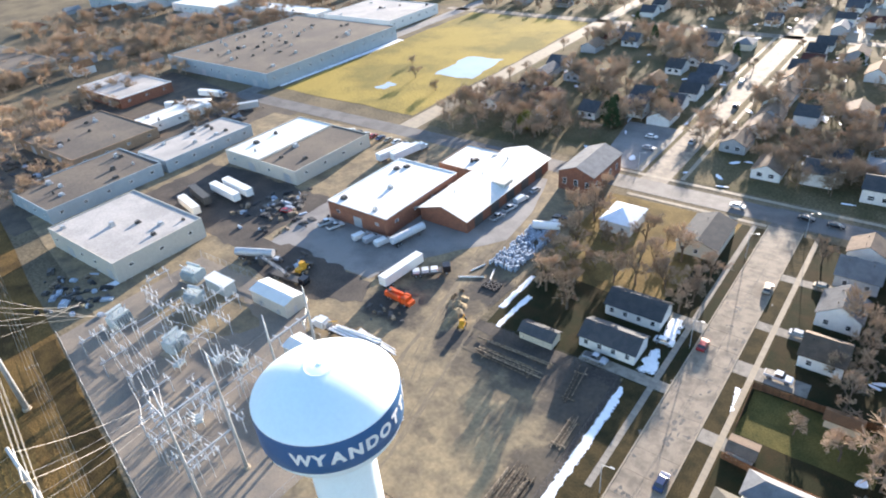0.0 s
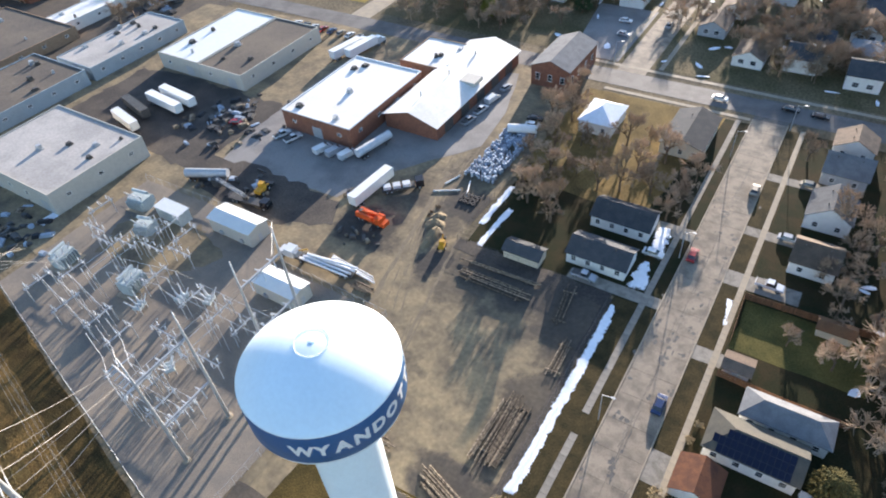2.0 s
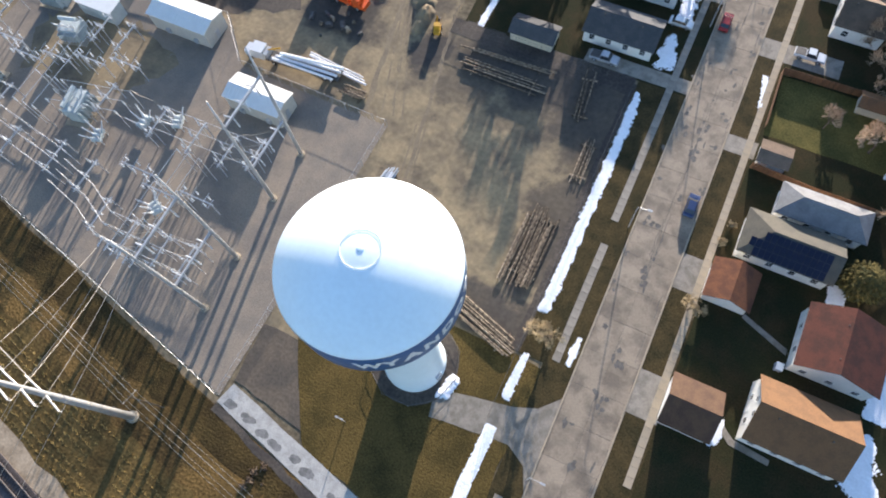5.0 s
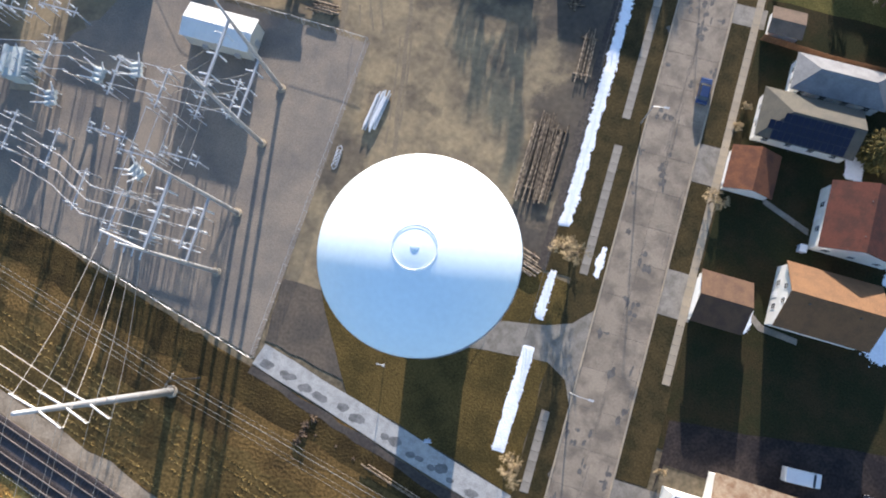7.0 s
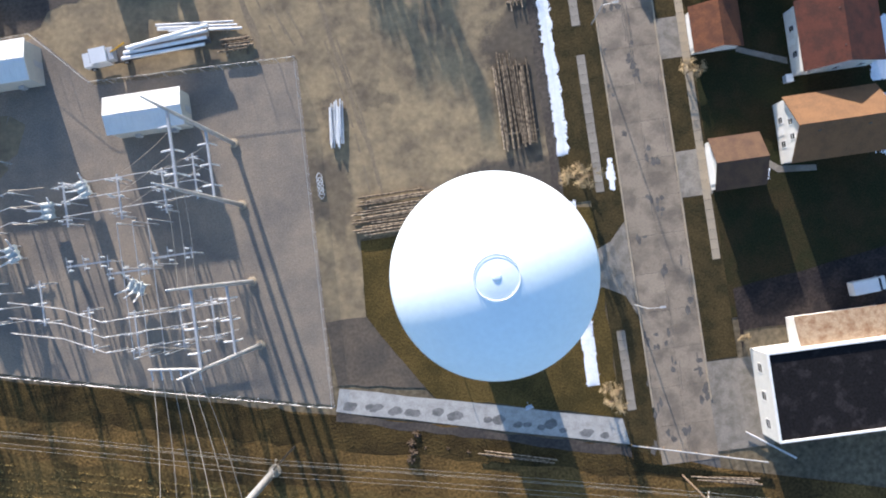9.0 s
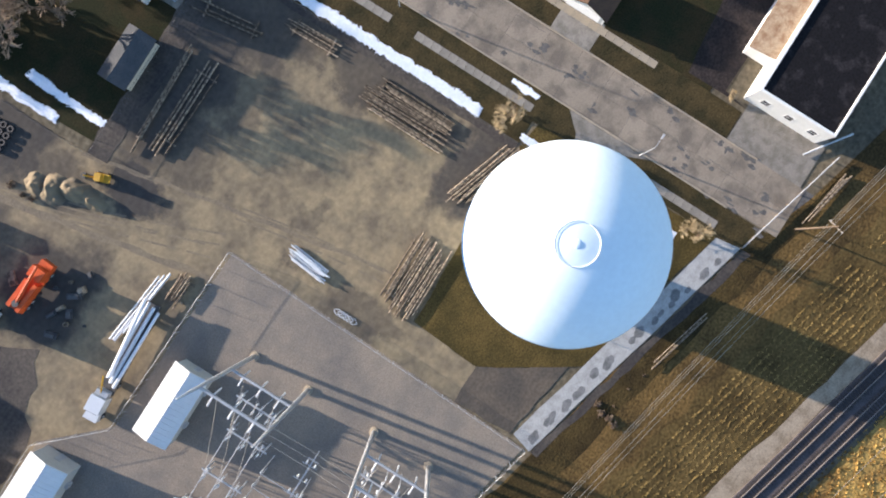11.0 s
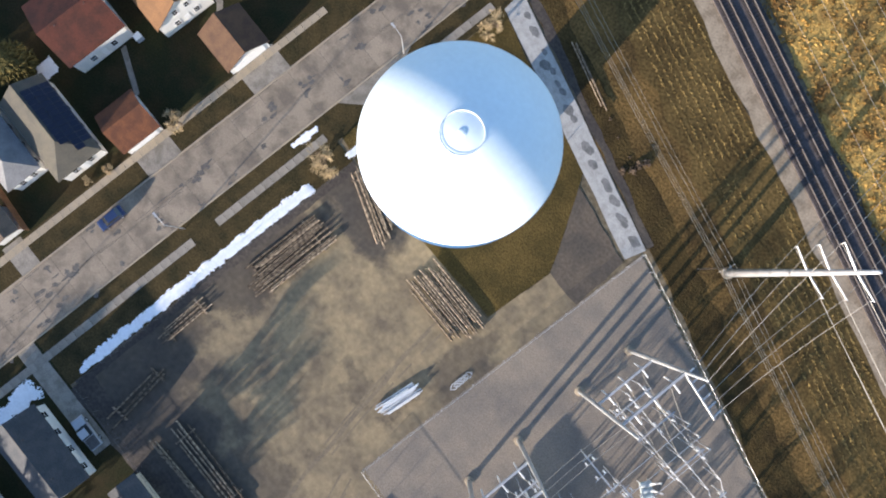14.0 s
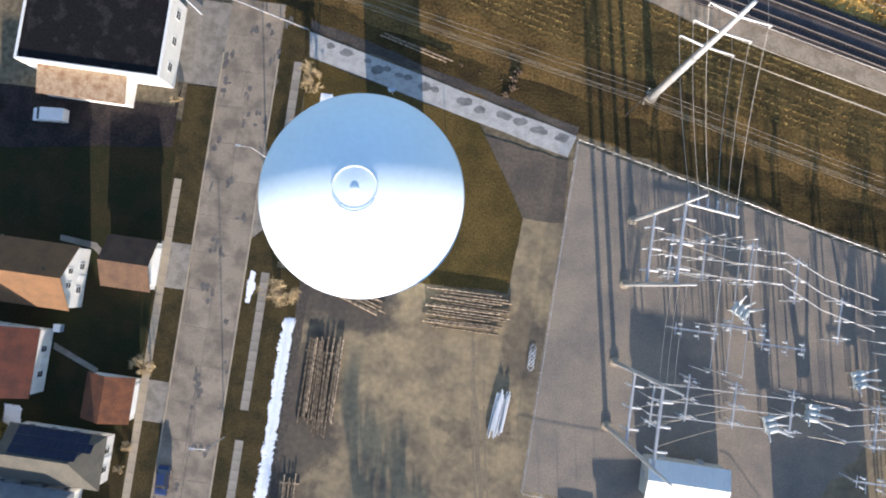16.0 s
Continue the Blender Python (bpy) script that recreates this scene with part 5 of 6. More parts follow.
heap = bare_tree(977, 2.6, 1.2, BARK, "dark heap of cut branches and roots", 4, 0.05)
heap.name = "brush_pile"
heap["category"], heap["group"] = "brush pile", "brush piles"
for twig in heap.children:
    twig["kind"] = "stuff"
heap.matrix_basis = pose(-15.2, -25.0, 0, 60, 0, 20)
rnd = random.Random(12)
for k in range(4):
    copy_thing(heap, pose(-33 + rnd.gauss(0, 1.6), 70 + rnd.gauss(0, 3.4), 0.1, rnd.uniform(50, 85), 0, rnd.uniform(0, 360)) @ Matrix.Scale(rnd.uniform(0.7, 1.2), 4))
copy_thing(heap, pose(-14.4, -24.2, 0, 80, 0, 200))
copy_thing(heap, pose(-16.3, -26.4, 0, 78, 0, 60))
for k in range(6):
    copy_thing(heap, pose(-13 + 3.1 * k, -25.4 - 0.78 * k + rnd.uniform(-0.3, 0.3), 0, rnd.uniform(72, 86), 0, rnd.uniform(0, 360)) @ Matrix.Scale(rnd.uniform(0.35, 0.6), 4))
copy_thing(heap, pose(-16.2, -24.6, 0, 75, 0, 120))



def mound(x, y, sx, sy, h, rz, seed, label):
    """A tipped heap of earth with a lumpy skin."""
    r2 = random.Random(seed)
    off = r2.uniform(0, 50)
    b = B()
    n = 18
    vs = [[None] * (n + 1) for q in range(n + 1)]
    for i in range(n + 1):
        for j in range(n + 1):
            u, v = 2 * i / n - 1, 2 * j / n - 1
            d = math.hypot(u, v) + 0.28 * noise.noise((u * 2.1 + off, v * 2.1, 1.0))
            z = h * max(0.0, 1 - d) ** 0.9 * (1 + 0.4 * noise.noise((u * 4, v * 4 + off, 5.0)))
            vs[i][j] = b.verts.new((u * sx, v * sy, z - 0.02))
    for i in range(n):
        for j in range(n):
            b.faces.new([vs[i][j], vs[i + 1][j], vs[i + 1][j + 1], vs[i][j + 1]])
    o = tagged(part("earth_mound", b, DIRT, smooth=True), label, "earth mound", "earth mounds", kind="stuff")
    o.matrix_basis = pose(x, y, 0, 0, 0, rz)


mound(-31.6, 66.6, 2.6, 2.2, 1.7, 20, 1, "lumpy heap of tipped tan earth")
mound(-30.0, 63.6, 3.2, 1.8, 1.9, 100, 2, "lumpy heap of tipped tan earth")
mound(-29.8, 60.8, 2.8, 1.5, 1.4, 80, 3, "lumpy heap of tipped tan earth")
mound(-32.4, 69.4, 2.0, 1.8, 1.1, 40, 4, "low spread heap of brown earth")

# tussocks of dry grass along the railway
rnd = random.Random(77)
bm = B()
south = B()
for i in range(20000):
    u = rnd.uniform(-120, 60)
    line = -60.0 + (u - 15.4) * -0.244
    up = rnd.random() < 0.5
    x, y = u, line + (7.6 + 1.2 * rnd.randrange(9) + rnd.gauss(0, 0.1) if up else -rnd.uniform(3.4, 26))
    if up and noise.noise((x * 0.12, y * 0.12, 3)) < -0.3:
        continue
    s = rnd.uniform(0.2, 0.5) * (0.62 if up else 1.5)
    for k in range(3):
        a = rnd.uniform(0, 6.283)
        dx, dy = s * math.cos(a), s * math.sin(a)
        tip = (x + rnd.uniform(-0.3, 0.3), y + rnd.uniform(-0.22, 0.22), s * rnd.uniform(0.3, 0.6) * (1.0 if up else 0.75))
        t = bm if up else south
        t.faces.new([t.verts.new((x + dx * 0.5, y + dy * 0.5, 0)), t.verts.new((x - dx * 0.5, y - dy * 0.5, 0)), t.verts.new(tip)])
tagged(part("grass_tussocks", bm, TUSSOCK), "dry brown grass tussocks along the railway", "grass", kind="stuff")
tagged(part("straw_tussocks", south, STRAW), "tall straw-gold grass tussocks south of the railway", "grass", kind="stuff")

# ---- railway ----
track = thing("railway_track", "double railway track on dark ballast", "railway", kind="structure")
ang = math.degrees(math.atan2(-15.4, 63.1))
track.matrix_basis = pose(-16.1, -54.4, 0, 0, 0, ang)
bm = B()
slab3(bm, [(-420, -1.2, 0.25), (200, -1.2, 0.25), (200, 5.5, 0.25), (-420, 5.5, 0.25)], 0.3)
part("ballast", bm, BALLAST, track, "dark crushed stone ballast")
sl = B()
for c in (0.3, 4.0):
    for s in (-0.72, 0.72):
        bm = B()
        box(bm, -420, c + s - 0.05, 0.33, 200, c + s + 0.05, 0.52)
        part("rail", bm, RAIL, track)
    k = -110.0
    while k < 70:
        box(sl, k, c - 1.3, 0.2, k + 0.24, c + 1.3, 0.34)
        k += 0.6
part("sleepers", sl, SLEEPER, track, "dark creosoted timber sleepers")["kind"] = "stuff"


# ---- overhead lines ----
def wires(name, label, pairs, sag=0.6, r=0.03):
    bm = B()
    for a, b in pairs:
        a, b = Vector(a), Vector(b)
        k = 10
        last = a
        for i in range(1, k + 1):
            t = i / k
            p = a.lerp(b, t) - Vector((0, 0, sag * 4 * t * (1 - t)))
            tube(bm, last, p, r, n=3, caps=False)
            last = p
    return tagged(part(name, bm, WIRE), label, "power line", kind="stuff")


def pylon(x, y):
    t = thing("pylon", "tall galvanised steel monopole pylon with paired crossarms", "pylon", x, y, 0, math.degrees(math.atan2(RY, RX)), "pylons")
    bm = B()
    lathe(bm, [(0.95, 0), (0.95, 0.5), (0.7, 0.55)], 20)
    part("footing", bm, WALKWAY, t, "round concrete footing")
    bm = B()
    lathe(bm, [(0.62, 0.5), (0.5, 15), (0.36, 27), (0.22, 35)], 16)
    part("pole", bm, STEEL, t, smooth=True)
    for z in (22, 26.6, 31.2):
        for s in (-1, 1):
            bm = B()
            tube(bm, (0, 0, z), (s * 3.6, 0, z + 0.5), 0.16, 0.08, 6)
            arm = part("crossarm", bm, STEEL, t)
            bm = B()
            tube(bm, (s * 3.5, 0, z + 0.4), (s * 3.5, 0, z - 0.15), 0.045, 0.045, 6)
            part("insulator", bm, PORCELAIN, arm)
    return t


pylons = [(-37.2, -26.0), (-92, -14.0)]
p0 = pylon(*pylons[0])
copy_thing(p0, pose(pylons[1][0], pylons[1][1], 0, 0, 0, math.degrees(math.atan2(RY, RX))))
copy_thing(p0, pose(-148, -0.6, 0, 0, 0, math.degrees(math.atan2(RY, RX))))
pr, tops = [], []
for z in (21.9, 26.5, 31.1):
    for s in (-3.5, 3.5):
        tops.append((pylons[0][0] + s * RX, pylons[0][1] + s * RY, z))
        b = (pylons[1][0] + s * RX, pylons[1][1] + s * RY, z)
        pr.append((b, (-96 + s * 1.3 + (z - 25) * 0.3, 8, 12.0)))
tops.sort(key=lambda p: p[0] - 0.3 * p[2])
for k, a in enumerate(tops):
    pr.append((a, (-43.3 + 1.2 * k, -6.9 - 0.14 * k, 22.2)))
    pr.append((a, (a[0] + 24, -220, a[2] + 2)))
    for q in (1, 2):
        nx, ny = (pylons[1], (-148, -0.6))[q - 1]
        px, py = (pylons[0], pylons[1])[q - 1]
        pr.append(((a[0] - pylons[0][0] + px, a[1] - pylons[0][1] + py, a[2]), (a[0] - pylons[0][0] + nx, a[1] - pylons[0][1] + ny, a[2])))
wires("pylon_lines", "high-voltage lines from pylons to the substation", pr, 0.8)
UPOLES = [(25.4, -34.9), (-33.7, -22.7), (-90, -9.6), (-146, 3.6), (84, -49)]


def upole(x, y, rz, h=11.0):
    t = thing("utility_pole", "wooden utility pole with a crossarm", "utility pole", x, y, 0, rz, "utility poles")
    bm = B()
    tube(bm, (0, 0, 0), (0, 0, h), 0.16, 0.1, 8)
    part("pole", bm, BARK, t)
    bm = B()
    box(bm, -0.06, -1.3, h - 0.75, 0.06, 1.3, h - 0.6)
    part("crossarm", bm, LOG, t)
    for s in (-1.15, -0.5, 0.5, 1.15):
        bm = B()
        tube(bm, (0, s, h - 0.6), (0, s, h - 0.35), 0.06, 0.04, 6)
        part("insulator", bm, PORCELAIN, t)
    return t


u0 = upole(*UPOLES[0], ang)
for x, y in UPOLES[1:]:
    copy_thing(u0, pose(x, y, 0, 0, 0, ang))
srt = sorted(UPOLES)
pr = []
ca, sa = math.cos(radians(ang + 90)), math.sin(radians(ang + 90))
for (ax, ay), (bx, by) in zip(srt, srt[1:]):
    for s in (-1.15, -0.5, 0.5, 1.15):
        pr.append(((ax + s * ca, ay + s * sa, 10.65), (bx + s * ca, by + s * sa, 10.65)))
    pr.append(((ax, ay, 8.6), (bx, by, 8.6)))
wires("rail_side_lines", "distribution cables along the railway", pr, 0.7, 0.022)
# long high lines over the railway
pr = []
for off, z in ((-2, 26), (2, 26), (6, 24), (10, 24), (14, 22)):
    pr.append(((-430, 58 - off - 4, z), (220, -104 - off + 4, z)))
wires("transmission_lines", "high transmission cables along the railway", pr, 1.0, 0.022)
for x, y in ((21.7, 36.3), (22.0, -8.0), (21.6, 82), (21.6, 124), (-22.6, 158), (32.2, 142)):
    t = thing("street_lamp", "slim grey street lamp with a short arm", "street lamp", x, y, 0, 0, "street lamps")
    bm = B()
    tube(bm, (0, 0, 0), (0, 0, 7.6), 0.1, 0.06, 8)
    part("pole", bm, STEEL, t)
    bm = B()
    tube(bm, (0, 0, 7.5), (1.8, 0, 8.0), 0.045, n=5)
    part("arm", bm, STEEL, t)
    bm = B()
    box(bm, 1.5, -0.14, 7.92, 2.25, 0.14, 8.1)
    part("lamp_head", bm, STEEL, t)
ll = thing("lawn_lamp", "short lamp post on the tower lawn", "lamp post", -6.4, -12.2)
bm = B()
tube(bm, (0, 0, 0), (0, 0, 4.2), 0.07, 0.05, 8)
part("pole", bm, STEEL, ll)
bm = B()
tube(bm, (-0.4, 0, 4.2), (0.4, 0, 4.2), 0.05, n=6)
part("arm", bm, STEEL, ll)
for s in (-0.45, 0.45):
    bm = B()
    box(bm, s - 0.18, -0.14, 4.1, s + 0.18, 0.14, 4.3)
    part("lamp_head", bm, STEEL, ll)
sn = thing("sign_post", "pale blue sign board on a thin post", "sign", 3.4, -20.7, 0, 12)
bm = B()
tube(bm, (0, 0, 0), (0, 0, 2.6), 0.05, n=6)
part("post", bm, STEEL, sn)
bm = B()
box(bm, -0.6, -0.45, 1.9, 0.6, -0.38, 2.7)
box(bm, -0.5, -0.39, 2.2, 0.5, 0.06, 2.3)
part("board", bm, REELGREY, sn)
gr = thing("guard_rail", "pale timber guard rail across the street's end", "guard rail", 18.3, -29.2)
for i in range(9):
    bm = B()
    tube(bm, (2.4 * i, -0.62 * i, 0), (2.4 * i, -0.62 * i, 0.8), 0.09, n=6)
    part("post", bm, LOG, gr)
bm = B()
slab3(bm, [(0, 0.06, 0.85), (20, -5.1, 0.85), (20, -5.22, 0.85), (0, -0.06, 0.85)], 0.3)
part("rail", bm, STEEL, gr)
bp = stack(31.9, -36.3, 80, 4, 9.4, 1.3, "old timbers lying beside the railway", LOG, 0.14, 1, 12, False)
bp2 = stack(0.5, -28.7, 76.5, 3, 13, 0.8, "long thin poles dropped on the grass", LOG, 0.1, 1, 13, False)
bp3 = stack(39.3, -31.9, 55.3, 1, 9.8, 0.3, "single pale pole lying on the ground", PALEPOLE, 0.16, 1, 14, False)


# ---- substation ----
def control_house(x0, x1, y0, y1, h, label):
    t = thing("control_house", label, "control building", (x0 + x1) / 2, (y0 + y1) / 2, 0, 0, "control houses")
    a, c = (x1 - x0) / 2, (y1 - y0) / 2
    bm = B()
    gable_walls(bm, -a, a, -c, c, h, 0.7, "x", 0.5)
    part("wall", bm, SHEDWALL, t)
    gable_roof(-a, a, -c, c, h, 0.7, "x", 0.5, 0.25, t, SHEDROOF, 0.1)
    n = int(2 * a / 0.8)
    for s in (-1, 1):
        bm = B()
        for i in range(n + 1):
            px = -a + 2 * a * i / n
            slab3(bm, [(px - 0.03, 0, h + 0.86), (px + 0.03, 0, h + 0.86), (px + 0.03, s * (c + 0.2), h + 0.12), (px - 0.03, s * (c + 0.2), h + 0.12)], 0.05)
        part("roof_ribs", bm, SHEDROOF, t)
    bm = B()
    box(bm, a - 0.03, -0.5, 0.1, a + 0.06, 0.5, 2.2)
    part("door", bm, STEEL, t)
    for i in range(2):
        bm = B()
        box(bm, -a * 0.5 + a * i, -c - 0.5, 0.6, -a * 0.5 + a * i + 0.9, -c, 1.6)
        part("air_conditioner", bm, STEEL, t)


control_house(-79.5, -65.8, 39.7, 45.8, 4.2, "tan control house with a white ribbed metal roof")
control_house(-54.6, -42.9, 29.4, 34.8, 3.9, "small control house with a white ribbed metal roof")


def deadend(y0, y1, label):
    t = thing("line_structure", label, "line structure", -36.8, (y0 + y1) / 2, 0, 0, "line structures")
    d = abs(y1 - y0) / 2
    for s in (-1, 1):
        bm = B()
        lathe(bm, [(0.75, 0), (0.75, 0.35), (0.5, 0.4)], 16)
        f = part("footing", bm, WALKWAY, t, "round concrete footing")
        f.location = (0, s * d, 0)
        bm = B()
        lathe(bm, [(0.38, 0.3), (0.31, 12), (0.23, 22), (0.1, 29.5)], 12)
        f = part("pole", bm, STEEL, t, smooth=True)
        f.location = (0, s * d, 0)
    for z in (11.2, 23.0):
        bm = B()
        box(bm, -0.16, -d, z - 0.16, 0.16, d, z + 0.16)
        beam = part("beam", bm, STEEL, t)
        for k in (-0.6, 0, 0.6):
            bm = B()
            tube(bm, (-0.2, k * d, z - 0.2), (-1.6, k * d, z - 0.5), 0.13, 0.13, 6)
            part("insulator", bm, PORCELAIN, beam)
            bm = B()
            tube(bm, (0.2, k * d, z - 0.2), (0.5, k * d, z - 2.2), 0.12, 0.12, 6)
            part("insulator", bm, PORCELAIN, beam)


deadend(16.1, 26.0, "tall galvanised steel frame with two crossbeams")
deadend(-6.2, 3.9, "tall galvanised steel frame beside the railway fence")


def switch_rack(x, y, w, h, rz=0):
    """A low steel stand with three insulator pairs and a bar."""
    t = thing("switch_rack", "galvanised steel switch stand with porcelain insulators", "switchgear", x, y, 0, rz, "switch racks")
    for s in (-1, 1):
        bm = B()
        tube(bm, (0, s * w / 2, 0), (0, s * w / 2, h), 0.12, n=6)
        part("post", bm, STEEL, t)
    bm = B()
    box(bm, -0.12, -w / 2 - 0.5, h - 0.15, 0.12, w / 2 + 0.5, h + 0.1)
    part("beam", bm, STEEL, t)
    for k in (-1, 0, 1):
        for s in (-0.7, 0.7):
            bm = B()
            for j in range(4):
                tube(bm, (s, k * w * 0.42, h + 0.1 + 0.28 * j), (s, k * w * 0.42, h + 0.34 + 0.28 * j), 0.16, 0.09, 6)
            part("insulator", bm, PORCELAIN, t)
        bm = B()
        tube(bm, (-1.1, k * w * 0.42, h + 1.3), (1.3, k * w * 0.42, h + 1.55), 0.05, n=5)
        part("blade", bm, STEEL, t)
    for yy in (-w / 2, w / 2 - 0.12):
        bm = B()
        box(bm, -0.9, yy, h - 0.05, 0.9, yy + 0.12, h + 0.08)
        part("bracket", bm, STEEL, t)
    return t


sb = thing("strain_bar", "long galvanised strain bar holding the incoming lines", "line structure", -36.8, -6.2)
bm = B()
tube(bm, (0.1, 0, 22.4), (-6.8, 0.8, 22.4), 0.15, n=6)
part("bar", bm, STEEL, sb)
for k in range(6):
    bm = B()
    for q in range(4):
        tube(bm, (-6.5 + 1.2 * k, 0.7 - 0.14 * k - 0.34 * q, 22.35 - 0.04 * q), (-6.5 + 1.2 * k, 0.42 - 0.14 * k - 0.34 * q, 22.31 - 0.04 * q), 0.15, 0.08, 6)
    part("insulator", bm, PORCELAIN, sb)


sr = switch_rack(-47.0, 19.5, 6.0, 4.2)
for x, y, rz in ((-54, 19.5, 0), (-62.5, 19.5, 0), (-47, -1.5, 0), (-54, -1.5, 0), (-61, 0, 0), (-75, 20, 0), (-83, 26, 90), (-90, 24, 90), (-47, 9.5, 90), (-54, 8, 90), (-42, 21, 0), (-42, -1, 0), (-68, 5, 0), (-76, 6, 0), (-86, 5, 0),
                 (-96, 22, 90), (-102, 24, 90), (-108, 30, 0), (-86, 33, 0), (-80, 33, 0), (-76, 28, 90), (-98, 6, 0), (-60, 10, 90), (-94, 12, 0)):
    copy_thing(sr, pose(x, y, 0, 0, 0, rz))


def bus(pts, z, label="tubular aluminium bus bars on insulators"):
    t = thing("bus_bar", label, "bus bar", 0, 0)
    bm = B()
    for a, b in zip(pts, pts[1:]):
        tube(bm, (*a, z), (*b, z), 0.06, n=6)
    part("tube", bm, STEEL, t)
    (ax, ay), (bx, by) = pts[0], pts[1]
    d = math.hypot(bx - ax, by - ay)
    k = max(2, int(d / 6))
    for i in range(k + 1):
        px, py = ax + (bx - ax) * i / k, ay + (by - ay) * i / k
        bm = B()
        tube(bm, (px, py, z - 1.2), (px, py, z), 0.14, 0.1, 6)
        part("insulator", bm, PORCELAIN, t)
        bm = B()
        tube(bm, (px, py, 0), (px, py, z - 1.2), 0.07, n=5)
        part("post", bm, STEEL, t)


for k in (-2.3, 0, 2.3):
    bus([(-41, 20 + k), (-61.5, 19.6 + k)], 6.6)
    bus([(-40, -1 + k), (-58, -1.4 + k), (-64, 1.5 + k), (-72, 3.5 + k)], 6.2)
    bus([(-70, 20 + k), (-84, 17 + k)], 5.8)
    bus([(-74, 5 + k), (-98, 9 + k)], 5.8)
    bus([(-50.5 + k, 15), (-50.5 + k, -5)], 8.2)
    bus([(-86 + k, 32), (-86 + k, 12)], 7.4)
pr = []
for k in (-2.6, 0, 2.6):
    pr.append(((-37.0, 21 + k, 22.4), (-52, 20 + k, 6.7)))
    pr.append(((-37.0, -1.2 + k, 22.4), (-52, -1 + k, 6.3)))
    pr.append(((-37.5, 21 + k, 11), (-46, 20 + k, 5.6)))
    pr.append(((-37.5, -1.2 + k, 11), (-46, -1 + k, 5.6)))
    pr.append(((-37.2, 16.5, 23 + k), (-37.2, 3.5, 23 + k)))
    pr.append(((-64, 19.6 + k, 6.4), (-70, 20 + k, 5.8)))
    pr.append(((-98, 9 + k, 5.8), (-102, 14 + k, 4.4)))
wires("substation_jumpers", "slack jumper cables between substation frames", pr, 0.5, 0.03)


def transformer(x, y, rz, w, d, h, label):
    t = thing("transformer", label, "transformer", x, y, 0, rz, "transformers")
    bm = B()
    box(bm, -w / 2 - 1, -d / 2 - 1, 0, w / 2 + 1, d / 2 + 1, 0.25)
    part("pad", bm, WALKWAY, t, "concrete pad")
    bm = B()
    box(bm, -w / 2, -d / 2, 0.25, w / 2, d / 2, h)
    bmesh.ops.bevel(bm, geom=bm.edges[:], offset=0.12, segments=2, affect="EDGES")
    part("tank", bm, TRANSGREY, t)
    n = 7
    for s in (-1, 1):
        for i in range(n):
            px = -w / 2 + w * (i + 0.5) / n
            bm = B()
            box(bm, px - 0.09, s * d / 2, 0.8, px + 0.09, s * (d / 2 + 0.9), h - 0.5)
            part("radiator", bm, TRANSGREY, t)
    for i in range(3):
        px = -w / 2 + w * (i + 0.5) / 3
        bm = B()
        tube(bm, (px, -d * 0.2, h), (px * 1.25, -d * 0.5, h + 1.9), 0.22, 0.1, 8)
        part("bushing", bm, PORCELAIN, t)
    bm = B()
    tube(bm, (-w * 0.45, d * 0.3, h + 0.9), (w * 0.45, d * 0.3, h + 0.9), 0.42, n=12)
    part("conservator", bm, TRANSGREY, t)
    return t


transformer(-103.2, 37.6, 8, 5.4, 3.2, 3.6, "large pale green-grey oil transformer with fins")
transformer(-93.8, 31.4, 15, 4.2, 2.8, 3.2, "pale green-grey oil transformer with fins")
transformer(-102.5, 14.6, 100, 5.0, 3.0, 3.6, "pale green-grey transformer near the railway fence")
transformer(-80.5, 17.2, 100, 5.2, 3.0, 3.8, "pale green-grey transformer with tall bushings")
sg = thing("switchgear_cabinet", "white-topped metal switchgear cabinet", "switchgear", -91.8, 38.6, 0, 0)
bm = B()
box(bm, -4.4, -1.7, 0, 4.4, 1.7, 3.4)
part("cabinet", bm, TRANSGREY, sg)
bm = B()
slab3(bm, [(-4.6, -1.9, 3.55), (4.6, -1.9, 3.55), (4.6, 1.9, 3.7), (-4.6, 1.9, 3.7)], 0.12)
part("roof", bm, SHEDROOF, sg, "white metal roof")
cb = thing("circuit_breaker", "pale circuit breaker with splayed bushings", "circuit breaker", -67, 19.4)
bm = B()
for k in (-0.9, 0, 0.9):
    tube(bm, (-0.9, k, 1.6), (0.9, k, 1.6), 0.45, n=12)
part("tank", bm, TRANSGREY, cb)
for k in (-0.9, 0, 0.9):
    for s in (-1, 1):
        bm = B()
        tube(bm, (s * 0.6, k, 1.8), (s * 1.7, k * 1.8, 4.2), 0.2, 0.09, 8)
        part("bushing", bm, PORCELAIN, cb)
for sx in (-0.8, 0.8):
    for sy in (-1.1, 1.1):
        bm = B()
        box(bm, sx - 0.08, sy - 0.08, 0, sx + 0.08, sy + 0.08, 1.4)
        part("leg", bm, STEEL, cb)
for x, y in ((-61, 22), (-73.5, 13.4)):
    copy_thing(cb, pose(x, y, 0, 0, 0, 20))
copy_thing(cb, pose(-54.5, 5.5, 0, 0, 0, 60))


# ---- vehicles ----
def wheel(parent, x, y, r, w=0.24):
    bm = B()
    tube(bm, (x, y - w / 2, r), (x, y + w / 2, r), r, n=12)
    ob = part("wheel", bm, RUBBER, parent)
    bm = B()
    tube(bm, (x, y - w / 2 - 0.02, r), (x, y + w / 2 + 0.02, r), r * 0.55, n=10)
    part("rim", bm, STEEL, ob)


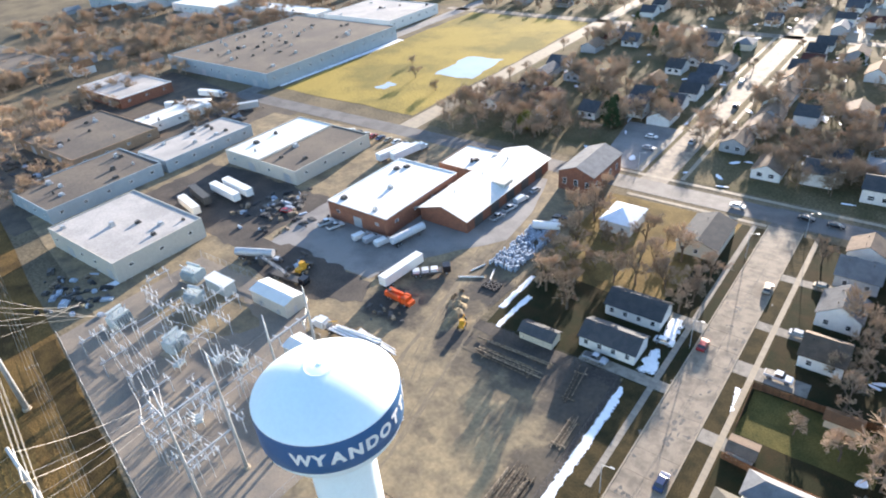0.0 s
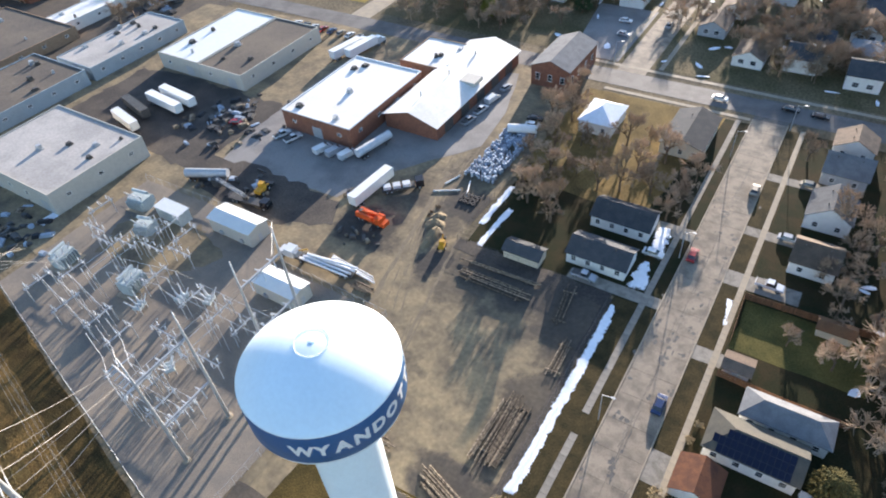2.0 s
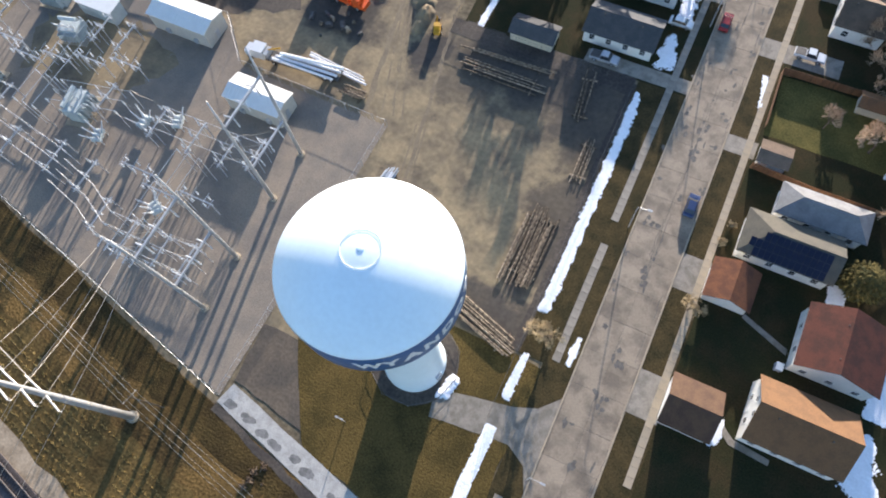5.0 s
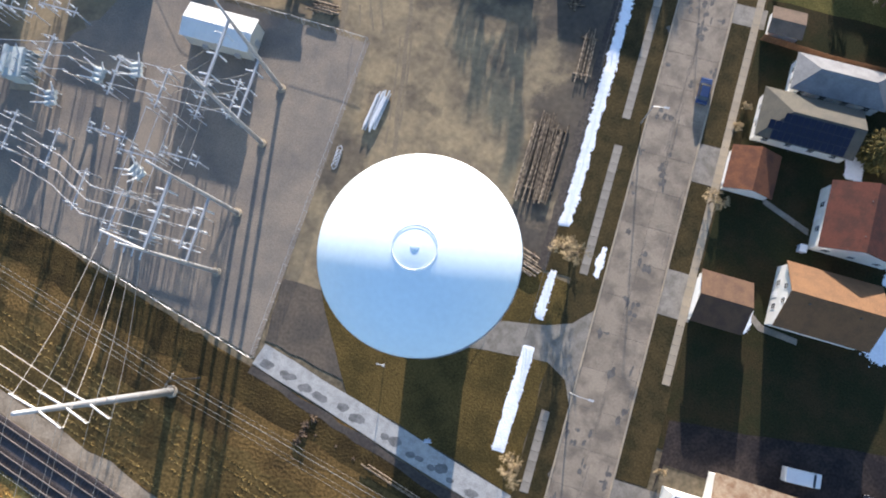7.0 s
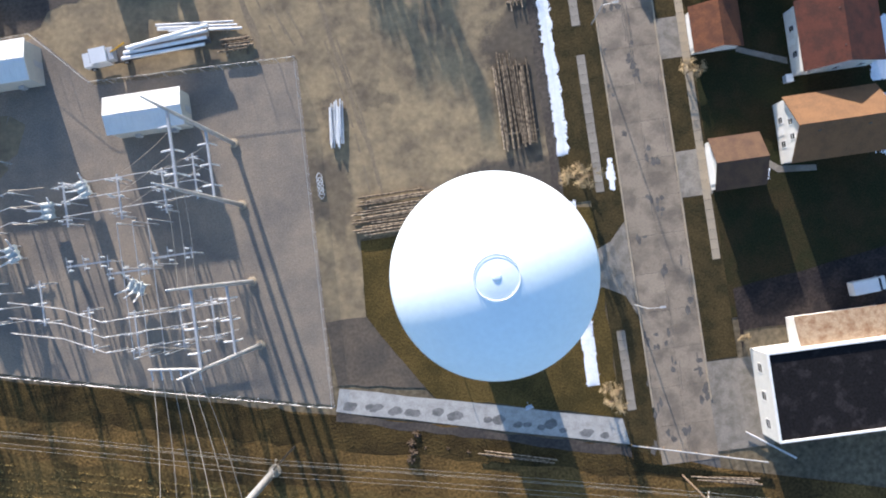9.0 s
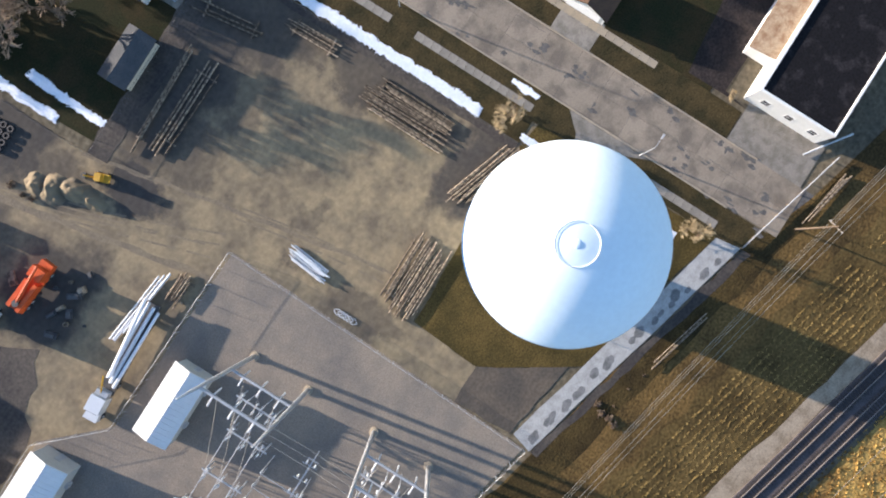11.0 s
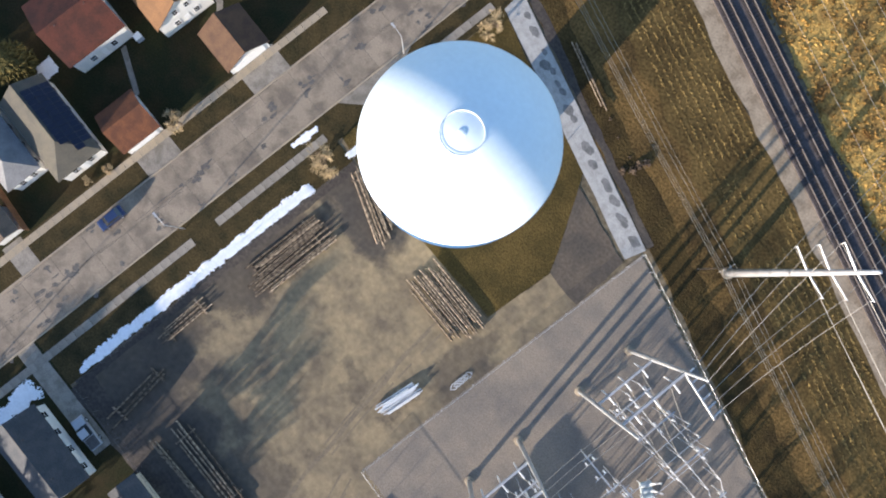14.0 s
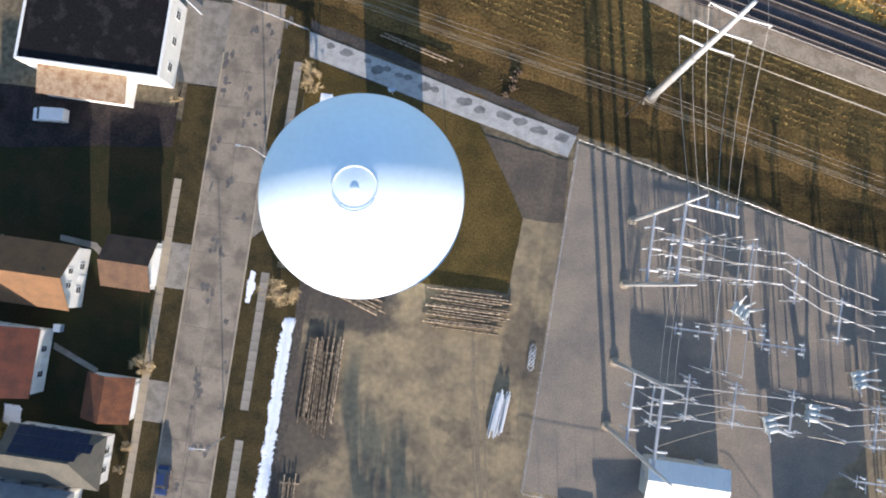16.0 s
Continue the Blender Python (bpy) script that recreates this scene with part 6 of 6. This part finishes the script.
def car(x, y, rz, paint, label, kind="car"):
    t = thing(kind, label, "car" if kind == "car" else kind, x, y, 0, rz, "parked cars")
    L, W = {"car": (4.6, 1.8), "pickup": (5.6, 1.95), "van": (5.6, 2.0)}[kind]
    bm = B()
    prof = {"car": [(-2.25, 0.35), (-2.3, 0.75), (-2.15, 0.95), (-1.0, 1.02), (1.1, 1.0), (2.1, 0.85), (2.3, 0.65), (2.25, 0.35)],
            "pickup": [(-2.75, 0.45), (-2.8, 1.05), (-0.6, 1.1), (1.1, 1.12), (2.55, 1.0), (2.8, 0.8), (2.75, 0.45)],
            "van": [(-2.75, 0.4), (-2.8, 1.2), (-2.75, 2.05), (1.0, 2.1), (1.7, 1.3), (2.6, 1.15), (2.8, 0.8), (2.75, 0.4)]}[kind]
    a = [bm.verts.new((p, -W / 2, q)) for p, q in prof]
    b = [bm.verts.new((p, W / 2, q)) for p, q in prof]
    bm.faces.new(a)
    bm.faces.new(b[::-1])
    for i in range(len(prof)):
        j = (i + 1) % len(prof)
        bm.faces.new((a[i], b[i], b[j], a[j]))
    bmesh.ops.bevel(bm, geom=bm.edges[:], offset=0.06, segments=1, affect="EDGES")
    part("body", bm, CARS[paint], t)
    if kind != "van":
        x0, x1, x2, x3, z0, z1 = {"car": (-1.75, -1.25, 0.5, 1.15, 0.99, 1.45), "pickup": (-0.75, -0.6, 0.7, 1.25, 1.1, 1.8)}[kind]
        bm = B()
        lo = [(x0, -W / 2 + 0.08), (x3, -W / 2 + 0.08), (x3, W / 2 - 0.08), (x0, W / 2 - 0.08)]
        hi = [(x1, -W / 2 + 0.28), (x2, -W / 2 + 0.28), (x2, W / 2 - 0.28), (x1, W / 2 - 0.28)]
        lv = [bm.verts.new((*p, z0)) for p in lo]
        hv = [bm.verts.new((*p, z1)) for p in hi]
        for i in range(4):
            j = (i + 1) % 4
            bm.faces.new((lv[i], lv[j], hv[j], hv[i]))
        bm.faces.new(hv)
        bm.faces.new(lv[::-1])
        part("cabin_glass", bm, GLASS, t)
        bm = B()
        box(bm, x1 - 0.02, -W / 2 + 0.27, z1, x2 + 0.02, W / 2 - 0.27, z1 + 0.05)
        part("roof", bm, CARS[paint], t)
    else:
        bm = B()
        box(bm, 1.05, -W / 2 + 0.12, 1.35, 1.5, W / 2 - 0.12, 1.95)
        part("windscreen", bm, GLASS, t)
    if kind == "pickup":
        bm = B()
        box(bm, -2.65, -W / 2 + 0.12, 1.06, -0.85, W / 2 - 0.12, 1.13)
        part("bed", bm, DARKSTEEL, t, "dark load bed")
    for sx in (-L * 0.3, L * 0.3):
        for sy in (-W / 2 + 0.1, W / 2 - 0.1):
            wheel(t, sx, sy, 0.34 if kind == "car" else 0.4)
    return t


for x, y, rz, p, l, k in ((29.9, 44.0, 90, "blue", "dark blue saloon parked at the kerb", "car"), (24.0, 83.6, 90, "red", "dark red car parked at the kerb", "car"), (6.0, 67.0, 0, "silver", "silver pickup on a shaded driveway", "pickup"),
                          (40.0, 81.8, 0, "white", "white pickup on a driveway", "pickup"), (-92.5, 79.3, 70, "white", "white utility pickup in the yard", "pickup"), (-88.2, 79.2, 70, "white", "white utility pickup in the yard", "pickup"),
                          (-76.6, 78.6, 75, "white", "white work van by the depot", "van"), (-72.7, 79.2, 75, "silver", "silver work van by the depot", "van"), (-68.5, 79.6, 75, "white", "white work van by the depot", "van"),
                          (-47.2, 109, 80, "silver", "silver pickup beside the truck hall", "pickup"), (-46.8, 115.5, 80, "white", "white pickup beside the truck hall", "pickup"), (-46.6, 122, 80, "white", "white van beside the truck hall", "van"), (-46.2, 130, 80, "silver", "silver car beside the truck hall", "car"),
                          (-30.5, 118, 10, "black", "black car by the brick hall", "car"), (-29.6, 114.6, 10, "white", "white car by the brick hall", "car"), (12, 150, 0, "white", "white car on the cross street", "car"),
                          (30.4, 152, 0, "black", "black car at the junction", "car"), (38, 151.5, 0, "black", "black car on the cross street", "car"), (62, 94, 0, "black", "black car behind a house", "car"), (16.4, 80.3, 0, "white", "white car on a snowy driveway", "car"),
                          (-15.5, 190, 90, "silver", "silver car on the side street", "car"), (-12.6, 232, 90, "black", "black car on the side street", "car"), (-19, 262, 90, "white", "white car on the side street", "car"),
                          (-27, 178, 0, "silver", "silver car in the car park", "car"), (-30, 188, 0, "white", "white car in the car park", "car"), (56.9, -9.8, 4, "white", "white van behind the workshop", "van"), (68, -10.4, 0, "black", "black car behind the workshop", "car"),
                          (40.5, 98, 0, "silver", "silver car on a driveway", "car"), (41, 119.4, 0, "tan", "tan car on a driveway", "car"), (-110, 78, 20, "red", "red car in the scrap yard", "car"), (30.2, 112, 90, "tan", "tan car at the kerb", "car")):
    car(x, y, rz, p, l, k)


def trailer(x, y, rz, L, material, label, h=2.7, tank=False, tractor=None):
    t = thing("semi_trailer", label, "trailer", x, y, 0, rz, "trailers")
    bm = B()
    if tank:
        tube(bm, (-L / 2, 0, 2.2), (L / 2, 0, 2.2), 1.2, n=16)
    else:
        box(bm, -L / 2, -1.3, 1.15, L / 2, 1.3, 1.15 + h)
    part("body", bm, material, t)
    if not tank:
        bm = B()
        for i in range(int(L / 1.2)):
            px = -L / 2 + 0.6 + 1.2 * i
            box(bm, px - 0.04, -1.33, 1.2, px + 0.04, 1.33, 1.1 + h)
        part("ribs", bm, material, t)
    bm = B()
    box(bm, -L / 2 + 0.2, -0.6, 0.85, L / 2 - 0.3, 0.6, 1.15)
    part("chassis", bm, DARKSTEEL, t)
    for sx in (-L / 2 + 1.2, -L / 2 + 2.5):
        for sy in (-1.05, 1.05):
            wheel(t, sx, sy, 0.5, 0.5)
    if tractor:
        bm = B()
        box(bm, L / 2 + 0.2, -1.2, 0.9, L / 2 + 2.4, 1.2, 3.0)
        box(bm, L / 2 + 2.4, -1.0, 0.9, L / 2 + 4.0, 1.0, 1.9)
        part("cab", bm, tractor, t)
        bm = B()
        box(bm, L / 2 + 2.3, -1.05, 2.0, L / 2 + 2.44, 1.05, 2.8)
        part("windscreen", bm, GLASS, t)
        for sx in (L / 2 + 0.6, L / 2 + 3.3):
            for sy in (-1.0, 1.0):
                wheel(t, sx, sy, 0.5, 0.4)
    else:
        for sy in (-0.8, 0.8):
            bm = B()
            box(bm, L / 2 - 2.4, sy - 0.08, 0, L / 2 - 2.2, sy + 0.08, 0.9)
            part("landing_leg", bm, DARKSTEEL, t)
    return t


trailer(-52.7, 69.8, 86, 14.8, SHEDROOF, "long pale box trailer parked in the yard")
trailer(-63.6, 85.4, 78, 12, PALEPOLE, "pale tank trailer beside the brick depot", tank=True)
trailer(-96.4, 54.2, 25, 12.0, STEEL, "silver tank trailer in the yard", tank=True)
trailer(-141, 62.0, -12, 13, SHEDROOF, "white box trailer behind the warehouse")
trailer(-144.3, 68.6, -13, 14, DARKSTEEL, "dark curtain trailer behind the warehouse")
trailer(-138, 74.6, -6, 16, WHITE, "white box trailer behind the warehouse")
trailer(-137, 79.2, -6, 16, WHITE, "white box trailer behind the warehouse")
trailer(-107, 128, 80, 13, WHITE, "white box trailer beside the hall", tractor=CARS["white"])
trailer(-102.6, 131, 80, 13, WHITE, "white box trailer beside the hall", tractor=CARS["white"])
trailer(-30.4, 109.6, 20, 8, WHITE, "white tank trailer behind the drums", tank=True)
trailer(-238.5, 140, 14, 13, WHITE, "white box trailer on the factory lot", tractor=CARS["silver"])
trailer(-238, 122, 30, 14, WHITE, "white box trailer on the factory lot")
trailer(-232, 128, 30, 14, WHITE, "white box trailer on the factory lot")

# pole truck behind the substation fence
pt = thing("pole_truck", "white flatbed truck loaded with pale poles", "truck", -46, 42.8, 0, 4)
bm = B()
box(bm, -7.6, -1.2, 0.9, 8, 1.2, 1.25)
part("flatbed", bm, DARKSTEEL, pt)
bm = B()
box(bm, -10.6, -1.2, 0.7, -8, 1.2, 2.9)
box(bm, -12.2, -1.1, 0.7, -10.6, 1.1, 1.9)
part("cab", bm, CARS["white"], pt)
bm = B()
box(bm, -10.72, -1.0, 1.95, -10.58, 1.0, 2.75)
part("windscreen", bm, GLASS, pt)
for i, (ya, yb, za, r) in enumerate(((-0.85, -1.5, 1.6, 0.3), (-0.1, -0.5, 1.6, 0.34), (0.65, 0.5, 1.6, 0.3), (0.3, 1.1, 2.2, 0.36))):
    bm = B()
    tube(bm, (-6.2 + 0.5 * i, ya, za), (7.2 + 0.4 * i, yb, za + 0.05), r, r * 0.8, 10)
    part("load_pole", bm, SNOWPOLE, pt)
bm = B()
box(bm, -7.9, -1.0, 1.25, -7.0, 1.0, 2.5)
part("headboard", bm, STEEL, pt)
bm = B()
tube(bm, (-7.4, 0.2, 2.4), (-4.6, 0.7, 3.4), 0.16, n=6)
part("crane_arm", bm, YELLOW, pt, "yellow folded crane arm")
for sx in (-11.4, -6, 5, 6.3):
    for sy in (-1.0, 1.0):
        wheel(pt, sx, sy, 0.5, 0.4)
pb = stack(-34.2, 41.4, 88, 5, 4.6, 2.4, "short brown poles stacked behind a truck", LOG, 0.18, 2, 22)
ps = stack(-40, 45.2, 84, 4, 13, 1.6, "pale grey poles lying beside a truck", PALEPOLE, 0.2, 1, 23)

# orange digger truck and dark flatbed
ot = thing("digger_truck", "orange digger derrick truck parked on dark earth", "truck", -46.6, 60.7, 0, -4)
bm = B()
box(bm, -3.6, -1.25, 0.9, 2.2, 1.25, 1.5)
box(bm, 2.4, -1.2, 0.7, 4.2, 1.2, 2.8)
box(bm, 4.2, -1.1, 0.7, 5.3, 1.1, 1.7)
part("body", bm, ORANGE, ot)
bm = B()
tube(bm, (-2.4, 0, 2.2), (4.6, 0.2, 3.4), 0.28, 0.2, 8)
part("boom", bm, ORANGE, ot)
bm = B()
tube(bm, (-2.4, 0, 1.4), (-2.4, 0, 2.5), 0.55, n=12)
part("turret", bm, DARKSTEEL, ot)
bm = B()
for sy in (-1.2, 0.5):
    box(bm, -3.4, sy, 1.5, 1.6, sy + 0.7, 2.3)
part("tool_body", bm, ORANGE, ot)
for sx in (-2.6, -1.4, 3.6):
    for sy in (-1.0, 1.0):
        wheel(ot, sx, sy, 0.52, 0.4)
ft = thing("flatbed_truck", "dark flatbed truck with pale crates", "truck", -46.4, 74.6, 0, 42)
bm = B()
box(bm, -5.5, -1.25, 0.8, 3, 1.25, 1.2)
part("flatbed", bm, DARKSTEEL, ft)
bm = B()
box(bm, 3.3, -1.2, 0.7, 5.4, 1.2, 2.7)
part("cab", bm, CARS["black"], ft)
for i in range(3):
    bm = B()
    box(bm, -5 + 2.5 * i, -0.9, 1.2, -3.1 + 2.5 * i, 0.9, 2.0)
    part("crate", bm, PALEPOLE, ft)
for sx in (-4.2, -3, 4.2):
    for sy in (-1.0, 1.0):
        wheel(ft, sx, sy, 0.5, 0.4)
ld = thing("loader", "yellow wheel loader on dark earth", "loader", -78.8, 57.0, 0, 100)
bm = B()
box(bm, -2.4, -0.9, 0.9, 0.6, 0.9, 1.9)
box(bm, -0.6, -0.75, 1.9, 0.7, 0.75, 3.1)
part("body", bm, YELLOW, ld)
bm = B()
tube(bm, (0.6, 0, 1.4), (2.6, 0, 0.8), 0.25, n=6)
part("arm", bm, YELLOW, ld)
bm = B()
box(bm, 2.5, -1.2, 0.2, 3.4, 1.2, 1.1)
part("bucket", bm, DARKSTEEL, ld)
for sx in (-1.6, 1.2):
    for sy in (-0.95, 0.95):
        wheel(ld, sx, sy, 0.7, 0.45)

cr = thing("crane_truck", "dark crane truck with a folded lattice boom on dark earth", "truck", -78.6, 51.8, 0, 6)
bm = B()
box(bm, -6, -1.2, 0.8, 4.2, 1.2, 1.25)
part("flatbed", bm, DARKSTEEL, cr)
bm = B()
box(bm, 4.4, -1.15, 0.7, 6.6, 1.15, 2.6)
part("cab", bm, CARS["black"], cr)
bm = B()
box(bm, 6.58, -1.0, 1.6, 6.66, 1.0, 2.4)
part("windscreen", bm, GLASS, cr)
bm = B()
tube(bm, (-1, 0, 1.25), (-1, 0, 2.1), 0.7, n=12)
part("turret", bm, DARKSTEEL, cr)
bm = B()
for sy in (-0.35, 0.35):
    for dz in (0, 0.6):
        tube(bm, (-1, sy, 2.1 + dz), (-12.5, sy + 2.6, 2.5 + dz), 0.07, n=5)
for q in range(14):
    f, g = q / 14, (q + 1) / 14
    sy = -0.35 if q % 2 else 0.35
    tube(bm, (-1 - 11.5 * f, sy + 2.6 * f, 2.1 + 0.4 * f), (-1 - 11.5 * g, -sy + 2.6 * g, 2.7 + 0.4 * g), 0.05, n=4)
part("boom", bm, STEEL, cr, "pale lattice boom")
bm = B()
box(bm, -14.2, 2.0, 0, -12.0, 3.6, 2.4)
part("boom_rest", bm, DARKSTEEL, cr)
for sx in (-4.6, -3.3, 5.4):
    for sy in (-1.0, 1.0):
        wheel(cr, sx, sy, 0.5, 0.4)

dg = thing("digger", "small yellow backhoe digger beside earth heaps", "digger", -26.0, 60.9, 0, 110)
bm = B()
box(bm, -1.3, -0.7, 0.5, 0.9, 0.7, 1.1)
box(bm, -0.5, -0.6, 1.1, 0.5, 0.6, 2.1)
part("body", bm, YELLOW, dg)
bm = B()
box(bm, -0.42, -0.61, 1.3, 0.42, 0.61, 1.9)
part("window", bm, GLASS, dg)
bm = B()
tube(bm, (0.9, 0.2, 0.9), (2.2, 0.2, 1.9), 0.14, n=6)
tube(bm, (2.2, 0.2, 1.9), (3.0, 0.2, 0.5), 0.11, n=6)
part("arm", bm, YELLOW, dg)
bm = B()
box(bm, 2.7, -0.25, 0.03, 3.3, 0.65, 0.5)
part("bucket", bm, DARKSTEEL, dg)
for sy in (-0.75, 0.75):
    wheel(dg, -0.9, sy, 0.5, 0.3)
    wheel(dg, 0.7, sy, 0.42, 0.28)

# ---- rows of drums and other stored goods ----
bm = B()
lathe(bm, [(0.3, 0), (0.34, 0.08), (0.34, 1.05), (0.3, 1.15)], 12)
can = tagged(part("drum_transformer", bm, REELGREY), "pale grey pole-top transformer standing in a row", "transformer", "stored transformers")
rnd = random.Random(9)
n = 0
for i in range(9):
    for j in range(25):
        x, y = -35.2 + 0.98 * i + 0.16 * j * 0.1 + rnd.uniform(-0.15, 0.15), 87 + 1.02 * j + rnd.uniform(-0.2, 0.2)
        if rnd.random() < 0.12:
            continue
        m = pose(x, y, 0, 0, 0, rnd.uniform(0, 360)) @ Matrix.Diagonal((rnd.uniform(0.9, 1.4),) * 2 + (rnd.uniform(0.8, 1.35), 1))
        if n == 0:
            can.matrix_basis = m
        else:
            copy_thing(can, m)
        n += 1
bm = B()
lathe(bm, [(0.55, 0), (0.55, 0.5), (0.3, 0.5), (0.3, 0.02)], 16)
coil = tagged(part("pipe_coil", bm, REELBLACK), "black coil of cable lying on the ground", "coil", "coils")
n = 0
for i in range(4):
    for j in range(3):
        m = pose(-31 + 1.25 * i, 77.2 + 1.3 * j, 0)
        if n == 0:
            coil.matrix_basis = m
        else:
            copy_thing(coil, m)
        n += 1
for x, y, rz, L, lab in ((-36, 79, 30, 7, "white pipe length lying in the yard"), (-31.6, 82.2, 110, 6, "white pipe length lying in the yard"), (-37, 83.6, 70, 5, "white pipe length lying in the yard")):
    bm = B()
    tube(bm, (-L / 2, 0, 0.2), (L / 2, 0, 0.2), 0.18, n=8)
    o = tagged(part("pipe", bm, WHITE), lab, "pipe", "loose pipes")
    o.matrix_basis = pose(x, y, 0, 0, 0, rz)
# tyres, crates and scrap in three heaps
def clutter(cx, cy, sx, sy, n, seed, mats, label, smin=0.3, smax=1.2):
    rnd = random.Random(seed)
    for i in range(n):
        w, d, h = rnd.uniform(smin, smax), rnd.uniform(smin, smax) * 1.5, rnd.uniform(0.3, 1.1)
        bm = B()
        if i % 3 == 0:
            lathe(bm, [(w * 0.6, 0), (w * 0.65, h * 0.5), (w * 0.6, h), (w * 0.3, h), (w * 0.3, h * 0.2)], 10)
        else:
            box(bm, -w, -d, 0, w, d, h * 0.6)
            box(bm, -w * 0.8, -d * 0.7, h * 0.6, w * 0.5, d * 0.8, h)
        m, nm, lb = mats[i % len(mats)]
        o = tagged(part(nm, bm, m), lb, "stored goods", label)
        o.matrix_basis = pose(cx + rnd.gauss(0, sx), cy + rnd.gauss(0, sy), 0, 0, 0, rnd.uniform(0, 180))


GOODS = [(REELBLACK, "tyre", "black tyre lying in the scrap yard"), (DARKSTEEL, "scrap_crate", "dark steel crate in the yard"), (REELGREY, "crate", "pale grey crate in the yard"), (LOG, "pallet", "brown wooden pallet in the yard"), (DARKSTEEL, "machine_part", "dark machine part in the yard")]
clutter(-112, 77, 7, 6, 70, 1, GOODS, "scrap yard goods")
clutter(-128, 14, 7, 5, 60, 2, GOODS + [(DARKSTEEL, "machine_part", "dark machine part by the warehouse"), (REELGREY, "crate", "pale grey crate in the yard")], "goods behind the warehouse")
clutter(-88, 55, 7, 2.6, 30, 3, GOODS, "yard goods")
clutter(-45, 57, 3, 3, 16, 4, [(DARKSTEEL, "machine_part", "dark machine part on the earth"), (LOG, "timber_offcut", "brown timber offcut on the earth")], "yard goods", 0.3, 0.8)
clutter(-57, 67.5, 1.5, 1.2, 6, 6, GOODS, "yard goods", 0.4, 0.8)

bin1 = thing("wheelie_bin", "pale wheeled bin beside a white house", "bin", 49.9, 23.2)
bm = B()
box(bm, -0.5, -0.55, 0.1, 0.5, 0.55, 1.2)
part("body", bm, REELGREY, bin1)
bm = B()
box(bm, -0.55, -0.6, 1.2, 0.55, 0.6, 1.28)
part("lid", bm, WHITE, bin1)

trailer(-224, 122, 62, 14, WHITE, "white box trailer between factory halls")
trailer(-229, 118, 62, 14, WHITE, "white box trailer between factory halls")
trailer(-205, 136, 55, 12, STEEL, "silver box trailer on the factory lot")
clutter(-208, 128, 12, 8, 36, 31, GOODS, "factory lot goods", 0.5, 1.8)
clutter(-240, 48, 14, 8, 40, 32, GOODS, "factory lot goods", 0.5, 1.8)
clutter(-118, 84, 6, 3, 30, 33, GOODS, "scrap yard goods", 0.4, 1.3)
for i in range(9):
    car(-140 + 4.2 * i, 139.5, 90, ("white", "black", "silver", "red", "blue", "tan")[i % 6], ("white", "black", "silver", "red", "dark blue", "tan")[i % 6] + " car parked on the works lot")
